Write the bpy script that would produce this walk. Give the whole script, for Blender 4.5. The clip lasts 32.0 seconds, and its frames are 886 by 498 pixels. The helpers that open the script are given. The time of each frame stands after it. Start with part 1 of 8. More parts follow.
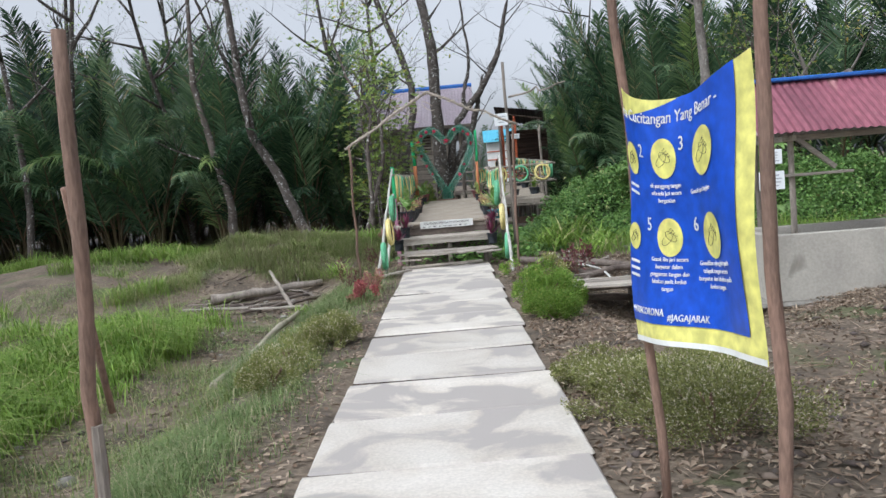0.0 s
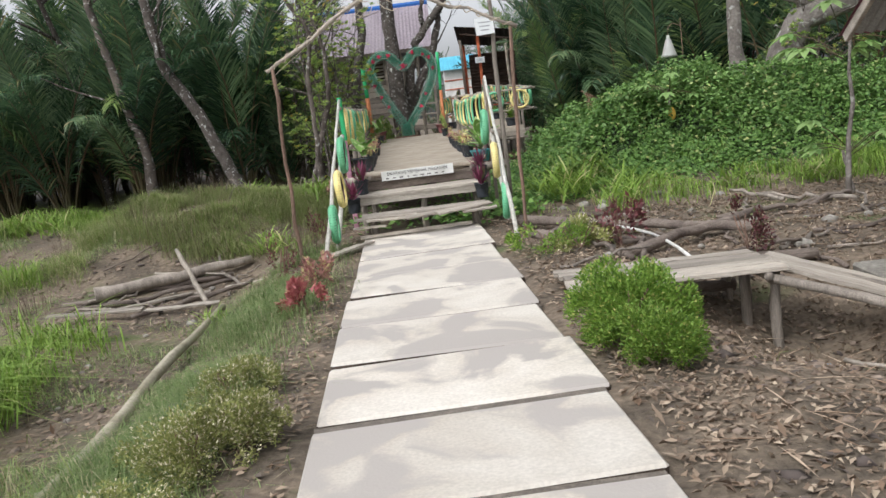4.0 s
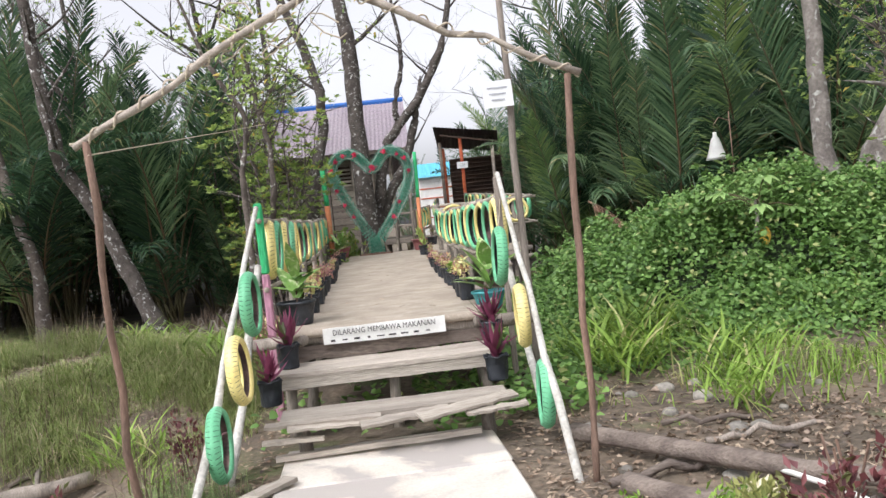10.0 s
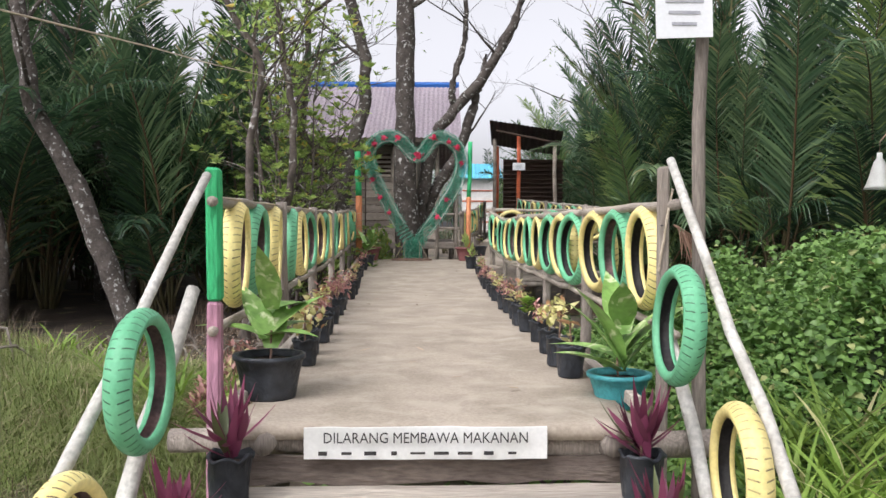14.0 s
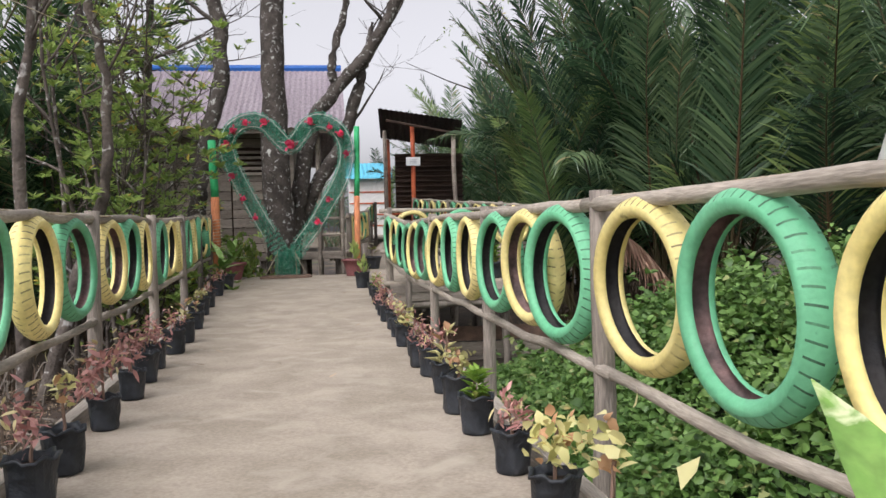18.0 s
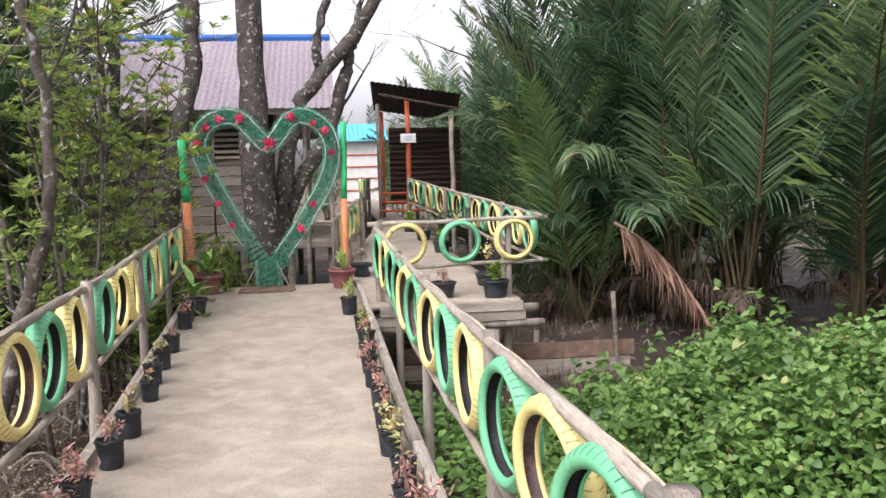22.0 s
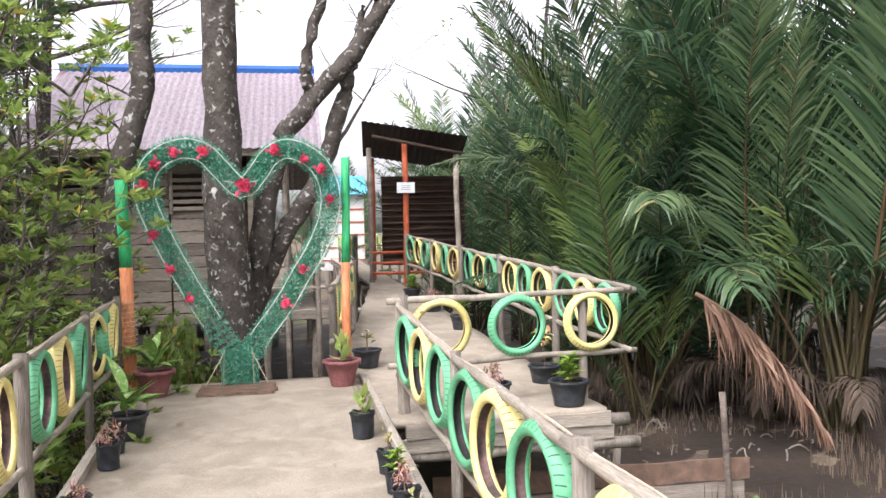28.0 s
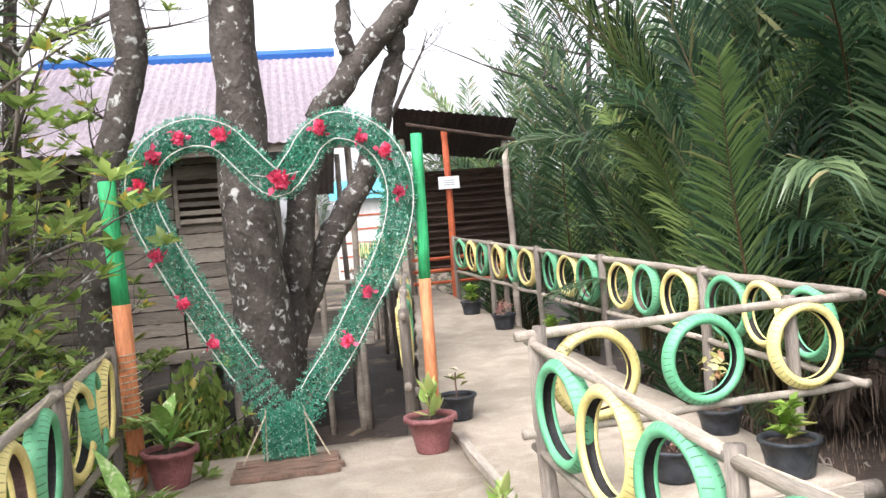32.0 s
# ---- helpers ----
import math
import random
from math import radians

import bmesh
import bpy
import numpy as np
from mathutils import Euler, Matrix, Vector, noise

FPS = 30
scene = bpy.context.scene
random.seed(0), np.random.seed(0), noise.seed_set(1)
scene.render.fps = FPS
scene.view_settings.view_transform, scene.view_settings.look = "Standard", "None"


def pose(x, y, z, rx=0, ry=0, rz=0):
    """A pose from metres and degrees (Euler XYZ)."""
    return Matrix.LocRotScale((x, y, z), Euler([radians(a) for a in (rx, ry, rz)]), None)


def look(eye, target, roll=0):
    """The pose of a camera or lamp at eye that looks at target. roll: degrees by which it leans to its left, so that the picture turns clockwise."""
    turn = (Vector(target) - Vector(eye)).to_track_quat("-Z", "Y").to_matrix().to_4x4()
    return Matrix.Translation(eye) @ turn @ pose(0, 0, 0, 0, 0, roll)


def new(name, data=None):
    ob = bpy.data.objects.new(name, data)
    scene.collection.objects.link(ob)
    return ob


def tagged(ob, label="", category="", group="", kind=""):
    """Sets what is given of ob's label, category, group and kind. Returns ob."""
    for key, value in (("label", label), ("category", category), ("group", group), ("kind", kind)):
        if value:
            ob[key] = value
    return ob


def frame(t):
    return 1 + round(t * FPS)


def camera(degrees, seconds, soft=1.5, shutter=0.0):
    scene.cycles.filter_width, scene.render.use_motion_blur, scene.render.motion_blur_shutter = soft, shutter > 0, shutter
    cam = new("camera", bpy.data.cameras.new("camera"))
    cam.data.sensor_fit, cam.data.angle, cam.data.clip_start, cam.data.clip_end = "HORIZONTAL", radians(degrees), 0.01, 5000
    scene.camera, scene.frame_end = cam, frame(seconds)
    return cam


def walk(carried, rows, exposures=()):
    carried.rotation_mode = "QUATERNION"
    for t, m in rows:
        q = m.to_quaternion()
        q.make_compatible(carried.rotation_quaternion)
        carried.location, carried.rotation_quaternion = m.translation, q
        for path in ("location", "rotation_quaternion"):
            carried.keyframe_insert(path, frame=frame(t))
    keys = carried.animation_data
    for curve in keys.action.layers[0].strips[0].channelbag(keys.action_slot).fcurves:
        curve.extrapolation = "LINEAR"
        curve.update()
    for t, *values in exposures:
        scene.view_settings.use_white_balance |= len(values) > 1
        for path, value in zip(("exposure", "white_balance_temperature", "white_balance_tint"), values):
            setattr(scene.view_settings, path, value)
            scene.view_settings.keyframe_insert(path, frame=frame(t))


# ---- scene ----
cam = camera(56.7, 32.0)
PATH = [
    (0, (0.725, 0.91, 1.337), (0.618, 2.901, 1.185), -4.7),
    (0.5, (0.697, 1.388, 1.339), (0.615, 3.379, 1.171), -5.0),
    (1, (0.615, 1.815, 1.345), (0.584, 3.807, 1.168), -5.7),
    (1.5, (0.556, 2.22, 1.326), (0.562, 4.21, 1.12), -6.1),
    (2, (0.507, 2.72, 1.347), (0.452, 4.707, 1.123), -7.1),
    (2.5, (0.431, 3.183, 1.364), (0.386, 5.17, 1.146), -8.1),
    (4.5, (0.336, 5.218, 1.367), (0.324, 7.189, 1.028), -6.9),
    (5, (0.354, 5.615, 1.429), (0.334, 7.591, 1.12), -7.1),
    (5.5, (0.365, 6.09, 1.456), (0.338, 8.082, 1.277), -8.7),
    (6, (0.381, 6.493, 1.496), (0.264, 8.489, 1.424), -8.4),
    (6.5, (0.369, 6.953, 1.507), (0.341, 8.952, 1.436), -7.8),
    (7, (0.394, 7.315, 1.483), (0.491, 9.311, 1.396), -7.3),
    (7.5, (0.407, 7.698, 1.496), (0.556, 9.689, 1.376), -6.9),
    (8, (0.321, 7.991, 1.482), (0.488, 9.98, 1.361), -7.0),
    (8.5, (0.313, 8.32, 1.439), (0.411, 10.313, 1.312), -7.0),
    (9, (0.364, 8.626, 1.447), (0.364, 10.619, 1.274), -7.2),
    (9.5, (0.314, 8.96, 1.457), (0.327, 10.956, 1.347), -6.5),
    (10, (0.289, 9.241, 1.46), (0.372, 11.238, 1.392), -6.1),
    (10.5, (0.353, 9.496, 1.441), (0.447, 11.489, 1.315), -6.7),
    (11, (0.225, 9.964, 1.388), (0.264, 11.946, 1.127), -5.8),
    (11.5, (0.158, 10.387, 1.402), (0.097, 12.374, 1.181), -3.8),
    (12, (0.137, 10.864, 1.442), (0.048, 12.855, 1.272), -1.7),
    (12.5, (0.108, 11.298, 1.48), (0.081, 13.293, 1.346), -0.8),
    (13, (0.102, 11.731, 1.516), (0.102, 13.73, 1.446), -0.5),
    (13.5, (0.099, 12.112, 1.522), (0.102, 14.111, 1.486), -0.2),
    (15.5, (0.033, 13.296, 1.478), (0.065, 15.288, 1.308), 1.4),
    (16, (0.077, 13.691, 1.532), (0.144, 15.69, 1.545), -2.2),
    (16.5, (0.094, 14.057, 1.519), (0.246, 16.05, 1.6), -3.0),
    (17, (0.08, 14.441, 1.508), (0.356, 16.422, 1.514), -3.2),
    (17.5, (0.144, 14.893, 1.505), (0.361, 16.88, 1.454), -5.0),
    (18, (0.179, 15.365, 1.542), (0.456, 17.345, 1.49), -1.4),
    (18.5, (0.232, 15.589, 1.686), (0.435, 17.578, 1.68), -2.4),
    (19, (0.392, 15.878, 1.872), (0.507, 17.875, 1.863), -5.0),
    (19.5, (0.427, 15.943, 1.965), (0.537, 17.938, 1.881), -4.5),
    (20, (0.386, 16.212, 2.023), (0.564, 18.192, 1.804), -3.4),
    (20.5, (0.328, 16.397, 2.212), (0.518, 18.354, 1.842), -3.6),
    (21, (0.336, 16.459, 2.294), (0.508, 18.423, 1.959), -2.0),
    (21.5, (0.339, 16.458, 2.32), (0.526, 18.433, 2.068), -0.7),
    (22, (0.382, 16.453, 2.329), (0.658, 18.426, 2.145), -1.6),
    (22.5, (0.448, 16.448, 2.338), (0.822, 18.408, 2.206), -3.5),
    (23, (0.461, 16.5, 2.312), (0.739, 18.472, 2.132), -3.5),
    (23.5, (0.367, 16.726, 2.322), (0.512, 18.705, 2.072), -3.7),
    (24, (0.258, 16.959, 2.308), (0.359, 18.935, 2.019), -3.6),
    (24.5, (0.3, 17.256, 2.304), (0.385, 19.246, 2.12), -2.8),
    (25, (0.283, 17.529, 2.325), (0.331, 19.524, 2.189), -3.2),
    (25.5, (0.169, 17.84, 2.33), (0.209, 19.838, 2.253), -3.6),
    (26, (0.208, 18.085, 2.331), (0.388, 20.077, 2.336), -3.1),
    (26.5, (0.267, 18.332, 2.317), (0.592, 20.305, 2.311), -1.7),
    (28.5, (0.038, 19.709, 2.335), (0.395, 21.675, 2.253), -1.3),
    (29, (-0.027, 19.96, 2.353), (0.289, 21.932, 2.23), -1.3),
    (29.5, (0.015, 20.251, 2.343), (0.292, 22.227, 2.21), -2.2),
    (30, (0.007, 20.545, 2.342), (0.221, 22.53, 2.215), -3.3),
    (30.5, (-0.087, 20.891, 2.367), (0.095, 22.881, 2.284), -4.1),
    (31, (-0.125, 21.131, 2.349), (0.083, 23.119, 2.289), -4.3),
    (31.5, (-0.104, 21.409, 2.344), (0.152, 23.391, 2.285), -4.5),
    (32, (-0.218, 21.692, 2.342), (0.124, 23.662, 2.3), -4.8),
]
EXPOSURES = ((0, 0.35, 5800, 10), (1.4, 0.3, 5700, 10), (2.2, 0.3, 6200, 10), (4.5, 0.5, 6200, 11), (5.2, 0.52, 6200, 11), (6, 0.78, 6200, 11), (9, 0.85, 6200, 13), (12, 0.7, 6200, 16), (16, 0.65, 6300, 15), (17, 0.55, 6300, 15), (19, 0.5, 6300, 18), (20.5, 0.86, 6300, 21), (22, 1.0, 6300, 19), (24, 1.07, 6300, 19), (26, 1.33, 6300, 18), (29, 1.3, 6300, 17), (32, 1.53, 6300, 16))
walk(cam, [(t, look(eye, target, roll)) for t, eye, target, roll in PATH], EXPOSURES)

# ---- light ----
world = bpy.data.worlds.new("overcast_sky")
scene.world = world
world.use_nodes = True
wn, wl = world.node_tree.nodes, world.node_tree.links
sky = wn.new("ShaderNodeTexSky")
sky.sky_type, sky.sun_disc = "NISHITA", False
SUN_ELEVATION, SUN_ROTATION = radians(52), radians(222)
sky.sun_elevation, sky.sun_rotation = SUN_ELEVATION, SUN_ROTATION
sky.air_density, sky.dust_density, sky.ozone_density = 1.0, 4.0, 1.0
cloud = wn.new("ShaderNodeHueSaturation")
cloud.inputs["Saturation"].default_value = 0.06
wl.new(sky.outputs[0], cloud.inputs["Color"])
wl.new(cloud.outputs[0], wn["Background"].inputs["Color"])
wn["Background"].inputs["Strength"].default_value = 0.15
sun = new("sun", bpy.data.lights.new("sun", "SUN"))
sun.data.energy, sun.data.angle, sun.data.color = 0.8, radians(24), (1.0, 0.96, 0.9)
sun.matrix_world = look((0, 0, 30), (-math.sin(SUN_ROTATION) * math.cos(SUN_ELEVATION), -math.cos(SUN_ROTATION) * math.cos(SUN_ELEVATION), 30 - math.sin(SUN_ELEVATION)))


# ---- materials ----
def material(name, base, second, scale=6.0, rough=0.8, metal=0.0, bump=0.3, fine=60.0, stretch=(1, 1, 1), island=0.0, objects=0.0,
             spots=None, spot_scale=5.0, spot_at=0.62, spot_soft=0.06, clear=0.0, grain_by=0.7, low=0.38, high=0.62):
    """Two colours mixed by large noise, darkened by fine grain, with optional spots of a third colour and a bump from both."""
    mat = bpy.data.materials.new(name)
    mat.use_nodes = True
    n, l = mat.node_tree.nodes, mat.node_tree.links
    bsdf = n["Principled BSDF"]
    where = n.new("ShaderNodeTexCoord")
    size = n.new("ShaderNodeMapping")
    size.inputs["Scale"].default_value = stretch
    if objects:
        shift = n.new("ShaderNodeVectorMath")
        shift.operation = "MULTIPLY_ADD"
        who = n.new("ShaderNodeObjectInfo")
        shift.inputs[1].default_value = (37.0, 53.0, 29.0)
        l.new(who.outputs["Random"], shift.inputs[0])
        l.new(where.outputs["Object"], shift.inputs[2])
        l.new(shift.outputs[0], size.inputs["Vector"])
    else:
        l.new(where.outputs["Object"], size.inputs["Vector"])

    def noise_at(s, detail=5.0, shift=0.0):
        tex = n.new("ShaderNodeTexNoise")
        tex.inputs["Scale"].default_value, tex.inputs["Detail"].default_value = s, detail
        tex.inputs["Distortion"].default_value = shift
        l.new(size.outputs[0], tex.inputs["Vector"])
        return tex.outputs["Fac"]

    def ramp(source, a, b):
        r = n.new("ShaderNodeMapRange")
        r.inputs["From Min"].default_value, r.inputs["From Max"].default_value = a, b
        l.new(source, r.inputs["Value"])
        return r.outputs[0]

    def mix(factor, a, b, how="MIX"):
        m = n.new("ShaderNodeMix")
        m.data_type, m.blend_type = "RGBA", how
        for sock, value in ((m.inputs[0], factor), (m.inputs[6], a), (m.inputs[7], b)):
            if isinstance(value, (int, float)):
                sock.default_value = value
            elif isinstance(value, tuple):
                sock.default_value = (*value, 1)
            else:
                l.new(value, sock)
        return m.outputs[2]

    big, small = noise_at(scale, 6.0, 0.4), noise_at(fine, 4.0)
    colour = mix(ramp(big, low, high), base, second)
    grain = n.new("ShaderNodeMapRange")
    grain.inputs["To Min"].default_value, grain.inputs["To Max"].default_value = 0.62, 1.25
    grain.inputs["From Min"].default_value, grain.inputs["From Max"].default_value = 0.3, 0.7
    l.new(small, grain.inputs["Value"])
    dark = n.new("ShaderNodeMix")
    dark.data_type, dark.blend_type = "RGBA", "MULTIPLY"
    dark.inputs[0].default_value = grain_by
    l.new(colour, dark.inputs[6])
    l.new(grain.outputs[0], dark.inputs[7])
    colour = dark.outputs[2]
    for amount, node, out in ((island, "ShaderNodeNewGeometry", "Random Per Island"), (objects, "ShaderNodeObjectInfo", "Random")):
        if amount:
            vary = n.new("ShaderNodeHueSaturation")
            r = n.new("ShaderNodeMapRange")
            r.inputs["To Min"].default_value, r.inputs["To Max"].default_value = 1 - amount, 1 + amount
            source = n.new(node).outputs[out]
            l.new(source, r.inputs["Value"])
            l.new(r.outputs[0], vary.inputs["Value"])
            l.new(colour, vary.inputs["Color"])
            colour = vary.outputs[0]
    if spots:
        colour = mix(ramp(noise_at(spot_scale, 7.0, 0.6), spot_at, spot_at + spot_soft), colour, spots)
    l.new(colour, bsdf.inputs["Base Color"])
    bsdf.inputs["Roughness"].default_value, bsdf.inputs["Metallic"].default_value = rough, metal
    bsdf.inputs["Specular IOR Level"].default_value = 0.35
    bsdf.inputs["Coat Weight"].default_value = clear
    if bump:
        b = n.new("ShaderNodeBump")
        b.inputs["Strength"].default_value, b.inputs["Distance"].default_value = bump, 0.02
        l.new(small, b.inputs["Height"])
        b2 = n.new("ShaderNodeBump")
        b2.inputs["Strength"].default_value, b2.inputs["Distance"].default_value = bump, 0.06
        l.new(big, b2.inputs["Height"])
        l.new(b.outputs[0], b2.inputs["Normal"])
        l.new(b2.outputs[0], bsdf.inputs["Normal"])
    return mat


def leaf_material(name, dark, light, yellow=None, share=0.06, rough=0.5, through_light=0.25, each=0.25, hue=0.0):
    """Leaves: each island its own shade, a few turned yellow, some light let through."""
    mat = bpy.data.materials.new(name)
    mat.use_nodes = True
    n, l = mat.node_tree.nodes, mat.node_tree.links
    bsdf, out = n["Principled BSDF"], n["Material Output"]
    geo = n.new("ShaderNodeNewGeometry")
    ramp = n.new("ShaderNodeValToRGB")
    ramp.color_ramp.elements[0].color, ramp.color_ramp.elements[1].color = (*dark, 1), (*light, 1)
    ramp.color_ramp.elements[1].position = 1 - share
    if yellow:
        e = ramp.color_ramp.elements.new(1 - share + 0.01)
        e.color = (*yellow, 1)
    l.new(geo.outputs["Random Per Island"], ramp.inputs[0])
    info = n.new("ShaderNodeObjectInfo")
    vary = n.new("ShaderNodeHueSaturation")
    r = n.new("ShaderNodeMapRange")
    r.inputs["To Min"].default_value, r.inputs["To Max"].default_value = 1 - each, 1 + each
    l.new(info.outputs["Random"], r.inputs["Value"])
    if hue:
        turn = n.new("ShaderNodeMapRange")
        turn.inputs["To Min"].default_value, turn.inputs["To Max"].default_value = 0.5 + hue, 0.5 - hue
        l.new(info.outputs["Random"], turn.inputs["Value"])
        l.new(turn.outputs[0], vary.inputs["Hue"])
    l.new(r.outputs[0], vary.inputs["Value"])
    l.new(ramp.outputs[0], vary.inputs["Color"])
    l.new(vary.outputs[0], bsdf.inputs["Base Color"])
    bsdf.inputs["Roughness"].default_value = rough
    bsdf.inputs["Specular IOR Level"].default_value = 0.4
    back = n.new("ShaderNodeBsdfTranslucent")
    l.new(vary.outputs[0], back.inputs["Color"])
    both = n.new("ShaderNodeMixShader")
    both.inputs[0].default_value = through_light
    l.new(bsdf.outputs[0], both.inputs[1])
    l.new(back.outputs[0], both.inputs[2])
    l.new(both.outputs[0], out.inputs["Surface"])
    return mat


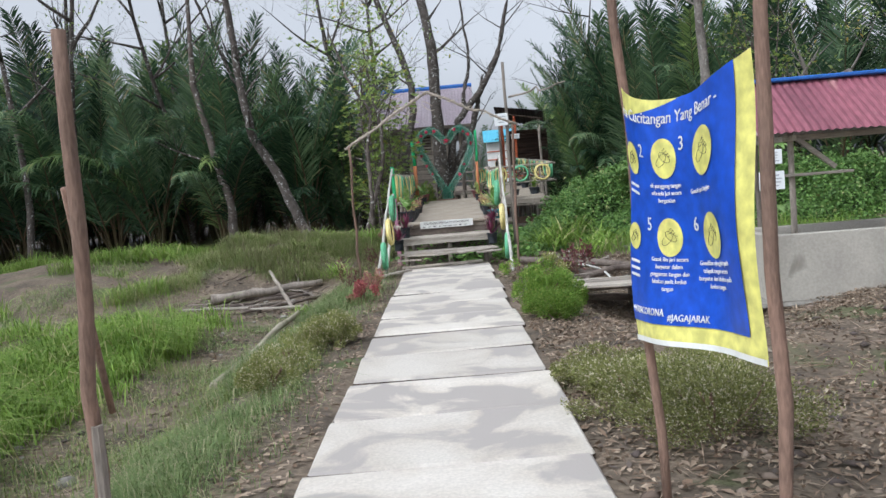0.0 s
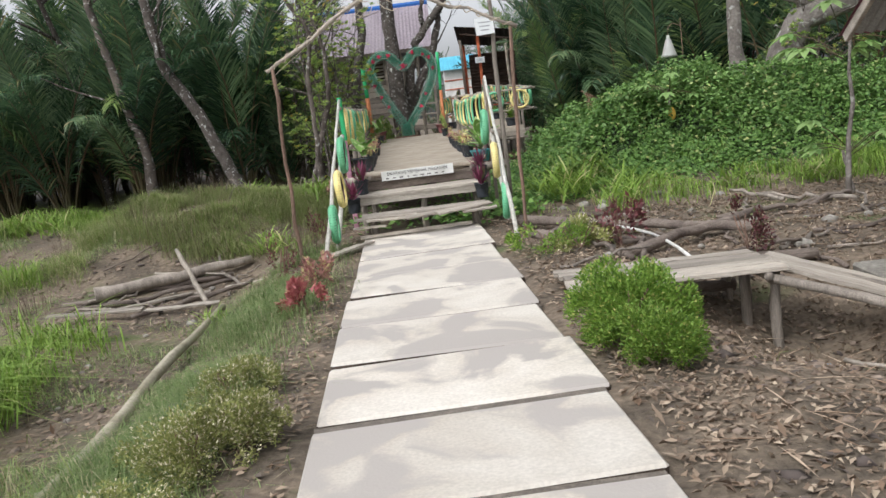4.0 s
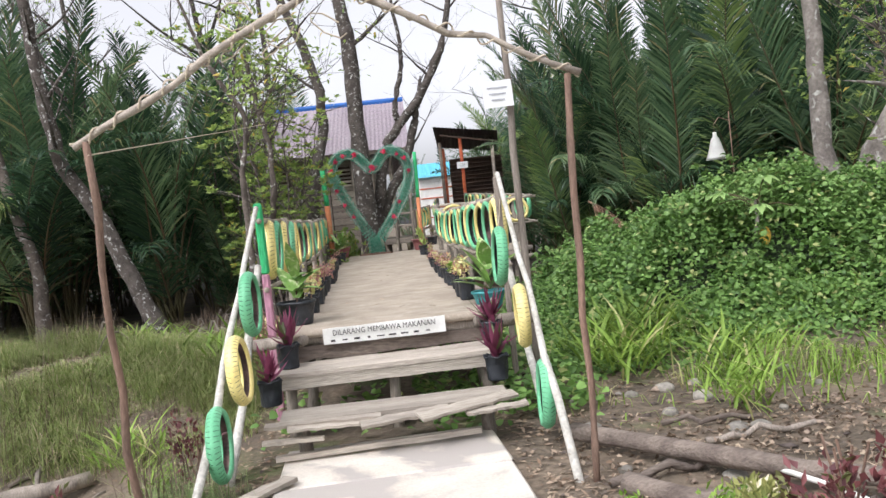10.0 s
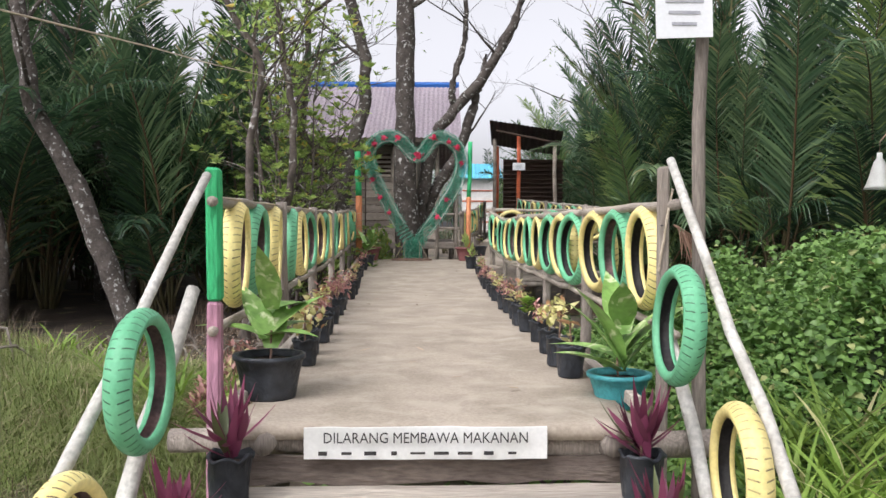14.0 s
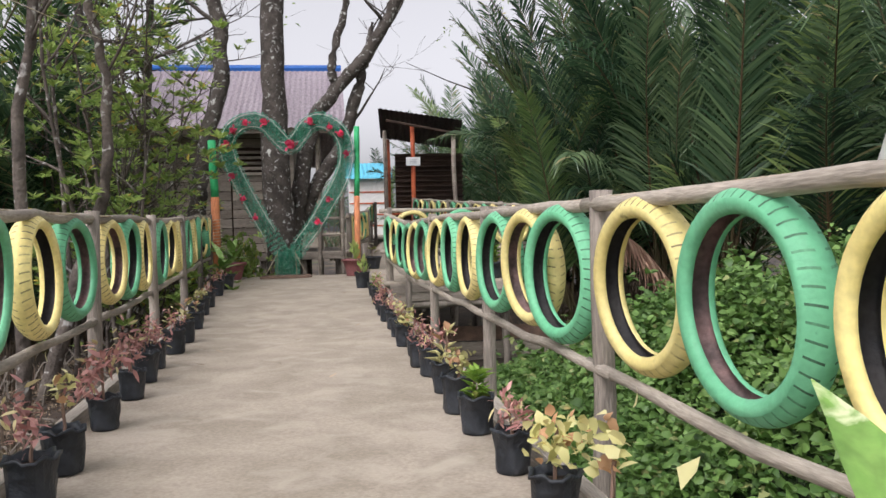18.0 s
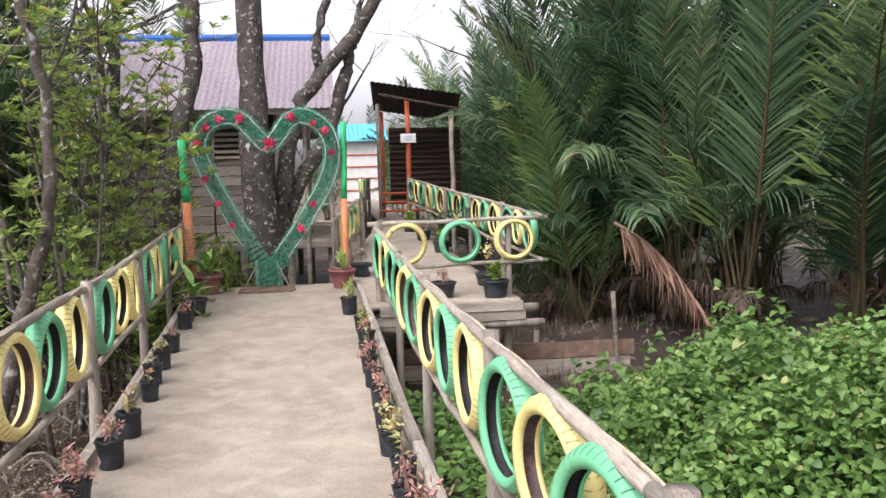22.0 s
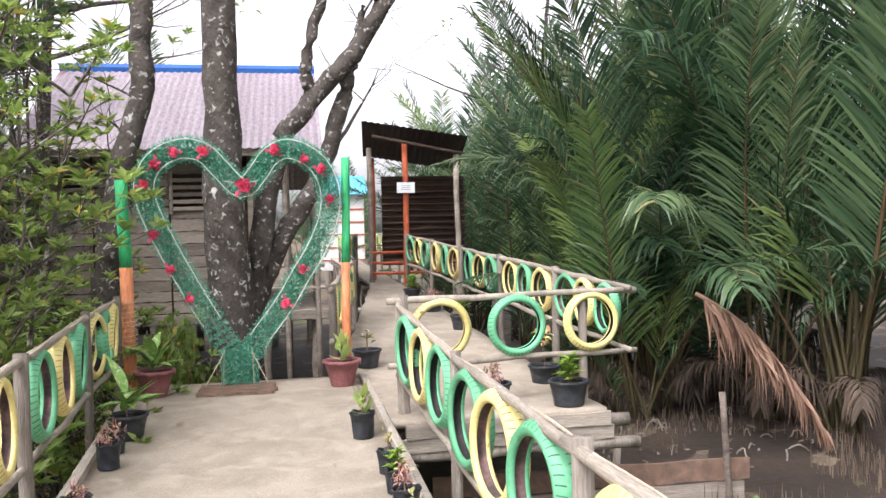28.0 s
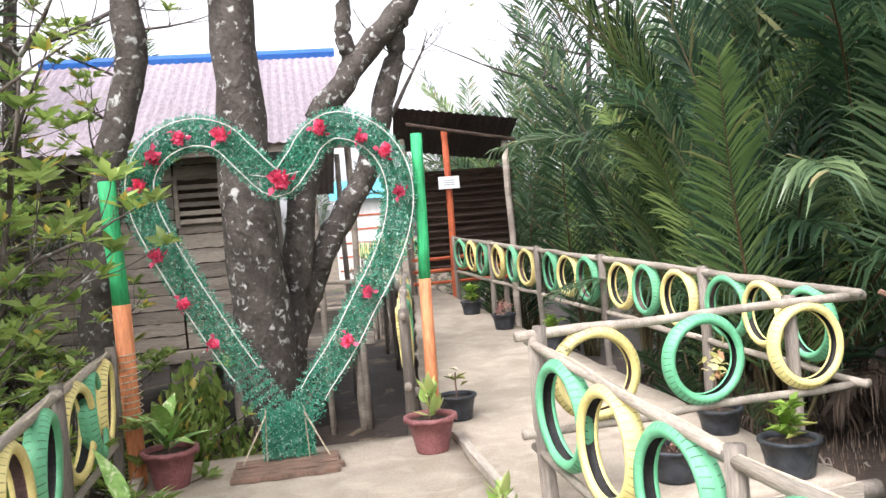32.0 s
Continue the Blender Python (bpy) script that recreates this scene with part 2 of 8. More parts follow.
M = {
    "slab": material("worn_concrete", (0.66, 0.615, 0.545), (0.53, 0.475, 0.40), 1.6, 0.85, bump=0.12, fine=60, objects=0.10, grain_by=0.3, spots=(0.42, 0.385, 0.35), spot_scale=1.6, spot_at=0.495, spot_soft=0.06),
    "joint_dirt": material("packed_joint_dirt", (0.21, 0.18, 0.15), (0.14, 0.12, 0.10), 9.0, 0.95, bump=0.4, fine=70),
    "deck": material("trodden_cement", (0.41, 0.35, 0.28), (0.32, 0.272, 0.212), 2.6, 0.85, bump=0.08, fine=70, grain_by=0.45, spots=(0.47, 0.41, 0.335), spot_scale=5.0, spot_at=0.50, spot_soft=0.30),
    "grey_wood": material("weathered_grey_wood", (0.33, 0.285, 0.24), (0.20, 0.172, 0.145), 3.0, 0.9, bump=0.5, fine=45, stretch=(3, 3, 0.35), objects=0.25),
    "plank": material("weathered_plank", (0.46, 0.41, 0.345), (0.33, 0.29, 0.245), 2.0, 0.9, bump=0.5, fine=40, stretch=(0.25, 3, 3), objects=0.18),
    "wall_wood": material("old_wall_board", (0.40, 0.345, 0.285), (0.26, 0.22, 0.185), 2.0, 0.9, bump=0.4, fine=40, stretch=(0.3, 3, 3), objects=0.25),
    "brown_wood": material("bare_brown_pole", (0.27, 0.17, 0.125), (0.18, 0.12, 0.09), 4.0, 0.85, bump=0.4, fine=60, stretch=(2, 2, 0.4)),
    "bamboo": material("weathered_bamboo", (0.43, 0.375, 0.31), (0.27, 0.235, 0.195), 3.0, 0.8, bump=0.3, fine=50, stretch=(3, 0.35, 3), objects=0.15),
    "white_pole": material("white_painted_pole", (0.60, 0.585, 0.53), (0.45, 0.43, 0.38), 5.0, 0.75, bump=0.4, fine=40, spots=(0.33, 0.29, 0.22), spot_scale=9, spot_at=0.66),
    "bark": material("lichened_bark", (0.062, 0.052, 0.045), (0.11, 0.094, 0.082), 5.0, 0.95, bump=0.8, fine=30, spots=(0.50, 0.50, 0.47), spot_scale=15.0, spot_at=0.585, spot_soft=0.10),
    "pale_bark": material("pale_bark", (0.15, 0.125, 0.105), (0.085, 0.07, 0.06), 5.0, 0.95, bump=0.7, fine=30, spots=(0.48, 0.47, 0.44), spot_scale=9.0, spot_at=0.58, spot_soft=0.1),
    "green_tyre": material("green_painted_rubber", (0.175, 0.51, 0.285), (0.13, 0.43, 0.23), 5.0, 0.5, bump=0.12, fine=50, objects=0.14, spots=(0.03, 0.03, 0.03), spot_scale=14, spot_at=0.72, grain_by=0.3),
    "yellow_tyre": material("yellow_painted_rubber", (0.85, 0.73, 0.31), (0.76, 0.63, 0.24), 5.0, 0.5, bump=0.12, fine=50, objects=0.12, spots=(0.14, 0.11, 0.06), spot_scale=14, spot_at=0.72, grain_by=0.3),
    "green_groove": material("dark_green_groove", (0.12, 0.34, 0.19), (0.05, 0.12, 0.07), 9.0, 0.7, bump=0.1, fine=60),
    "yellow_groove": material("dark_yellow_groove", (0.60, 0.50, 0.21), (0.20, 0.16, 0.08), 9.0, 0.7, bump=0.1, fine=60),
    "rubber": material("black_rubber", (0.022, 0.022, 0.024), (0.04, 0.036, 0.034), 9.0, 0.65, bump=0.2, fine=60),
    "pink_rubber": material("pinkish_inner_rubber", (0.24, 0.15, 0.14), (0.10, 0.075, 0.07), 9.0, 0.7, bump=0.2),
    "green_post": material("green_painted_post", (0.05, 0.50, 0.19), (0.04, 0.40, 0.15), 7.0, 0.6, bump=0.4, fine=30, stretch=(2, 2, 0.4), spots=(0.12, 0.09, 0.06), spot_scale=14, spot_at=0.7),
    "orange_post": material("orange_painted_post", (0.74, 0.29, 0.13), (0.60, 0.22, 0.10), 7.0, 0.65, bump=0.4, fine=30, stretch=(2, 2, 0.4)),
    "pink_post": material("pink_painted_post", (0.50, 0.25, 0.33), (0.40, 0.2, 0.27), 7.0, 0.65, bump=0.4, fine=30, stretch=(2, 2, 0.4)),
    "mud": material("mud", (0.215, 0.168, 0.122), (0.115, 0.092, 0.068), 1.6, 0.9, bump=1.0, fine=22, grain_by=1.0, spots=(0.10, 0.13, 0.045), spot_scale=0.9, spot_at=0.57, spot_soft=0.12),
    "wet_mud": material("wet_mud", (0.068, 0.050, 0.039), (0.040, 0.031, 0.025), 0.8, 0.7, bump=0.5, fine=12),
    "dark_litter": leaf_material("dark_leaf_litter", (0.12, 0.085, 0.06), (0.30, 0.23, 0.165), (0.42, 0.34, 0.25), 0.12, 0.85, 0.05),
    "pale_bamboo": material("split_bamboo", (0.45, 0.41, 0.31), (0.30, 0.27, 0.19), 3.0, 0.8, bump=0.3, fine=40, grain_by=0.5),
    "litter": leaf_material("dry_leaf_litter", (0.22, 0.145, 0.095), (0.48, 0.38, 0.28), (0.15, 0.12, 0.1), 0.15, 0.85, 0.05),
    "palm": leaf_material("nipa_leaf", (0.042, 0.090, 0.048), (0.122, 0.205, 0.094), (0.25, 0.25, 0.115), 0.07, 0.27, 0.40, 0.6, 0.04),
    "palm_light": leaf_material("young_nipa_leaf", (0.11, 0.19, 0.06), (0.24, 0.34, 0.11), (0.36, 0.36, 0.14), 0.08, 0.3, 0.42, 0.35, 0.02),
    "palm_rib": material("nipa_rib", (0.055, 0.07, 0.03), (0.13, 0.07, 0.035), 0.35, 0.6, bump=0.1),
    "dead_palm": leaf_material("dead_nipa_leaf", (0.27, 0.155, 0.105), (0.45, 0.29, 0.21), None, 0.06, 0.8, 0.15),
    "palm_skirt": leaf_material("rotting_nipa_leaf", (0.05, 0.036, 0.028), (0.13, 0.092, 0.066), None, 0.06, 0.85, 0.1),
    "vine": leaf_material("vine_leaf", (0.070, 0.155, 0.034), (0.23, 0.39, 0.10), (0.40, 0.44, 0.17), 0.05, 0.45, 0.30),
    "stem_shade": material("green_stem_shade", (0.035, 0.060, 0.022), (0.022, 0.032, 0.016), 14.0, 0.9, bump=0.8, fine=60),
    "pale_vine": leaf_material("pale_vine_leaf", (0.14, 0.255, 0.07), (0.29, 0.44, 0.15), (0.5, 0.5, 0.2), 0.05, 0.45, 0.32),
    "mangrove": leaf_material("mangrove_leaf", (0.16, 0.27, 0.06), (0.42, 0.53, 0.155), (0.60, 0.47, 0.10), 0.06, 0.35, 0.55),
    "grass": leaf_material("fresh_grass", (0.125, 0.225, 0.03), (0.29, 0.42, 0.08), (0.46, 0.44, 0.21), 0.10, 0.55, 0.3),
    "soft_grass": leaf_material("soft_grass", (0.12, 0.19, 0.06), (0.29, 0.37, 0.145), (0.47, 0.43, 0.26), 0.14, 0.6, 0.3),
    "pale_grass": leaf_material("pale_grass", (0.17, 0.23, 0.06), (0.37, 0.43, 0.15), (0.48, 0.43, 0.25), 0.16, 0.6, 0.3),
    "dry_grass": leaf_material("dry_grass", (0.145, 0.21, 0.05), (0.34, 0.41, 0.13), (0.50, 0.43, 0.26), 0.20, 0.7, 0.2),
    "bush": leaf_material("bush_leaf", (0.12, 0.235, 0.032), (0.32, 0.48, 0.085), (0.46, 0.48, 0.14), 0.07, 0.5, 0.35),
    "weed": leaf_material("weed_leaf", (0.16, 0.19, 0.055), (0.36, 0.36, 0.13), (0.66, 0.60, 0.44), 0.16, 0.75, 0.25),
    "red_leaf": leaf_material("red_croton_leaf", (0.33, 0.07, 0.08), (0.56, 0.23, 0.22), (0.55, 0.32, 0.22), 0.18, 0.5, 0.2),
    "purple_leaf": leaf_material("purple_leaf", (0.14, 0.035, 0.065), (0.30, 0.07, 0.14), (0.14, 0.17, 0.07), 0.25, 0.45, 0.25),
    "dusky_leaf": leaf_material("dusky_purple_leaf", (0.10, 0.04, 0.045), (0.24, 0.085, 0.085), (0.15, 0.16, 0.06), 0.2, 0.55, 0.2),
    "faded_leaf": leaf_material("faded_croton_leaf", (0.34, 0.15, 0.14), (0.55, 0.31, 0.27), (0.58, 0.50, 0.26), 0.2, 0.55, 0.2),
    "root": leaf_material("mangrove_root", (0.09, 0.065, 0.045), (0.20, 0.15, 0.11), None, 0.05, 0.9, 0.0),
    "clod": leaf_material("mud_clod", (0.15, 0.11, 0.085), (0.34, 0.27, 0.21), (0.10, 0.08, 0.07), 0.2, 0.95, 0.0),
    "dark_log": material("damp_dark_log", (0.12, 0.095, 0.08), (0.22, 0.18, 0.15), 3.0, 0.9, bump=0.6, fine=35, stretch=(0.5, 2, 2), objects=0.2),
    "pale_leaf": leaf_material("pale_green_leaf", (0.26, 0.40, 0.10), (0.52, 0.58, 0.22), (0.75, 0.74, 0.48), 0.3, 0.45, 0.3),
    "yellow_leaf": leaf_material("yellow_croton_leaf", (0.48, 0.46, 0.17), (0.76, 0.70, 0.36), (0.52, 0.30, 0.16), 0.2, 0.5, 0.25),
    "mat": leaf_material("plastic_leaf_mat", (0.026, 0.24, 0.145), (0.11, 0.48, 0.33), (0.48, 0.70, 0.60), 0.16, 0.45, 0.1),
    "flower": leaf_material("red_cloth_flower", (0.68, 0.045, 0.12), (0.84, 0.14, 0.25), None, 0.05, 0.6, 0.2),
    "dumbcane": material("marbled_leaf", (0.17, 0.33, 0.07), (0.27, 0.44, 0.12), 8.0, 0.45, bump=0.05, fine=30, spots=(0.60, 0.66, 0.38), spot_scale=18.0, spot_at=0.555, spot_soft=0.1),
    "white": material("white_paint", (0.78, 0.78, 0.75), (0.68, 0.68, 0.64), 5.0, 0.6, bump=0.03, grain_by=0.15),
    "paper": material("white_sheet", (0.80, 0.82, 0.82), (0.74, 0.76, 0.76), 3.0, 0.5, bump=0.0, grain_by=0.1),
    "ink": material("black_ink", (0.03, 0.03, 0.03), (0.05, 0.045, 0.04), 9.0, 0.7, bump=0.0),
    "print_grey": material("grey_print", (0.42, 0.43, 0.45), (0.36, 0.37, 0.4), 9.0, 0.7, bump=0.0),
    "blue_vinyl": material("blue_vinyl", (0.02, 0.095, 0.60), (0.016, 0.08, 0.52), 1.0, 0.35, bump=0.02, fine=20),
    "yellow_vinyl": material("yellow_vinyl", (0.80, 0.76, 0.22), (0.74, 0.70, 0.2), 1.0, 0.4, bump=0.02, fine=20),
    "bag": material("black_plastic_bag", (0.022, 0.026, 0.032), (0.045, 0.05, 0.058), 8.0, 0.45, bump=0.5, fine=18),
    "terracotta": material("mauve_plastic_pot", (0.29, 0.115, 0.115), (0.22, 0.085, 0.09), 5.0, 0.55, bump=0.1),
    "teal": material("teal_plastic_pot", (0.07, 0.34, 0.36), (0.05, 0.26, 0.28), 5.0, 0.5, bump=0.1),
    "soil": material("potting_soil", (0.05, 0.037, 0.028), (0.09, 0.066, 0.05), 20.0, 0.95, bump=0.8),
    "purple_roof": material("faded_purple_zinc", (0.40, 0.345, 0.375), (0.32, 0.27, 0.30), 0.9, 0.7, 0.0, bump=0.1, fine=25, stretch=(1, 0.3, 0.3), spots=(0.22, 0.13, 0.12), spot_scale=2.5, spot_at=0.66),
    "red_roof": material("maroon_zinc", (0.30, 0.105, 0.135), (0.21, 0.075, 0.10), 1.6, 0.5, bump=0.1, fine=25, stretch=(1, 0.3, 0.3), spots=(0.40, 0.2, 0.2), spot_scale=3, spot_at=0.62),
    "dark_roof": material("dark_rusty_zinc", (0.085, 0.074, 0.078), (0.12, 0.10, 0.10), 1.6, 0.85, bump=0.15, fine=25, stretch=(1, 0.3, 0.3)),
    "blue": material("blue_ridge_cap", (0.035, 0.16, 0.52), (0.03, 0.125, 0.42), 2.0, 0.5, bump=0.05),
    "cyan": material("cyan_tarpaulin", (0.12, 0.50, 0.66), (0.09, 0.42, 0.58), 1.0, 0.5, bump=0.1, fine=10),
    "tank": material("rendered_concrete", (0.46, 0.43, 0.37), (0.36, 0.335, 0.29), 1.2, 0.9, bump=0.1, fine=40, grain_by=0.3, spots=(0.27, 0.25, 0.21), spot_scale=2.0, spot_at=0.62),
    "stone": material("grey_stone", (0.24, 0.22, 0.19), (0.33, 0.31, 0.27), 6.0, 0.9, bump=0.5, fine=30, objects=0.25),
    "lining": material("bare_zinc", (0.42, 0.42, 0.40), (0.33, 0.33, 0.32), 2.0, 0.6, bump=0.05),
    "grey_bark": material("grey_bark", (0.24, 0.215, 0.19), (0.15, 0.13, 0.115), 4.0, 0.95, bump=0.8, fine=25, spots=(0.42, 0.42, 0.38), spot_scale=8.0, spot_at=0.57, spot_soft=0.12),
    "pvc": material("white_plastic_pipe", (0.72, 0.71, 0.67), (0.62, 0.6, 0.55), 4.0, 0.5, bump=0.03),
    "blue_rag": material("blue_plastic_scrap", (0.03, 0.30, 0.55), (0.03, 0.24, 0.46), 8.0, 0.5, bump=0.3),
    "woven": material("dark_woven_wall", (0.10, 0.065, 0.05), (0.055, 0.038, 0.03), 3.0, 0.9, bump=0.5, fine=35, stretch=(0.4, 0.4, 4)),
    "twine": material("pale_twine", (0.60, 0.52, 0.40), (0.48, 0.40, 0.3), 12.0, 0.9, bump=0.2),
    "ripe_fruit": material("ripe_fruit", (0.62, 0.36, 0.05), (0.70, 0.46, 0.08), 6.0, 0.5, bump=0.05),
    "rust_orange": material("orange_shed_paint", (0.60, 0.15, 0.06), (0.45, 0.1, 0.045), 6.0, 0.65, bump=0.2),
}


# ---- mesh helpers ----
def part(name, bm, mat, parent=None, label="", smooth=False):
    """Links a bmesh, or a finished mesh, as one object under a thing or a part."""
    if isinstance(bm, bpy.types.Mesh):
        me = bm
    else:
        me = bpy.data.meshes.new(name)
        bm.to_mesh(me)
        bm.free()
    if smooth:
        me.shade_smooth()
    if not me.materials:
        me.materials.append(M[mat])
    ob = new(name, me)
    if parent is not None:
        ob.parent = parent
    if label:
        ob["label"] = label
    return ob


def thing(name, at, label, category, group="", turn=0.0):
    ob = new(name)
    ob.empty_display_size = 0.1
    ob.matrix_basis = pose(*at, 0, 0, turn)
    return tagged(ob, label, category, group)


def box(bm, c, s, turn=None, bevel=0.0, jitter=0.0, rng=random):
    """A block round c with sizes s, with worn edges."""
    got = bmesh.ops.create_cube(bm, size=1.0)["verts"]
    m = Matrix.Translation(c) @ (turn.to_4x4() if turn is not None else Matrix.Identity(4)) @ Matrix.Diagonal((*s, 1))
    bmesh.ops.transform(bm, matrix=m, verts=got)
    if jitter:
        for v in got:
            v.co += Vector((rng.uniform(-jitter, jitter), rng.uniform(-jitter, jitter), rng.uniform(-jitter, jitter)))
    if bevel:
        edges = list({e for v in got for e in v.link_edges})
        bmesh.ops.bevel(bm, geom=edges, offset=bevel, segments=1, affect="EDGES")
    return bm


def tube(bm, pts, radii, sides=8, rough=0.0, rng=random):
    """A round bar along pts, with a radius at each point and closed ends."""
    pts = [Vector(p) for p in pts]
    if isinstance(radii, (int, float)):
        radii = [radii] * len(pts)
    rings, up = [], Vector((0.13, 0.21, 1.0))
    for i, p in enumerate(pts):
        d = (pts[min(i + 1, len(pts) - 1)] - pts[max(i - 1, 0)]).normalized()
        side = d.cross(up)
        if side.length < 0.2:
            side = d.cross(Vector((1.0, 0.17, 0)))
        side.normalize()
        other = side.cross(d).normalized()
        ring = []
        for k in range(sides):
            a = 2 * math.pi * k / sides
            r = radii[i] * (1 + rng.uniform(-rough, rough))
            ring.append(bm.verts.new(p + r * (math.cos(a) * side + math.sin(a) * other)))
        rings.append(ring)
    for a, b in zip(rings, rings[1:]):
        for k in range(sides):
            bm.faces.new((a[k], a[(k + 1) % sides], b[(k + 1) % sides], b[k]))
    bm.faces.new(rings[0][::-1])
    bm.faces.new(rings[-1])
    return bm


def bent(a, b, n=6, wobble=0.02, rng=random):
    """Points from a to b that wander a little, like a natural pole."""
    a, b = Vector(a), Vector(b)
    out = []
    for i in range(n + 1):
        f = i / n
        w = wobble * math.sin(math.pi * f)
        out.append(a.lerp(b, f) + Vector((rng.uniform(-w, w), rng.uniform(-w, w), rng.uniform(-w, w))))
    return out


def raw_mesh(name, verts, tris, smooth=False):
    """A mesh of triangles from arrays."""
    me = bpy.data.meshes.new(name)
    verts, tris = np.asarray(verts, np.float32), np.asarray(tris, np.int32)
    me.vertices.add(len(verts))
    me.vertices.foreach_set("co", verts.ravel())
    me.loops.add(tris.size)
    me.loops.foreach_set("vertex_index", tris.ravel())
    me.polygons.add(len(tris))
    me.polygons.foreach_set("loop_start", np.arange(0, tris.size, 3, dtype=np.int32))
    me.update(calc_edges=True)
    me.validate()
    return me


def unit(a):
    return a / np.maximum(np.linalg.norm(a, axis=-1, keepdims=True), 1e-9)


def leaf_arrays(P, D, N, L, W, fold=0.25, droop=0.15):
    """Leaves as two folded triangles each: from P along D, facing N, L long and W wide."""
    P, D, N = np.asarray(P, float), unit(np.asarray(D, float)), np.asarray(N, float)
    S = unit(np.cross(D, N))
    N = np.cross(S, D)
    L, W = np.asarray(L, float)[:, None], np.asarray(W, float)[:, None]
    mid = P + 0.45 * L * D
    v = np.stack([P, mid - W / 2 * S + fold * W * N, P + L * D - droop * L * N, mid + W / 2 * S + fold * W * N], 1).reshape(-1, 3)
    b = 4 * np.arange(len(P))[:, None]
    t = np.concatenate([b + [0, 1, 2], b + [0, 2, 3]], 1).reshape(-1, 3)
    return v, t


def round_leaf_arrays(P, D, N, L, W, cup=0.12, droop=0.15):
    """Broad leaves of four triangles each, with a rounded outline and raised sides."""
    P, D, N = np.asarray(P, float), unit(np.asarray(D, float)), np.asarray(N, float)
    S = unit(np.cross(D, N))
    N = np.cross(S, D)
    L, W = np.asarray(L, float)[:, None], np.asarray(W, float)[:, None]
    low, high = P + 0.26 * L * D + cup * W * N, P + 0.66 * L * D + cup * W * N - 0.35 * droop * L * N
    v = np.stack([P, low - 0.5 * W * S, high - 0.40 * W * S, P + L * D - droop * L * N, high + 0.40 * W * S, low + 0.5 * W * S], 1).reshape(-1, 3)
    b = 6 * np.arange(len(P))[:, None]
    t = np.concatenate([b + [0, 1, 5], b + [1, 2, 4], b + [1, 4, 5], b + [2, 3, 4]], 1).reshape(-1, 3)
    return v, t


def blade_arrays(P, D, H, W, bend, rs):
    """Grass blades of three triangles each, bent over towards D."""
    n = len(P)
    D = np.c_[np.cos(D), np.sin(D), np.zeros(n)]
    S = np.c_[-D[:, 1], D[:, 0], np.zeros(n)]
    H, W, bend = H[:, None], W[:, None], bend[:, None]
    up = np.array([0, 0, 1.0])
    mid = P + 0.55 * H * up + 0.18 * bend * H * D
    tip = P + (1 - 0.35 * bend) * H * up + 0.75 * bend * H * D
    v = np.stack([P - W / 2 * S, P + W / 2 * S, mid - W * 0.4 * S, mid + W * 0.4 * S, tip], 1).reshape(-1, 3)
    b = 5 * np.arange(n)[:, None]
    t = np.concatenate([b + [0, 1, 3], b + [0, 3, 2], b + [2, 3, 4]], 1).reshape(-1, 3)
    return v, t


def strap_arrays(P, D, N, L, W, bend=0.5, rows=5):
    """Long leaves in five strips with a pointed tip, arched away from N."""
    P, D, N = np.asarray(P, float), unit(np.asarray(D, float)), np.asarray(N, float)
    S = unit(np.cross(D, N))
    N = np.cross(S, D)
    n, L, W = len(P), np.asarray(L, float)[:, None], np.asarray(W, float)[:, None]
    cols = []
    for k in range(rows + 1):
        f = k / rows
        mid = P + L * (f * D - bend * 0.5 * f * f * N)
        w = W * 0.5 * (math.sin(math.pi * (0.12 + 0.88 * f) ** 0.8) if k < rows else 0.02)
        cols += [mid - w * S + 0.25 * w * N, mid - 0.0 * S, mid + w * S + 0.25 * w * N]
    v = np.stack(cols, 1).reshape(-1, 3)
    b = 3 * (rows + 1) * np.arange(n)[:, None]
    t = []
    for k in range(rows):
        for c in (0, 1):
            q = 3 * k + c
            t += [b + [q, q + 1, q + 4], b + [q, q + 4, q + 3]]
    return v, np.concatenate(t, 1).reshape(-1, 3)


def joined(name, pieces):
    verts, tris, at = [], [], 0
    for v, t in pieces:
        verts.append(v)
        tris.append(t + at)
        at += len(v)
    return raw_mesh(name, np.concatenate(verts), np.concatenate(tris))


def lettering(name, text, size, mat, parent, m, label="", align="LEFT"):
    """Flat letters with a little thickness, in the built-in font."""
    curve = bpy.data.curves.new(name, "FONT")
    curve.body, curve.size, curve.extrude, curve.align_x = text, size, 0.0008, align
    curve.resolution_u = 2
    maker = new(name, curve)
    me = bpy.data.meshes.new_from_object(maker.evaluated_get(bpy.context.evaluated_depsgraph_get()))
    bpy.data.objects.remove(maker)
    bpy.data.curves.remove(curve)
    ob = part(name, me, mat, parent, label)
    ob.matrix_basis = m
    return ob


def smooth_step(a, b, x):
    f = np.clip((x - a) / (b - a), 0, 1)
    return f * f * (3 - 2 * f)


# ---- plan ----
def path_x(y):
    """Middle of the slab path."""
    return 0.455 - 0.042 * (y - 4.85)


def deck_z(y):
    """Height of the boardwalk's surface."""
    return 0.72 + 0.17 * float(smooth_step(22.0, 27.0, np.float64(y)))


DECK_FRONT, DECK_END = 15.65, 27.6


def deck_left(y):
    return -0.74 - 0.052 * (y - 16.0)


def deck_right(y):
    return 0.90 - 0.016 * (y - 16.0)


def rail_left(y):
    return -0.875 - 0.050 * (y - 15.6)


def rail_right(y):
    return 1.12 - 0.02 * (y - 16.0)


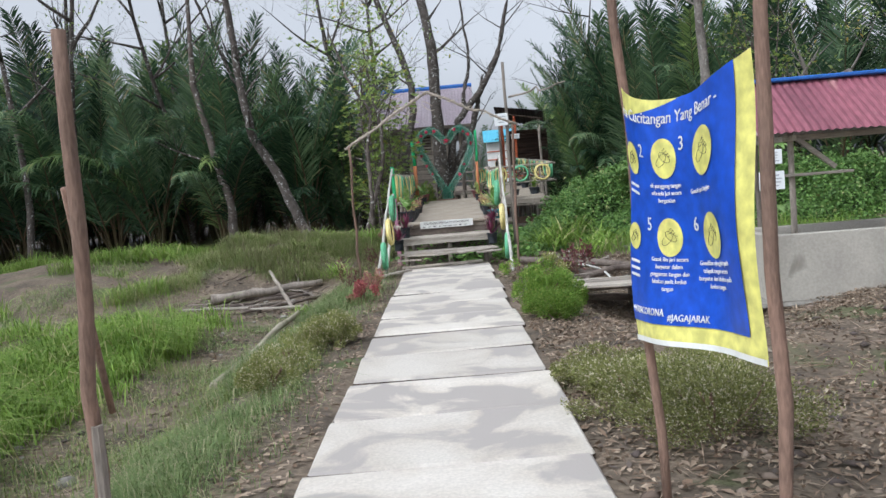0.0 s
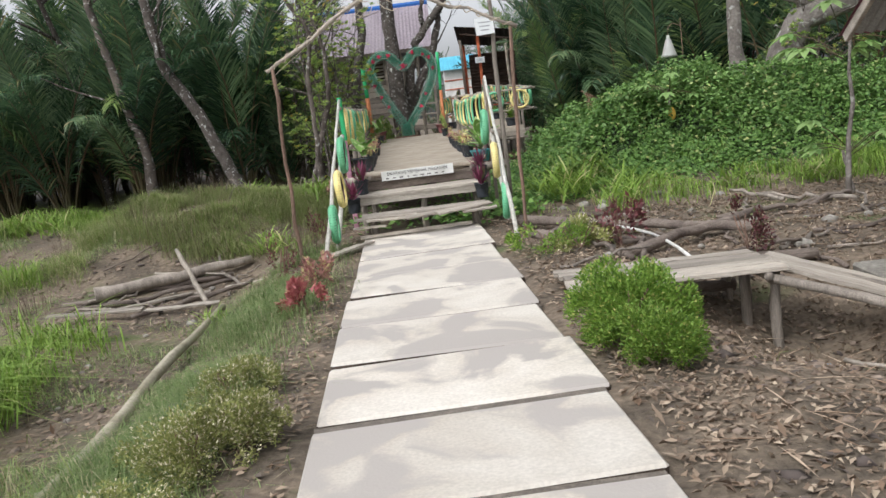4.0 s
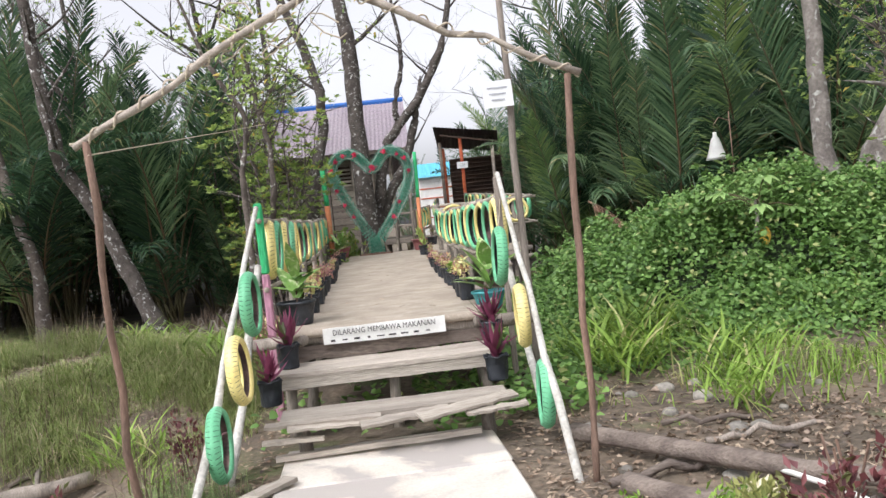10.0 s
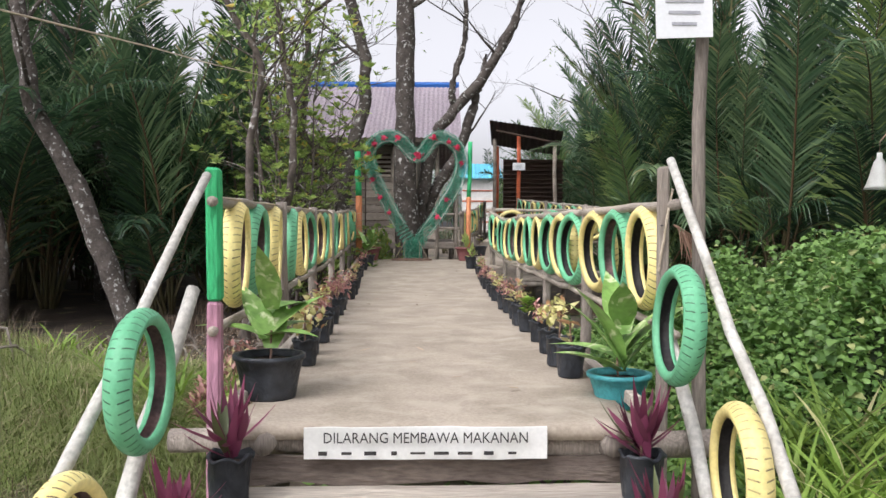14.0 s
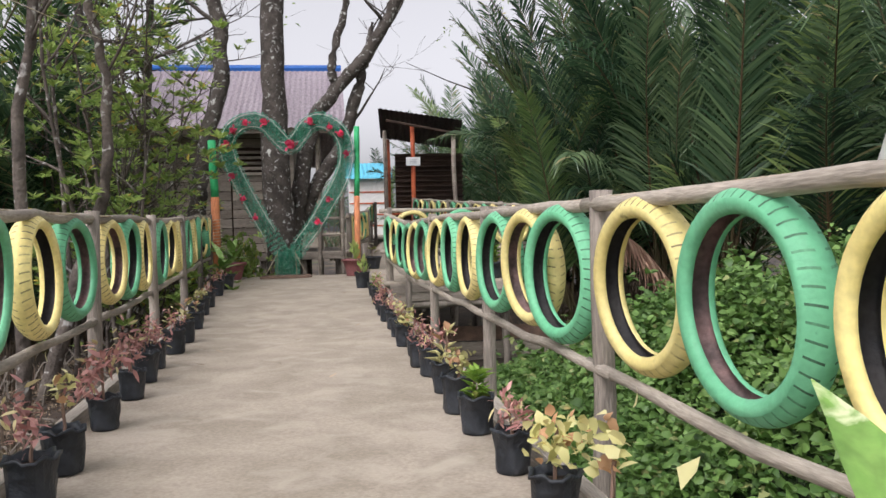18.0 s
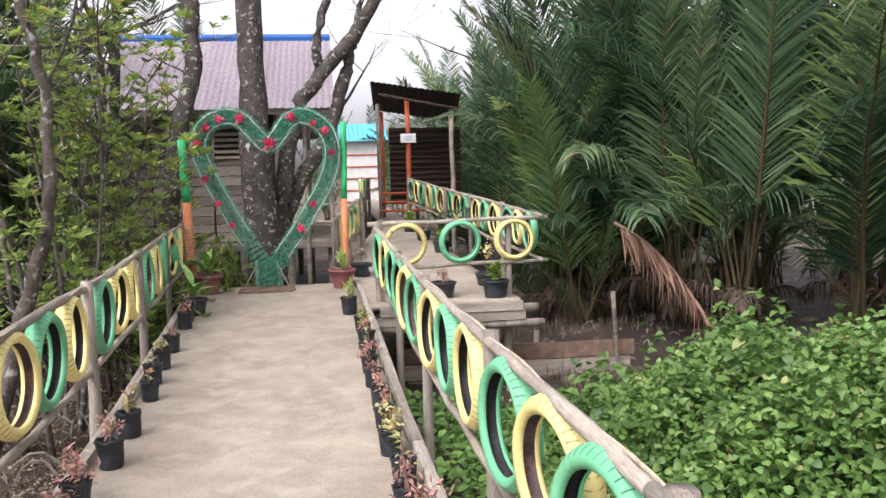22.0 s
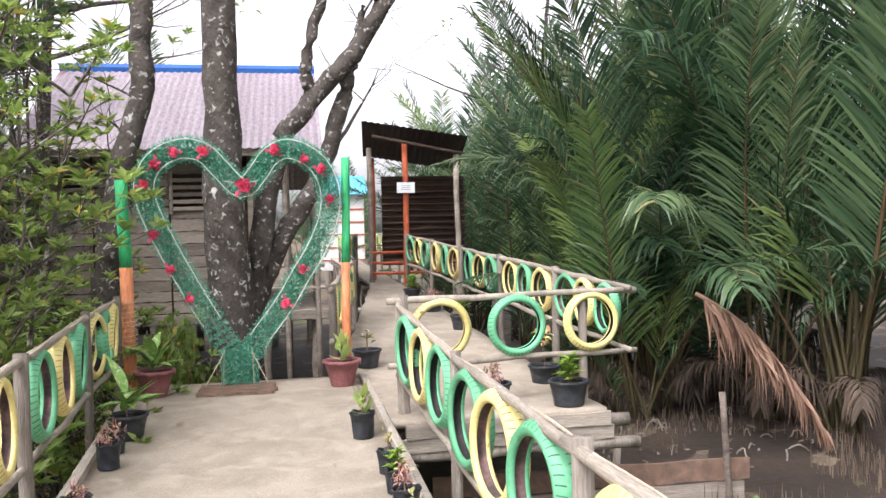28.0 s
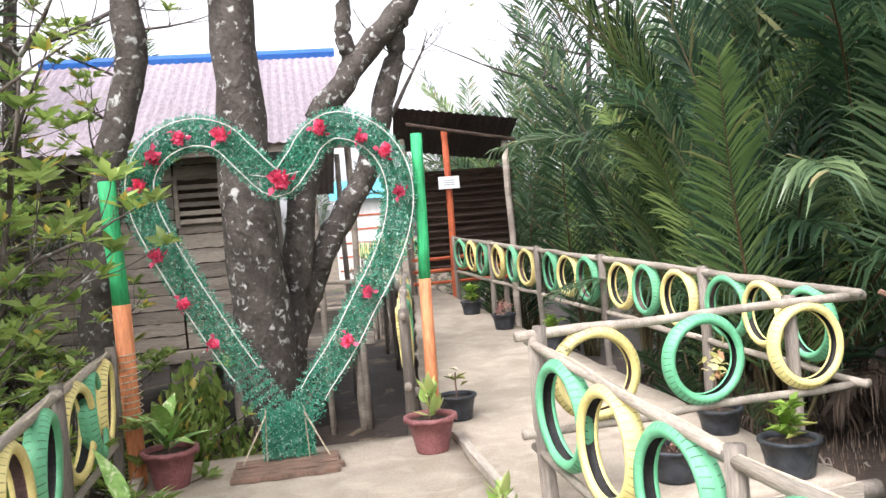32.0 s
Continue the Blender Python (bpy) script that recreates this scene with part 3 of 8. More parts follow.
def soft_noise(x, y, s, seed=0.0):
    """Smooth ripples over the ground, from crossed sines."""
    return (np.sin(x * s * 1.0 + 1.3 * np.sin(y * s * 0.7 + seed) + seed) + np.sin(y * s * 1.1 + 1.7 * np.sin(x * s * 0.6 - seed) + 2.1 * seed) + 0.5 * np.sin((x + y) * s * 2.3 + seed)) / 2.5


def ground_z(x, y):
    x, y = np.asarray(x, float), np.asarray(y, float)
    d = x - path_x(np.clip(y, -5, 16))
    left = smooth_step(1.0, 2.6, -d)
    right = smooth_step(0.9, 2.4, d)
    z = -0.05 - 0.38 * left * (1 - smooth_step(14.5, 17.5, y)) - 0.02 * right
    z = z + 0.46 * np.exp(-(((x + 3.3) / 2.2) ** 2 + ((y - 18.2) / 1.9) ** 2))
    z = z + 0.36 * np.exp(-(((x + 8.5) / 2.5) ** 2 + ((y - 19.5) / 1.6) ** 2))
    z = z - 0.55 * np.exp(-(((x - 2.75) / 0.85) ** 2 + ((y - 10.15) / 1.05) ** 2))
    z = z + 0.60 * smooth_step(1.5, 3.6, x) * smooth_step(15.4, 18.4, y) * (1 - smooth_step(22.0, 24.8, y))
    z = z - 0.15 * smooth_step(20.0, 26.0, y)
    z = z - 0.07 * np.exp(-((d / 0.62) ** 6)) * (y < 14.2)
    near = np.exp(-((d / 1.1) ** 2)) * (y < 16)
    z = z + 0.07 * soft_noise(x, y, 2.1, 3.7) * smooth_step(2.0, 3.4, -x) * (y < 21)
    return z + 0.05 * soft_noise(x, y, 1.4, 0.6) * (1 - 0.9 * near) + (0.025 * soft_noise(x, y, 4.3, 2.0) + 0.018 * soft_noise(x, y, 9.7, 4.0)) * (1 - 0.9 * near)


def gz(x, y):
    return float(ground_z(x, y))


# ---- ground ----
def spread(lo, hi, step, far):
    out = list(np.arange(lo, hi + step / 2, step))
    grow, a, b = step, lo, hi
    while b < far:
        grow *= 1.45
        a, b = a - grow, b + grow
        out = [a] + out + [b]
    return np.array(out)


xs, ys = spread(-12, 12, 0.2, 900), spread(-4, 36, 0.2, 900)
gx, gy = np.meshgrid(xs, ys)
gv = np.c_[gx.ravel(), gy.ravel(), ground_z(gx.ravel(), gy.ravel())]
nx = len(xs)
a = (np.arange(len(ys) - 1)[:, None] * nx + np.arange(nx - 1)[None]).ravel()
ground = part("ground", raw_mesh("ground", gv, np.concatenate([np.c_[a, a + 1, a + nx + 1], np.c_[a, a + nx + 1, a + nx]])), "mud", smooth=True)
tagged(ground, "brown muddy ground with dry leaf litter and patches of grass", "ground", kind="structure")


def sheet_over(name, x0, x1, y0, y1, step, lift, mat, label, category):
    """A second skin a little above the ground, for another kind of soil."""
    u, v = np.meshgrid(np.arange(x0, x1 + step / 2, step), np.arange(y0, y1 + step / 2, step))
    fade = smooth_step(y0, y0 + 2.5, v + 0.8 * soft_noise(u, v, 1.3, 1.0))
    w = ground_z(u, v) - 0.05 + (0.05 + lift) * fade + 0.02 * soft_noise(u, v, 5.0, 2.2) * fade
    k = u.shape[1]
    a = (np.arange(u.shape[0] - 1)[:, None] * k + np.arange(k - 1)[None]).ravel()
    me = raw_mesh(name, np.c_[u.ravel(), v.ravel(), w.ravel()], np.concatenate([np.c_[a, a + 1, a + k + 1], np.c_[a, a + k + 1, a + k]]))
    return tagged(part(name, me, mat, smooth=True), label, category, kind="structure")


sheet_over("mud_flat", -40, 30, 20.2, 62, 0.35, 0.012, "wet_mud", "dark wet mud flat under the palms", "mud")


# ---- slab path ----
pavement = tagged(new("pavement"), "footpath of worn pale concrete slabs laid across the way", "footpath", kind="structure")
rs = np.random.RandomState(3)
rng = random.Random(5)
for i in range(-7, 11):
    y0 = 4.78 + 0.926 * i
    if y0 > 14.1:
        continue
    ym, w = y0 + 0.463, 1.41 + 0.02 * math.sin(i * 2.1)
    bm = bmesh.new()
    box(bm, (0, 0, -0.04), (w, 0.926 - rng.uniform(0.040, 0.065), 0.08), bevel=0.014, jitter=0.010, rng=rng)
    me = bpy.data.meshes.new("slab")
    for f in bm.faces:
        f.material_index = 0 if f.normal.z > 0.5 else 1
    bm.to_mesh(me)
    bm.free()
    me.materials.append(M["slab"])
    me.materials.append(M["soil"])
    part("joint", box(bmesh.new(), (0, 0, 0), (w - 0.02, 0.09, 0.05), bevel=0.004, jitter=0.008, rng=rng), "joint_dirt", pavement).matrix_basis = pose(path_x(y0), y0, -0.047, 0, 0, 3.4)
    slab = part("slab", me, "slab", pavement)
    slab.matrix_basis = pose(path_x(ym) + rng.uniform(-0.015, 0.015), ym, rng.uniform(-0.006, 0.006), rng.uniform(-0.4, 0.4), rng.uniform(-0.3, 0.3), 3.4 + rng.uniform(-0.5, 0.5))


# ---- stairs of planks ----
stairs = thing("plank_stairs", (0.04, 14.95, 0), "three wide steps of weathered grey planks with broken edges", "stairs", turn=2.0)


def plank(bm, length, width, thick, ragged=0.012, n=10, rng=rng):
    """A board along x with uneven long edges and a slight warp."""
    rows = []
    for i in range(n + 1):
        x = length * (i / n - 0.5)
        e0, e1, up = rng.uniform(-ragged, ragged), rng.uniform(-ragged, ragged), rng.uniform(-0.3, 0.3) * ragged
        rows.append([bm.verts.new((x, y, z)) for y, z in ((-width / 2 + e0, up), (width / 2 + e1, up), (width / 2 + e1, up - thick), (-width / 2 + e0, up - thick))])
    for p, q in zip(rows, rows[1:]):
        for k in range(4):
            bm.faces.new((p[k], q[k], q[(k + 1) % 4], p[(k + 1) % 4]))
    bm.faces.new(rows[0])
    bm.faces.new(rows[-1][::-1])
    return bm


def board(name, parent, mat, c, length, width, thick, rx=0, ry=0, rz=0, ragged=0.012, label="", rng=rng):
    ob = part(name, plank(bmesh.new(), length, width, thick, ragged, rng=rng), mat, parent, label)
    ob.matrix_basis = pose(*c, rx, ry, rz)
    return ob


board("tread", stairs, "plank", (0.04, -0.145, 0.262), 1.54, 0.30, 0.035, 3, 0.3, 0.8, 0.006)
board("tread", stairs, "plank", (0.10, -0.42, 0.238), 0.60, 0.095, 0.020, 14, -1.5, 12, 0.010, "splintered front board")
board("tread", stairs, "plank", (0.52, -0.37, 0.250), 0.72, 0.11, 0.020, 12, -2.0, 22, 0.012, "splintered front board")
board("tread", stairs, "plank", (0.70, -0.39, 0.212), 0.42, 0.07, 0.018, 10, -1.0, 8, 0.010, "split board")
board("tread", stairs, "plank", (-0.44, -0.325, 0.250), 0.76, 0.075, 0.022, 8, 0.8, -2, 0.010, "split board")
board("tread", stairs, "plank", (-0.34, -0.37, 0.226), 0.66, 0.060, 0.018, 12, 1.5, 3, 0.009, "split board")
board("tread", stairs, "plank", (-0.64, -0.37, 0.160), 0.40, 0.06, 0.025, 0, 0.5, -3, 0.008)
board("sill", stairs, "plank", (-0.09, -0.31, 0.055), 1.36, 0.045, 0.035, 0, -1.0, 0.6, 0.006)
board("tread", stairs, "plank", (0.0, 0.52, 0.475), 1.62, 0.36, 0.035, 3, -0.3, -0.2, 0.005)
board("riser", stairs, "plank", (0.0, 0.345, 0.40), 1.60, 0.105, 0.03, 90, -0.3, -0.2, 0.005)
board("riser", stairs, "dark_log", (0.0, 0.70, 0.55), 1.66, 0.11, 0.03, 90, 0.2, 0, label="dark back board")
for x in (-0.72, 0.06, 0.74):
    bm = bmesh.new()
    tube(bm, bent((x, 0.46, -0.12), (x, 0.46, 0.42), 3, 0.02, rng), 0.045, 7, 0.08, rng)
    part("prop", bm, "grey_wood", stairs, smooth=True)
for x in (-0.60, 0.66):
    bm = bmesh.new()
    tube(bm, bent((x, -0.12, -0.12), (x, -0.12, 0.23), 3, 0.02, rng), 0.05, 7, 0.08, rng)
    part("prop", bm, "grey_wood", stairs, smooth=True)

# ---- boardwalk ----
boardwalk = tagged(new("boardwalk"), "raised boardwalk with a trodden pale cement surface on log bearers", "boardwalk", kind="structure")


def strip(left, right, height, y0, y1, thick, n, cols=8, seed=0.0):
    """A walked-on sheet between two edges, with ripples across it."""
    bm = bmesh.new()
    rows = []
    for i in range(n + 1):
        y = y0 + (y1 - y0) * i / n
        a, b, top, low = left(y), right(y), [], []
        for k in range(cols + 1):
            x = a + (b - a) * k / cols
            z = height(y) + 0.002 * float(soft_noise(x * 0.9, y, 2.2, seed + 0.4)) + 0.0012 * float(soft_noise(x, y, 7.0, seed + 1.7))
            ragged = 0.012 * math.sin(y * 7 + k) if k in (0, cols) else 0
            top.append(bm.verts.new((x + ragged, y, z)))
            low.append(bm.verts.new((x + ragged, y, z - thick)))
        rows.append((top, low))
    for (t0, l0), (t1, l1) in zip(rows, rows[1:]):
        for k in range(cols):
            bm.faces.new((t0[k], t0[k + 1], t1[k + 1], t1[k]))
            bm.faces.new((l0[k], l1[k], l1[k + 1], l0[k + 1]))
        bm.faces.new((t0[0], t1[0], l1[0], l0[0]))
        bm.faces.new((t0[-1], l0[-1], l1[-1], t1[-1]))
    for (t0, l0), flip in ((rows[0], 1), (rows[-1], -1)):
        for k in range(cols):
            bm.faces.new((t0[k], l0[k], l0[k + 1], t0[k + 1])[::flip])
    for e in bm.edges:
        e.smooth = e.calc_face_angle(0.0) < 0.7
    return bm


part("surface", strip(deck_left, deck_right, deck_z, DECK_FRONT, DECK_END, 0.055, 130, 12), "deck", boardwalk, smooth=True)


def log(parent, a, b, r, mat="grey_wood", name="bearer", wobble=0.02, sides=8, label="", rng=rng):
    pts = bent(a, b, 6, wobble, rng)
    bm = tube(bmesh.new(), pts, [r * rng.uniform(0.88, 1.1) for _ in pts], sides, 0.06, rng)
    return part(name, bm, mat, parent, label, smooth=True)


for y in np.arange(15.78, 27.6, 1.48):
    log(boardwalk, (deck_left(y) - 0.10, y, deck_z(y) - 0.11), (deck_right(y) + 0.10, y + 0.03, deck_z(y) - 0.115), 0.05)
    for x in (deck_left(y) + 0.12, deck_right(y) - 0.12):
        log(boardwalk, (x, y + 0.09, gz(x, y) - 0.1), (x, y + 0.09, deck_z(y) - 0.14), 0.05, name="pile")
for off in (0.12, 0.80, 1.48):
    log(boardwalk, (deck_left(15.7) + off, 15.68, 0.625), (deck_left(22.0) + off, 22.0, 0.625), 0.03, wobble=0.01)
    log(boardwalk, (deck_left(22.0) + off, 22.02, 0.615), (deck_left(27.4) + off, 27.4, deck_z(27.4) - 0.11), 0.03, wobble=0.01)
log(boardwalk, (-1.0, 15.72, 0.64), (1.22, 15.74, 0.63), 0.055, "grey_wood", "front_log")
for side, edge in ((-1, deck_left), (1, deck_right)):
    ya = 16.0
    while ya < 27.0:
        yb = min(ya + 2.9, 27.3)
        bm = bmesh.new()
        a, b = Vector((edge(ya) + side * 0.05, ya, deck_z(ya) + 0.02)), Vector((edge(yb) + side * 0.05, yb, deck_z(yb) + 0.02))
        box(bm, (a + b) / 2, (0.045, (b - a).length, 0.06), (b - a).to_track_quat("Y", "Z").to_matrix(), 0.006, 0.006, rng)
        part("edge_batten", bm, "plank", boardwalk)
        ya = yb + 0.03

for x in (-0.60, 0.77):
    log(boardwalk, (x, 15.60, 0.652), (x + 0.02, 17.2, 0.648), 0.043, wobble=0.006, name="stringer")
# notice board on the front edge
notice = thing("notice_board", (0.035, 15.60, 0.665), "narrow white wooden notice hand-lettered in black", "sign", turn=1.5)
part("panel", plank(bmesh.new(), 0.95, 0.125, 0.014, 0.003, rng=rng), "white", notice).matrix_basis = pose(0, 0, 0, 90, 0, 0)
lettering("text", "DILARANG MEMBAWA MAKANAN", 0.060, "ink", notice, pose(0, -0.017, 0.006, 90, 0, 0) @ Matrix.Diagonal((0.86, 1.0, 1.0, 1.0)), align="CENTER")
for i in range(9):
    bm = bmesh.new()
    box(bm, (-0.40 + 0.092 * i, -0.0165, -0.034), (rng.uniform(0.02, 0.06), 0.002, rng.uniform(0.008, 0.018)))
    part("text_bar", bm, "ink", notice)


# ---- tyres ----
def tyre_mesh(name, outer, width, wall):
    """A scooter tyre: rounded tread with grooves drawn in colour, side walls, hollow inside. It stands in the yz plane.
    """
    prof = []
    for k in range(9):
        f = k / 8 * 2 - 1
        prof.append((f * width / 2, outer - 0.020 * f * f - 0.006 * f ** 4))
    side = [(0.55, outer - wall * 0.45), (0.51, outer - wall * 0.78), (0.36, outer - wall), (0.25, outer - wall + 0.005), (0.42, outer - wall * 0.52), (0.36, outer - 0.024)]
    prof += [(width * u, q) for u, q in side] + [(0, outer - 0.016)] + [(-width * u, q) for u, q in side[::-1]]
    seg, n = 88, len(prof)
    bm = bmesh.new()
    rings = []
    for i in range(seg):
        ring = []
        for k, (x, r) in enumerate(prof):
            # narrow grooves that slant over both shoulders, darker in colour and not sunk
            slant = 0.35 * min(k, 8 - k) / 4 if k < 9 else 0.0
            a = 2 * math.pi * (i // 2 + (0.16 if i % 2 else 0.0) + slant) / (seg // 2)
            ring.append(bm.verts.new((x, r * math.cos(a), r * math.sin(a))))
        rings.append(ring)
    for i in range(seg):
        p, q = rings[i], rings[(i + 1) % seg]
        for k in range(n):
            f = bm.faces.new((p[k], q[k], q[(k + 1) % n], p[(k + 1) % n]))
            f.material_index = 1 if 12 <= k <= 17 else 2 if i % 2 == 0 and k in (0, 1, 2, 5, 6, 7) else 0
    bmesh.ops.recalc_face_normals(bm, faces=bm.faces)
    both = []
    for side in (0, 1):
        half = bm.copy()
        bmesh.ops.delete(half, geom=[f for f in half.faces if (f.material_index == 1) != (side == 1)], context="FACES")
        for f in half.faces:
            f.material_index = 1 if f.material_index == 2 else 0
        me = bpy.data.meshes.new(name if side == 0 else "inner_lining")
        half.to_mesh(me)
        half.free()
        me.shade_smooth()
        both.append(me)
    bm.free()
    return both


TYRES = {}
for colour in ("green", "yellow"):
    for inner in ("rubber", "pink_rubber"):
        shell, lining = tyre_mesh("tyre", 0.264, 0.088, 0.064)
        shell.materials.append(M[colour + "_tyre"])
        shell.materials.append(M[colour + "_groove"])
        lining.materials.append(M[inner])
        TYRES[colour, inner] = shell, lining


def tyre(parent, colour, at, turn=0.0, tip=0.0, size=1.0, inner=None, spin=0.0):
    """A painted tyre tied to a railing, in the railing's own space."""
    shell, lining = TYRES[colour, inner or rng.choice(("rubber", "pink_rubber"))]
    shade = "mint green" if colour == "green" else "yellow"
    ob = part("tyre", shell, "rubber", parent, f"old scooter tyre painted {shade}")
    ob.matrix_basis = pose(*at, spin, tip, turn) @ Matrix.Diagonal((size, size, size, 1))
    part("inner_lining", lining, "rubber", ob)
    return ob


# ---- railings ----
def railing(name, label, posts, top, hang, colours, per_bay=3, post_r=0.040, rail_r=0.029, bottom=0.56, size=1.0, first_up=0.0, skip_first=False, cord=False, inset=0.0, open_by=0.0, fill=0.88):
    """A pole railing through posts [(x, y, ground)], with a top rail, a bottom rail and tyres hung in each bay."""
    r = thing(name, (posts[0][0], posts[0][1], posts[0][2]), label, "railing")
    base = Vector(r.location)
    for i, (x, y, g) in enumerate(posts):
        if skip_first and i == 0:
            continue
        zt = top(y) + (first_up if i == 0 else 0)
        if i == len(posts) - 1:
            x -= inset
        bm = tube(bmesh.new(), bent(Vector((x, y, g)) - base, Vector((x + rng.uniform(-0.02, 0.02), y + rng.uniform(-0.02, 0.02), zt + 0.045)) - base, 5, 0.012, rng), post_r * rng.uniform(0.9, 1.1), 8, 0.05, rng)
        part("post", bm, "grey_wood", r, smooth=True)
    count = 0
    for (x0, y0, _), (x1, y1, _) in zip(posts, posts[1:]):
        a, b = Vector((x0, y0, top(y0))), Vector((x1, y1, top(y1)))
        way = (b - a).normalized()
        for dz, rad, nm in ((0.0, rail_r, "top_rail"), (-bottom, rail_r * 0.85, "bottom_rail")):
            o = Vector((0, 0, dz))
            pts = bent(a - way * 0.12 + o - base, b + way * 0.12 + o - base, 6, 0.012, rng)
            part(nm, tube(bmesh.new(), pts, [rad * rng.uniform(0.88, 1.12) for _ in pts], 8, 0.05, rng), "bamboo", r, smooth=True)
        if cord:
            across = way.cross(Vector((0, 0, 1))).normalized()
            pts = [a.lerp(b, q / 12) - base + Vector((0, 0, rail_r * 0.75)) + across * rail_r * (0.8 * math.sin(q * 0.9) * 0.6 + 0.4) for q in range(13)]
            part("cord", tube(bmesh.new(), pts, 0.006, 5), "twine", r, "pale cord along the rail")
        heading = math.degrees(math.atan2(-way.x, way.y))
        for k in range(per_bay):
            f = (k + 0.5 + rng.uniform(-0.05, 0.05)) / per_bay
            p = a.lerp(b, (1 - fill) / 2 + fill * f)
            s = size * rng.uniform(0.97, 1.03)
            q = p - base
            tyre(r, colours[count % len(colours)], (q.x + rng.uniform(-0.01, 0.01), q.y, q.z + 0.012 - 0.264 * s - hang), heading + open_by + rng.uniform(-6, 6), rng.uniform(-3, 3), s, spin=rng.uniform(0, 360))
            count += 1
    return r


def painted(letters):
    return [{"G": "green", "Y": "yellow"}[c] for c in letters if c != " "]


left_posts = [(rail_left(y), y, gz(rail_left(y), y) - 0.1) for y in (16.06, 18.0, 20.07, 22.03, 24.0, 25.76, 27.1)]
railing("left_railing", "weathered pole railing hung with green and yellow tyres", left_posts, lambda y: 1.615 + 0.005 * (y - 16) + 0.03 * float(smooth_step(21.5, 23.5, np.float64(y))) + 0.05 * float(smooth_step(24.0, 26.0, np.float64(y))), 0.0, painted("YGY GYG YGY GYY GYG YGY"), post_r=0.036, rail_r=0.025, skip_first=True, cord=True)
right_posts = [(rail_right(y) + (0.05 if y == 23.98 else 0.0), y, gz(rail_right(y), y) - 0.1) for y in (18.03, 19.86, 21.88, 23.98, 25.78)]
railing("right_railing", "weathered pole railing hung with green and yellow tyres", [(1.10, 16.04, -0.1)] + right_posts, lambda y: 1.61 + 0.11 * float(smooth_step(23.7, 25.75, np.float64(y))) - 0.03 * math.exp(-((y - 23.98) / 0.6) ** 2), 0.0, painted("YGY GYG YGY GYG GYG"), first_up=0.11, open_by=5.0, rail_r=0.025, post_r=0.036, skip_first=True, cord=True)
corner = thing("corner_post", (1.07, 16.03, -0.1), "square weathered post at the head of the steps, wound with cord", "post")
part("shaft", box(bmesh.new(), (0, 0, 0.94), (0.044, 0.048, 1.88), bevel=0.008, jitter=0.005, rng=rng), "grey_wood", corner)
for z0, z1 in ((1.42, 1.78), (1.0, 1.18)):
    part("cord", tube(bmesh.new(), bent((-0.028, -0.031, z0), (0.029, -0.032, z1), 5, 0.008, rng), 0.006, 5), "twine", corner)
for z in (1.72, 1.18, 1.62):
    part("nail", tube(bmesh.new(), [(rng.uniform(-0.02, 0.02), -0.030, z), (0.0, -0.015, z)], 0.004, 6), "ink", corner)
# cross rail at the platform
railing("cross_railing", "short pole railing with three upright tyres across the platform", [(0.95, 25.80, 0.2), (2.86, 25.97, -0.2)], lambda y: 1.77, 0.0, ("yellow", "green", "yellow"), per_bay=3, bottom=0.51, size=0.97, rail_r=0.027, inset=0.36, fill=1.0)

# front posts and slanting hand rails
for side, a, b, colours in ((-1, (-1.005, 13.40, -0.10), (-0.885, 15.85, 1.72), ("green", "yellow", "green")), (1, (1.10, 13.72, -0.1), (1.075, 15.95, 1.80), ("green", "yellow", "green"))):
    hand = thing("hand_rail", a, "slanting hand rail of a white-painted pole beside the steps", "hand rail")
    base = Vector(a)
    a, b = Vector(a), Vector(b)
    pts = bent(a - base, b - base, 9, 0.014, rng)
    part("upper_pole", tube(bmesh.new(), pts, [(0.0275 - 0.0011 * q) * rng.uniform(0.92, 1.08) for q in range(len(pts))], 9, 0.05, rng), "white_pole", hand, smooth=True)
    c, d = (Vector((-0.975, 14.36, -0.05)), Vector((-0.885, 15.65, 1.26))) if side < 0 else (a + Vector((0.03, 1.25, 0.0)), b + Vector((0.02, 0.10, -0.72)))
    pts = bent(c - base, d - base, 6, 0.02, rng)
    part("lower_pole", tube(bmesh.new(), pts, [0.030 * rng.uniform(0.9, 1.1) for _ in pts], 8, 0.05, rng), "white_pole", hand, smooth=True)
    spots = ((-0.835, 14.95, 1.03), (-0.865, 14.5, 0.65), (-0.935, 14.08, 0.29)) if side < 0 else ((0.97, 15.45, 1.15), (1.03, 14.97, 0.74), (1.07, 14.5, 0.28))
    for (xx, yy, zz), colour in zip(spots, colours):
        tyre(hand, colour, Vector((xx, yy, zz)) - base, (1 if side < 0 else -1) + rng.uniform(-3, 3), rng.uniform(-4, 4), 0.86, spin=rng.uniform(0, 360))
gate_post = thing("front_post", (-0.895, 16.0, 0.0), "square wooden post painted green above and pink below", "post")
box_bm = box(bmesh.new(), (0, 0, 1.47), (0.066, 0.070, 0.58), bevel=0.012, jitter=0.006, rng=rng)
part("upper_half", box_bm, "green_post", gate_post)
part("lower_half", box(bmesh.new(), (0, 0, 0.53), (0.069, 0.073, 1.30), bevel=0.012, jitter=0.006, rng=rng), "pink_post", gate_post, "pink-painted lower half")


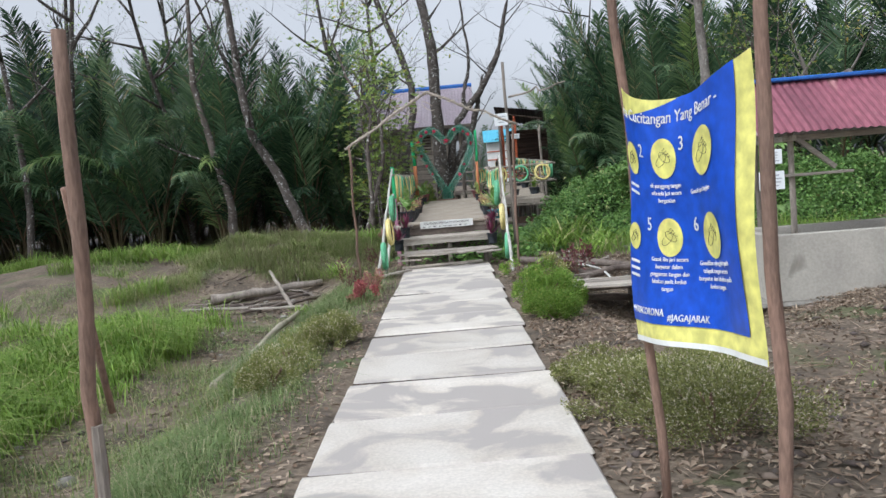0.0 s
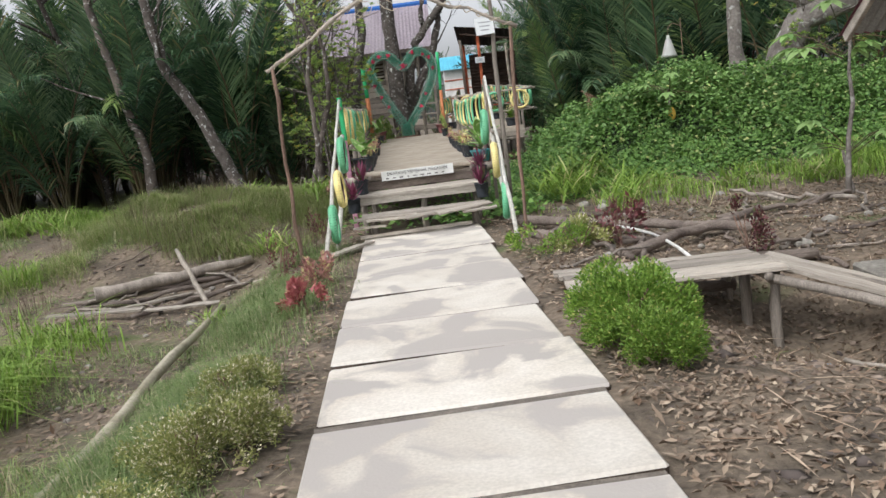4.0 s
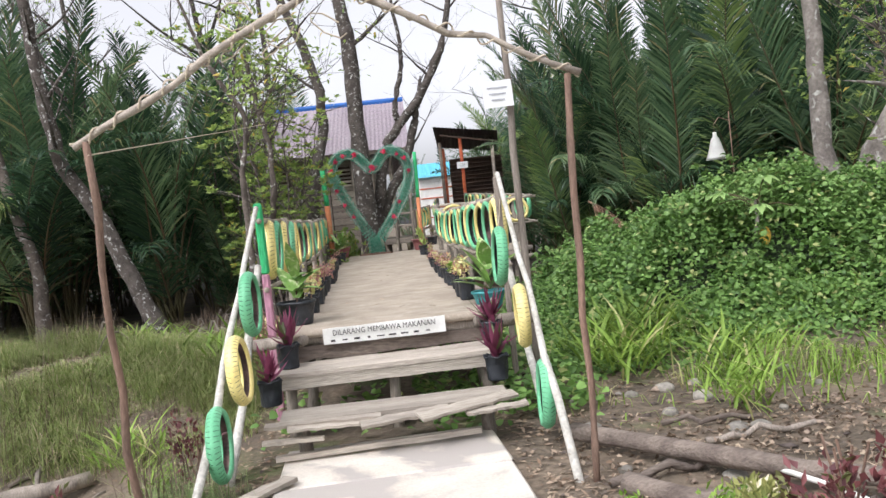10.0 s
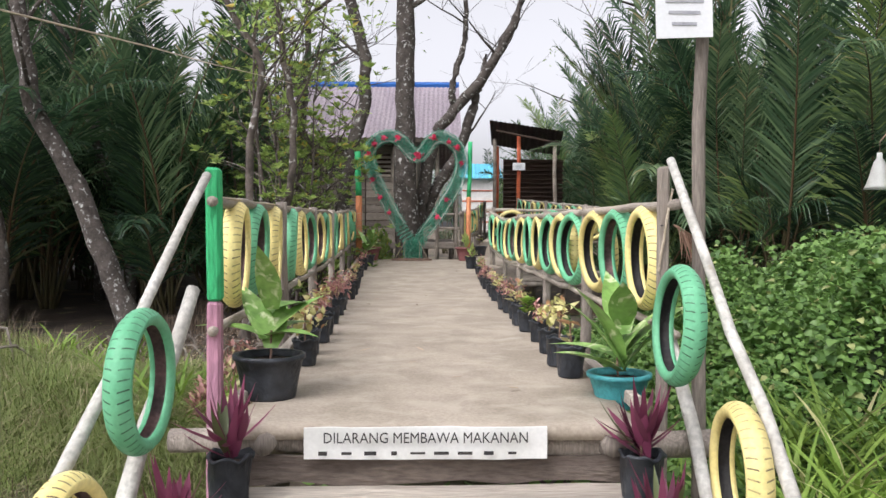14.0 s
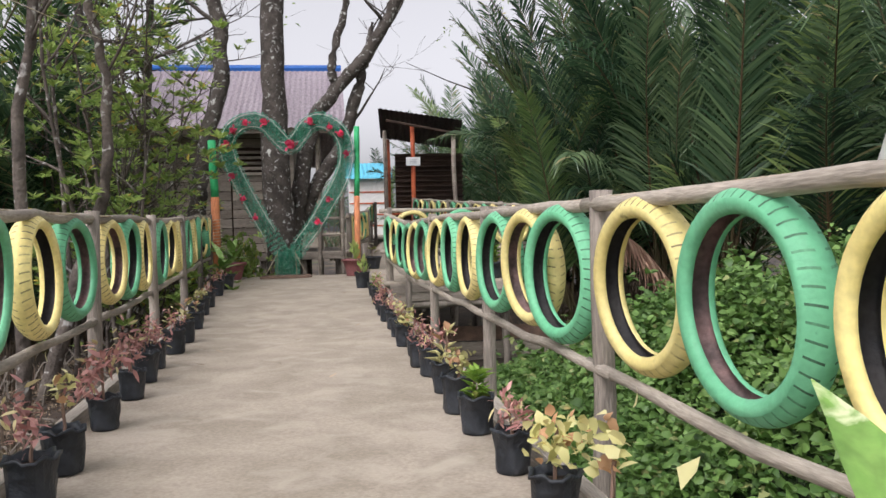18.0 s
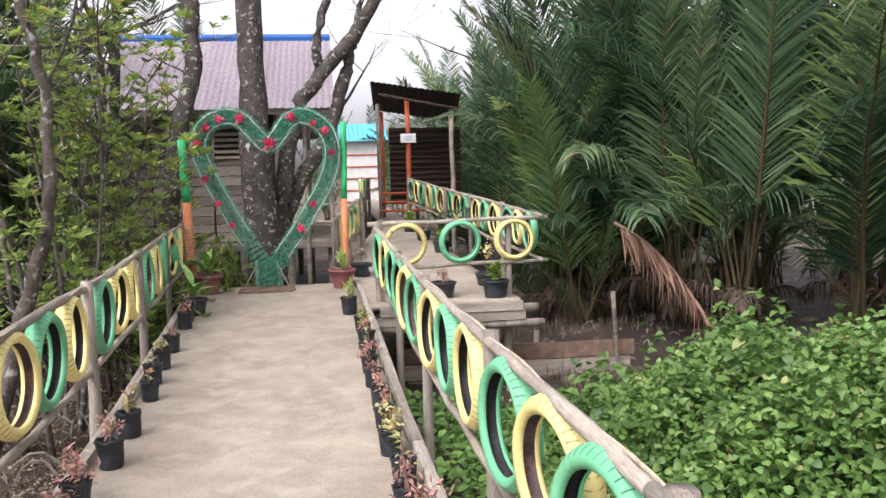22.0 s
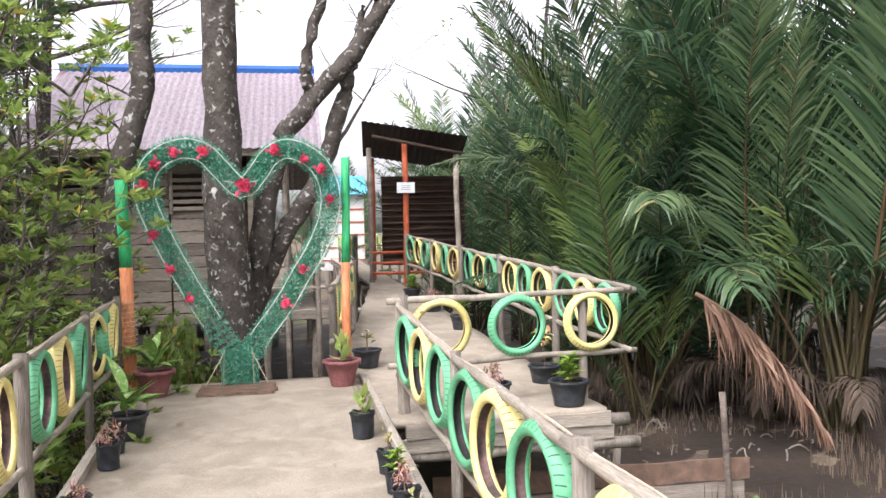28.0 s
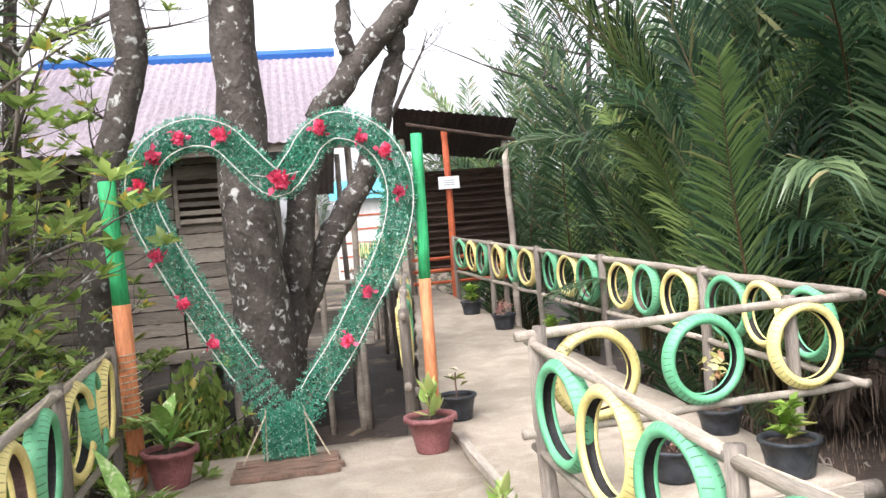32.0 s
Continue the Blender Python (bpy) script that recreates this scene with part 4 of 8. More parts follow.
# squared beams that edge the boardwalk
for side, edge in (("left", deck_left), ("right", deck_right)):
    for y0 in np.arange(16.3, 26.0, 2.42):
        y1 = min(y0 + 2.4, 27.4)
        off = -0.03 if side == "left" else 0.03
        ob = board("edge_beam", boardwalk, "plank", ((edge(y0) + edge(y1)) / 2 + off, (y0 + y1) / 2, (deck_z(y0) + deck_z(y1)) / 2 + 0.055), y1 - y0, 0.055, 0.06, 0, -math.degrees(math.atan2(deck_z(y1) - deck_z(y0), y1 - y0)), 90 + math.degrees(math.atan2(edge(y0) - edge(y1), y1 - y0)), 0.005)


# ---- heart arch ----
HEART = Vector((-0.36, 27.28, deck_z(27.3)))
heart = thing("heart_arch", HEART, "large heart frame covered in green plastic leaves with red cloth flowers", "heart arch")
loop = [(-0.03, 0.27), (0.20, 0.53), (0.39, 0.78), (0.54, 1.03), (0.68, 1.25), (0.79, 1.49), (0.84, 1.71), (0.82, 1.91), (0.73, 2.08), (0.58, 2.19), (0.42, 2.22), (0.28, 2.14), (0.18, 2.00), (0.03, 1.86),
        (-0.16, 2.04), (-0.29, 2.18), (-0.45, 2.23), (-0.61, 2.20), (-0.75, 2.10), (-0.83, 1.94), (-0.82, 1.75), (-0.74, 1.53), (-0.62, 1.27), (-0.47, 0.98), (-0.31, 0.69)]
HN = 220


def loop_at(u):
    """A smooth point of the heart's middle line, u from 0 at the foot round to 1."""
    q = u * len(loop)
    k, f = int(q) % len(loop), q - int(q)
    p0, p1, p2, p3 = (Vector((*loop[(k + d) % len(loop)], 0)) for d in (-1, 0, 1, 2))
    v = 0.5 * (2 * p1 + (p2 - p0) * f + (2 * p0 - 5 * p1 + 4 * p2 - p3) * f * f + (3 * p1 - p0 - 3 * p2 + p3) * f ** 3)
    return v.x, v.y


hp = np.array([loop_at((i + 0.5) / HN) for i in range(HN)])
tang = np.roll(hp, -1, 0) - np.roll(hp, 1, 0)
tang /= np.linalg.norm(tang, axis=1)[:, None]
norm = np.c_[tang[:, 1], -tang[:, 0]]
BAND = 0.110
rs = np.random.RandomState(11)
n = 62000
i = rs.randint(0, HN, n)
off = rs.uniform(-1, 1, n) * BAND
P = np.c_[hp[i, 0] + norm[i, 0] * off + rs.normal(0, 0.013, n), rs.uniform(-0.05, 0.05, n), hp[i, 1] + norm[i, 1] * off + rs.normal(0, 0.013, n)]
stem = 6400
P[:stem] = np.c_[rs.uniform(-0.21, 0.13, stem), rs.uniform(-0.05, 0.05, stem), rs.uniform(0.04, 0.36, stem)]
D = rs.normal(0, 1, (n, 3)) + np.array([0, -0.9, 0.2])
mat_mesh = joined("leaf_mat", [leaf_arrays(P, D, rs.normal(0, 1, (n, 3)), rs.uniform(0.012, 0.030, n), rs.uniform(0.005, 0.010, n))])
part("leaf_mat", mat_mesh, "mat", heart)["kind"] = "stuff"
for side in (-1, 1):
    bm = tube(bmesh.new(), [(hp[k, 0] + norm[k, 0] * BAND * 0.80 * side, -0.062, hp[k, 1] + norm[k, 1] * BAND * 0.80 * side) for k in range(6, HN - 6, 2)], 0.0038, 5)
    part("wire_outline", bm, "white", heart, "white-painted wire outline")
part("frame", tube(bmesh.new(), [(hp[q, 0], 0.03, hp[q, 1]) for q in range(4, HN - 4, 3)], 0.012, 6), "grey_wood", heart, "wooden frame behind the leaves")
for k in range(5):
    board("base_slat", heart, "brown_wood", (-0.05 + rng.uniform(-0.02, 0.02), -0.36 + 0.09 * k, 0.03 + 0.002 * (k % 2)), 0.68, 0.085, 0.025, 0, 0, rng.uniform(-2, 2))
for x in (-0.15, 0.13):
    part("stay", tube(bmesh.new(), [(x - 0.04, -0.06, 0.03), (x * 0.9 - 0.04, -0.05, 0.38)], 0.004, 5), "twine", heart)
    part("tie", tube(bmesh.new(), [(x * 0.9 - 0.04, -0.07, 0.34), (x * 2.0 - 0.04, -0.14, 0.05)], 0.005, 4), "twine", heart)
part("string", tube(bmesh.new(), [(-0.14, -0.06, 1.93), (0.02, -0.065, 1.90), (0.18, -0.06, 1.93)], 0.003, 4), "white", heart)
flower_n = 46
D = rs.normal(0, 1, (flower_n, 3)) + np.array([0, -0.5, 0])
flower_mesh = joined("flower", [leaf_arrays(rs.normal(0, 0.018, (flower_n, 3)), D, rs.normal(0, 1, (flower_n, 3)), rs.uniform(0.04, 0.062, flower_n), rs.uniform(0.04, 0.055, flower_n), 0.1, 0.3)])
for x, z in ((-0.83, 1.90), (-0.74, 2.08), (-0.57, 2.20), (-0.30, 2.20), (0.34, 2.20), (0.60, 2.12), (0.76, 2.02), (0.84, 1.75), (-0.76, 1.45), (-0.63, 1.12), (-0.47, 0.85), (0.56, 1.10), (0.40, 0.79)):
    ob = part("flower", flower_mesh, "flower", heart)
    ob.matrix_basis = pose(x, -0.085, z, rng.uniform(-20, 20), rng.uniform(0, 360), 0) @ Matrix.Scale(rng.uniform(0.72, 0.9), 4)
ob = part("flower", flower_mesh, "flower", heart, "larger red flower at the notch")
ob.matrix_basis = pose(0.06, -0.09, 1.88, 10, 60, 0) @ Matrix.Scale(1.2, 4)

# painted posts beside the heart
for at, lean, h, join, wide, lab in (((-1.345, 27.23, 0.7), -0.05, 2.14, 1.345, 0.058, "round post painted green above and orange below, wound with wire"), ((0.575, 27.3, 0.7), 0.06, 2.33, 1.33, 0.043, "slim post painted green above and orange below")):
    p = thing("painted_post", at, lab, "post")
    mid = lean * join / h
    part("upper_half", tube(bmesh.new(), bent((mid, 0, join), (lean, 0, h), 4, 0.008, rng), wide * 0.94, 10, 0.07, rng), "green_post", p, smooth=True)
    part("lower_half", tube(bmesh.new(), bent((0, 0, -1.0), (mid, 0, join + 0.002), 4, 0.008, rng), wide, 10, 0.06, rng), "orange_post", p, "orange-painted lower half", smooth=True)
    if lean < 0:
        pts = [((wide + 0.007) * math.cos(q * 0.7) - 0.015, (wide + 0.007) * math.sin(q * 0.7), 0.52 + 0.0048 * q) for q in range(110)]
        part("wire", tube(bmesh.new(), pts, 0.004, 4), "twine", p)

# ---- platform and far walkway ----
def far_left(y):
    return 0.52 + 0.135 * (y - 27.4) if y < 35 else 1.546


def far_right(y):
    return 2.53 - 0.0435 * (y - 25.6) if y < 35 else 2.12 + 0.02 * (y - 35)


def far_z(y):
    return 0.88 + 0.048 * min(max(y - 26.0, 0.0), 9.0)


walk_on = tagged(new("far_boardwalk"), "boardwalk turning past the heart and rising towards a shed", "boardwalk", kind="structure")
part("surface", strip(lambda y: deck_right(min(y, 27.6)) + 0.005 if y < 27.6 else far_left(y), far_right, far_z, 25.55, 60.0, 0.06, 200, 10, 1.7), "deck", walk_on, smooth=True)
for y in np.arange(25.7, 60, 1.7):
    log(walk_on, (far_left(max(y, 27.6)) - 0.1, y, far_z(y) - 0.13), (far_right(y) + 0.25, y, far_z(y) - 0.135), 0.05)
    for x in (far_left(max(y, 27.6)) + 0.1, far_right(y) - 0.08):
        log(walk_on, (x, y + 0.09, gz(x, y) - 0.2), (x, y + 0.09, far_z(y) - 0.12), 0.05, name="pile")
for k in range(2):
    board("edge_plank", walk_on, "wall_wood", (1.74, 25.51 + 0.015 * k, 0.80 - 0.11 * k), 1.64 + 0.06 * k, 0.105, 0.03, 90, 0, 1.0, 0.006)
log(walk_on, (0.9, 25.56, 0.60), (2.82, 25.6, 0.58), 0.05)

far_posts = [(2.88 - 0.079 * (y - 26.0), y, -0.3) for y in (26.0, 27.5, 29.2, 30.9, 32.7, 34.5)]
railing("platform_railing", "pole railing hung with tyres rising beyond the platform", far_posts, lambda y: 1.80 + 0.049 * (y - 26.0), 0.0, ("green", "yellow"), per_bay=3, size=0.90, bottom=0.52, rail_r=0.028, post_r=0.036, skip_first=True)
for side, at in (("left", 1.42), ("right", 2.62)):
    railing(f"distant_{side}_railing", "far pole railing with a row of green and yellow tyres", [(at + 0.02 * (y - 37), y, -0.3) for y in (37.0, 39.5, 42, 44.5, 47)], lambda y: 2.22, 0.0, ("green", "yellow"), per_bay=5, size=0.9, bottom=0.52)
in_posts = [(far_left(y) - 0.08, y, -0.3) for y in (27.75, 29.3, 31.0)]
railing("inner_railing", "pole railing beside the trees with tyres", in_posts, lambda y: 1.74 + 0.04 * (y - 27.5), 0.0, ("yellow", "yellow", "green"), per_bay=4, size=0.9, bottom=0.52)


# ---- roofs and huts ----
def corrugated(length, run, pitch=0.076, depth=0.018, rows=1, lap=0.04):
    """Ribbed sheets: ribs run along y, `length` along x; sheets lap in rows down the slope."""
    bm = bmesh.new()
    n = int(length / (pitch / 4))
    per = run / rows
    for r in range(rows):
        y0, y1, z = r * per, (r + 1) * per + lap, 0.006 * (rows - r)
        prev = None
        for i in range(n + 1):
            x = -length / 2 + length * i / n
            h = depth * 0.5 * math.sin(2 * math.pi * x / pitch)
            wob = 0.012 * math.sin(x * 3.1 + r)
            cur = [bm.verts.new((x, y0 + wob * 0, z + h)), bm.verts.new((x, (y0 + y1) / 2, z + h - 0.003)), bm.verts.new((x, y1 + wob, z + h - 0.006))]
            if prev:
                for k in range(2):
                    bm.faces.new((prev[k], cur[k], cur[k + 1], prev[k + 1]))
            prev = cur
    return bm


def slope_pose(ridge, eave, side=(1, 0, 0)):
    """Pose whose y runs from the ridge's middle down to the eave's middle."""
    a, b = Vector(ridge), Vector(eave)
    y = (b - a).normalized()
    z = Vector(side).cross(y).normalized()
    if z.z < 0:
        z = -z
    x = y.cross(z)
    m = Matrix((x, y, z)).transposed().to_4x4()
    m.translation = a
    return m, (b - a).length


house = thing("stilt_house", (-1.9, 34.0, 0), "unpainted plank house on stilts under a faded purple zinc roof", "house")
HL, HR, HF, HB = -3.6, 0.55, 32.6, 38.0
o = Vector(house.location)
RIDGE, EAVE = 5.35, 3.62
roof_w = 4.5
roof_x = 0.60 - roof_w / 2
for nm, ey in (("front", 32.0), ("back", 39.4)):
    m, run = slope_pose((roof_x - o.x, 35.2 - o.y, RIDGE), (roof_x - o.x, ey - o.y, EAVE - (0.25 if nm == "back" else 0)))
    ob = part("roof_sheet", corrugated(roof_w, run, 0.12, 0.02, 2), "purple_roof", house)
    ob.matrix_basis = m
part("ridge_cap", tube(bmesh.new(), [(roof_x - roof_w / 2 - o.x, 35.2 - o.y, RIDGE + 0.02), (roof_x + roof_w / 2 - o.x, 35.2 - o.y, RIDGE + 0.02)], 0.11, 8), "blue", house, "blue-painted ridge cap")
part("fascia", box(bmesh.new(), (roof_x - o.x, 32.05 - o.y, EAVE - 0.06), (roof_w - 0.1, 0.03, 0.13), bevel=0.004), "wall_wood", house)
# dark backing wall; in the window gaps it stands for unlit rooms
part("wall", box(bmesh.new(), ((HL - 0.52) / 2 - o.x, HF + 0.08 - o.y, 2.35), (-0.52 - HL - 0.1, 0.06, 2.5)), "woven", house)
k = 0
z = 1.12
WALL_END = -0.52
while z < 3.5:
    h = rng.uniform(0.15, 0.2)
    for x0, x1, lo, hi in ((HL, -2.87, 2.78, 3.2), (-2.84, -1.75, 9, 9), (-1.72, -1.08, 2.62, 3.2)):
        if lo < z < hi:
            continue
        board("wall_board", house, "wall_wood", ((x0 + x1) / 2 - o.x, HF - 0.012 * (k % 2) - o.y, z + h / 2), x1 - x0, h - 0.012, 0.02, 90, 0, rng.uniform(-0.3, 0.3), 0.008)
    z += h
    k += 1
for x, z, w, n in ((-1.40, 2.74, 0.62, 5), (-3.22, 2.94, 0.66, 3)):
    for q in range(n):
        board("louvre", house, "wall_wood", (x - o.x, HF - 0.03 - o.y, z + 0.11 * q), w, 0.07, 0.015, 55, 0, 0, 0.004, "window louvre")
    for dx in (-w / 2, w / 2):
        part("window_jamb", box(bmesh.new(), (x + dx - o.x, HF - 0.035 - o.y, z + 0.05 * n), (0.05, 0.06, 0.11 * n + 0.12), bevel=0.004), "wall_wood", house)
# solid panel whose dark colour paints the unlit room behind the door
part("doorway", box(bmesh.new(), (-0.80 - o.x, HF + 0.035 - o.y, 2.1), (0.48, 0.03, 2.0)), "woven", house, "solid panel in the doorway, dark for the unlit room")
for x in (-1.05, WALL_END):
    part("door_jamb", box(bmesh.new(), (x - o.x, HF - 0.03 - o.y, 2.25), (0.08, 0.09, 2.35), bevel=0.005), "wall_wood", house)
for x in (HL + 0.03, WALL_END - 0.03):
    part("side_wall", box(bmesh.new(), (x - o.x, (HF + HB) / 2 + 0.1 - o.y, 2.35), (0.06, HB - HF - 0.1, 2.5)), "wall_wood", house)
for x, y in ((0.02, HF - 0.1), (0.5, HF - 0.1), (0.5, 35.2), (0.02, 35.2)):
    part("veranda_post", tube(bmesh.new(), bent((x - o.x, y - o.y, -0.6), (x - o.x, y - o.y, 3.75), 4, 0.02, rng), 0.045, 7, 0.05, rng), "wall_wood", house, smooth=True)
for zz in (1.45, 1.8):
    part("veranda_rail", tube(bmesh.new(), bent((WALL_END - o.x, HF - 0.1 - o.y, zz), (0.6 - o.x, HF - 0.1 - o.y, zz), 4, 0.015, rng), 0.03, 6), "wall_wood", house)
part("floor_beam", box(bmesh.new(), ((HL + HR) / 2 - o.x, HF - 0.05 - o.y, 1.03), (HR - HL + 0.2, 0.12, 0.16), bevel=0.01), "wall_wood", house)
part("house_floor", box(bmesh.new(), ((HL + HR) / 2 - o.x, (HF + HB) / 2 + 0.1 - o.y, 1.06), (HR - HL - 0.2, HB - HF - 0.2, 0.06)), "wall_wood", house)
for x in np.linspace(HL + 0.1, HR - 0.1, 6):
    for y in (HF + 0.1, HB - 0.2):
        part("stilt", tube(bmesh.new(), bent((x - o.x, y - o.y, -0.6), (x - o.x, y - o.y, 1.0), 4, 0.02, rng), 0.08, 8, 0.05, rng), "wall_wood", house, smooth=True)

shed = thing("open_shed", (2.4, 35.6, 1.3), "small open shed with a dark rusty roof and woven wall", "shed")
o = Vector(shed.location)
m, run = slope_pose((2.40 - o.x, 34.55 - o.y, 4.20 - o.z), (2.58 - o.x, 36.5 - o.y, 3.74 - o.z), (1.6, 0, -0.31))
ob = part("roof_sheet", corrugated(2.0, run, 0.12, 0.024, 2), "dark_roof", shed)
ob.matrix_basis = m
part("roof_beam", tube(bmesh.new(), [(1.6 - o.x, 34.62 - o.y, 4.08 - o.z), (3.35 - o.x, 34.62 - o.y, 3.74 - o.z)], 0.03, 6), "woven", shed)
for x, y, top, mat, nm in ((2.22, 34.75, 3.96, "rust_orange", "orange-painted post"), (1.62, 35.5, 3.95, "wall_wood", ""), (3.2, 34.7, 3.74, "wall_wood", ""), (1.75, 36.3, 3.82, "rust_orange", ""), (3.45, 36.3, 3.5, "wall_wood", "")):
    part("post", tube(bmesh.new(), bent((x - o.x, y - o.y, -1.4), (x - o.x, y - o.y, top - o.z), 5, 0.02, rng), 0.055, 8, 0.05, rng), mat, shed, nm, smooth=True)
part("woven_wall", box(bmesh.new(), (2.75 - o.x, 36.0 - o.y, 2.52 - o.z), (1.7, 0.03, 1.8)), "woven", shed)
for q in range(14):
    part("wall_slat", tube(bmesh.new(), bent((1.9 - o.x, 35.95 - o.y, 1.72 - o.z + 0.125 * q), (3.62 - o.x, 35.95 - o.y, 1.72 - o.z + 0.125 * q), 5, 0.012, rng), 0.028, 6, 0.05, rng), "woven", shed)
for q in range(3):
    part("bench_bar", tube(bmesh.new(), bent((1.6 - o.x, 35.3 - o.y, 1.5 - o.z + 0.2 * q), (3.3 - o.x, 35.3 - o.y, 1.5 - o.z + 0.2 * q), 4, 0.01, rng), 0.03, 6), "rust_orange", shed)
plate = thing("small_sign", (2.22, 34.66, 3.12), "small white notice on the orange post", "sign")
part("panel", box(bmesh.new(), (0, 0, 0), (0.34, 0.012, 0.20), bevel=0.003), "paper", plate)
for q in range(3):
    part("text_bar", box(bmesh.new(), (0, -0.008, 0.035 - 0.035 * q), (0.17, 0.003, 0.012)), "print_grey", plate)

hut = thing("distant_hut", (2.05, 53.0, 0.3), "far hut with a cyan sheet roof over pale walls", "hut")
m, run = slope_pose((0, 1.2, 4.35), (0, -1.3, 3.5))
ob = part("roof_sheet", corrugated(2.1, run, 0.2, 0.03, 1), "cyan", hut)
ob.matrix_basis = m
part("wall", box(bmesh.new(), (0, 0, 2.0), (1.7, 2.0, 3.0), bevel=0.02), "white", hut)
for q in range(5):
    part("wall_rail", box(bmesh.new(), (0, -1.02, 0.9 + 0.5 * q), (1.75, 0.03, 0.06), bevel=0.005), "rust_orange", hut)

# ---- wash stand with a red roof ----
stand = thing("wash_tank", (4.66, 10.02, -0.12), "rendered concrete water tank with a dark basin top", "water tank", turn=-1.0)
for c, q in (((0, -0.57, 0.33), (2.1, 0.09, 0.70)), ((0, 0.57, 0.33), (2.1, 0.09, 0.70)), ((-1.005, 0, 0.33), (0.09, 1.05, 0.70)), ((1.005, 0, 0.33), (0.09, 1.05, 0.70))):
    part("tank_wall", box(bmesh.new(), c, q, bevel=0.01), "tank", stand)
part("basin", box(bmesh.new(), (0, 0, 0.40), (1.92, 1.05, 0.03)), "soil", stand, "dark flat panel inside the basin")
part("footing", box(bmesh.new(), (-0.12, 0.0, -0.03), (2.45, 1.5, 0.08), bevel=0.02, jitter=0.03, rng=rng), "stone", stand)
shelter = thing("wash_shelter", (5.22, 10.36, -0.12), "wooden shelter with maroon zinc roof and blue ridge", "shelter", turn=1.0)
for x in (-1.22, 1.4):
    for y in (-0.5, 0.55):
        part("post", tube(bmesh.new(), bent((x, y, -0.1), (x, y, 1.82), 4, 0.015, rng), 0.032, 8, 0.04, rng), "grey_wood", shelter, smooth=True)
for ey in (-0.80, 0.86):
    m, run = slope_pose((0.0, 0.03, 2.29), (0.0, ey, 1.73))
    ob = part("roof_sheet", corrugated(3.4, run, 0.085, 0.02, 2), "red_roof", shelter)
    ob.matrix_basis = m
    ob = part("roof_lining", corrugated(3.36, run - 0.06, 0.085, 0.02, 1), "lining", shelter, "grey unpainted underside of the roof")
    ob.matrix_basis = m @ Matrix.Translation((0, 0.01, -0.025))
part("ridge_cap", box(bmesh.new(), (0.0, 0.03, 2.325), (3.45, 0.17, 0.045), bevel=0.012), "blue", shelter, "blue ridge cap")
for y, a in ((-0.39, -35), (0.45, 35)):
    part("rafter", box(bmesh.new(), (-1.66, y, 1.97), (0.04, 1.0, 0.075), Euler((radians(-a), 0, 0)).to_matrix(), 0.006), "plank", shelter, "pale barge board")
part("tie_beam", box(bmesh.new(), (-1.22, 0.03, 1.66), (0.05, 1.3, 0.06), bevel=0.006), "plank", shelter)
part("tie_beam", box(bmesh.new(), (0.1, -0.5, 1.66), (2.8, 0.05, 0.06), bevel=0.006), "plank", shelter)
part("brace", box(bmesh.new(), (-0.98, -0.53, 1.50), (0.55, 0.04, 0.05), Euler((0, radians(40), 0)).to_matrix(), 0.005), "plank", shelter)
part("shelf", box(bmesh.new(), (-0.95, -0.54, 1.27), (0.7, 0.08, 0.03), bevel=0.005), "plank", shelter)
sign_pole = thing("sign_pole", (3.62, 9.27, -0.12), "thin pole carrying two white printed sheets", "sign", turn=-10)
part("pole", tube(bmesh.new(), [(0, 0, -0.1), (0, 0, 1.62)], 0.022, 8), "grey_wood", sign_pole)
for z, w, h in ((1.48, 0.21, 0.145), (1.245, 0.24, 0.18)):
    part("sheet", box(bmesh.new(), (-0.02, -0.03, z), (w, 0.006, h)), "paper", sign_pole)
    for q in range(4):
        part("text_bar", box(bmesh.new(), (-0.02, -0.035, z + h * 0.28 - q * h * 0.19), (w * rng.uniform(0.5, 0.8), 0.003, h * 0.07)), "print_grey", sign_pole)

# ---- banner ----
BA, BB = Vector((1.27, 4.10, 0)), Vector((1.49, 3.30, 0))
for nm, p, q, r in (("far", (1.365, 4.12, -0.1), (1.255, 4.14, 2.7), 0.019), ("near", (1.535, 3.27, -0.1), (1.545, 3.28, 2.5), 0.0205)):
    post = thing("banner_post", p, "thin bare wooden pole holding the banner", "pole", "banner poles")
    pts = bent((0, 0, 0), Vector(q) - Vector(p), 7, 0.02, rng)
    part("pole", tube(bmesh.new(), pts, [r * rng.uniform(0.92, 1.08) for _ in pts], 9, 0.04, rng), "brown_wood", post, smooth=True)
banner = thing("banner", (1.285, 4.09, 1.25), "sagging blue vinyl hand-washing banner with yellow border", "banner")
ba, bb = Vector((0, 0, 0)), Vector((0.215, -0.80, 0))
bl = (bb - ba).length


def banner_point(f, g, off=0.0):
    """f along the banner, g up it (0 foot, 1 head)."""
    top = 0.405 - 0.085 * math.sin(math.pi * max(f, 0.0) ** 0.8)
    low = -0.565 + 0.055 * f + 0.01 * math.sin(math.pi * f)
    z = low + (top - low) * g
    p = ba.lerp(bb, f)
    out = Vector((bb - ba)).cross(Vector((0, 0, 1))).normalized() * -1
    ripple = 0.03 * math.sin(2.2 * math.pi * f + 1.5 * g) * math.sin(math.pi * f) + 0.012 * math.sin(5 * f + 7 * g)
    return Vector((p.x, p.y, z)) + out * -(ripple + off)


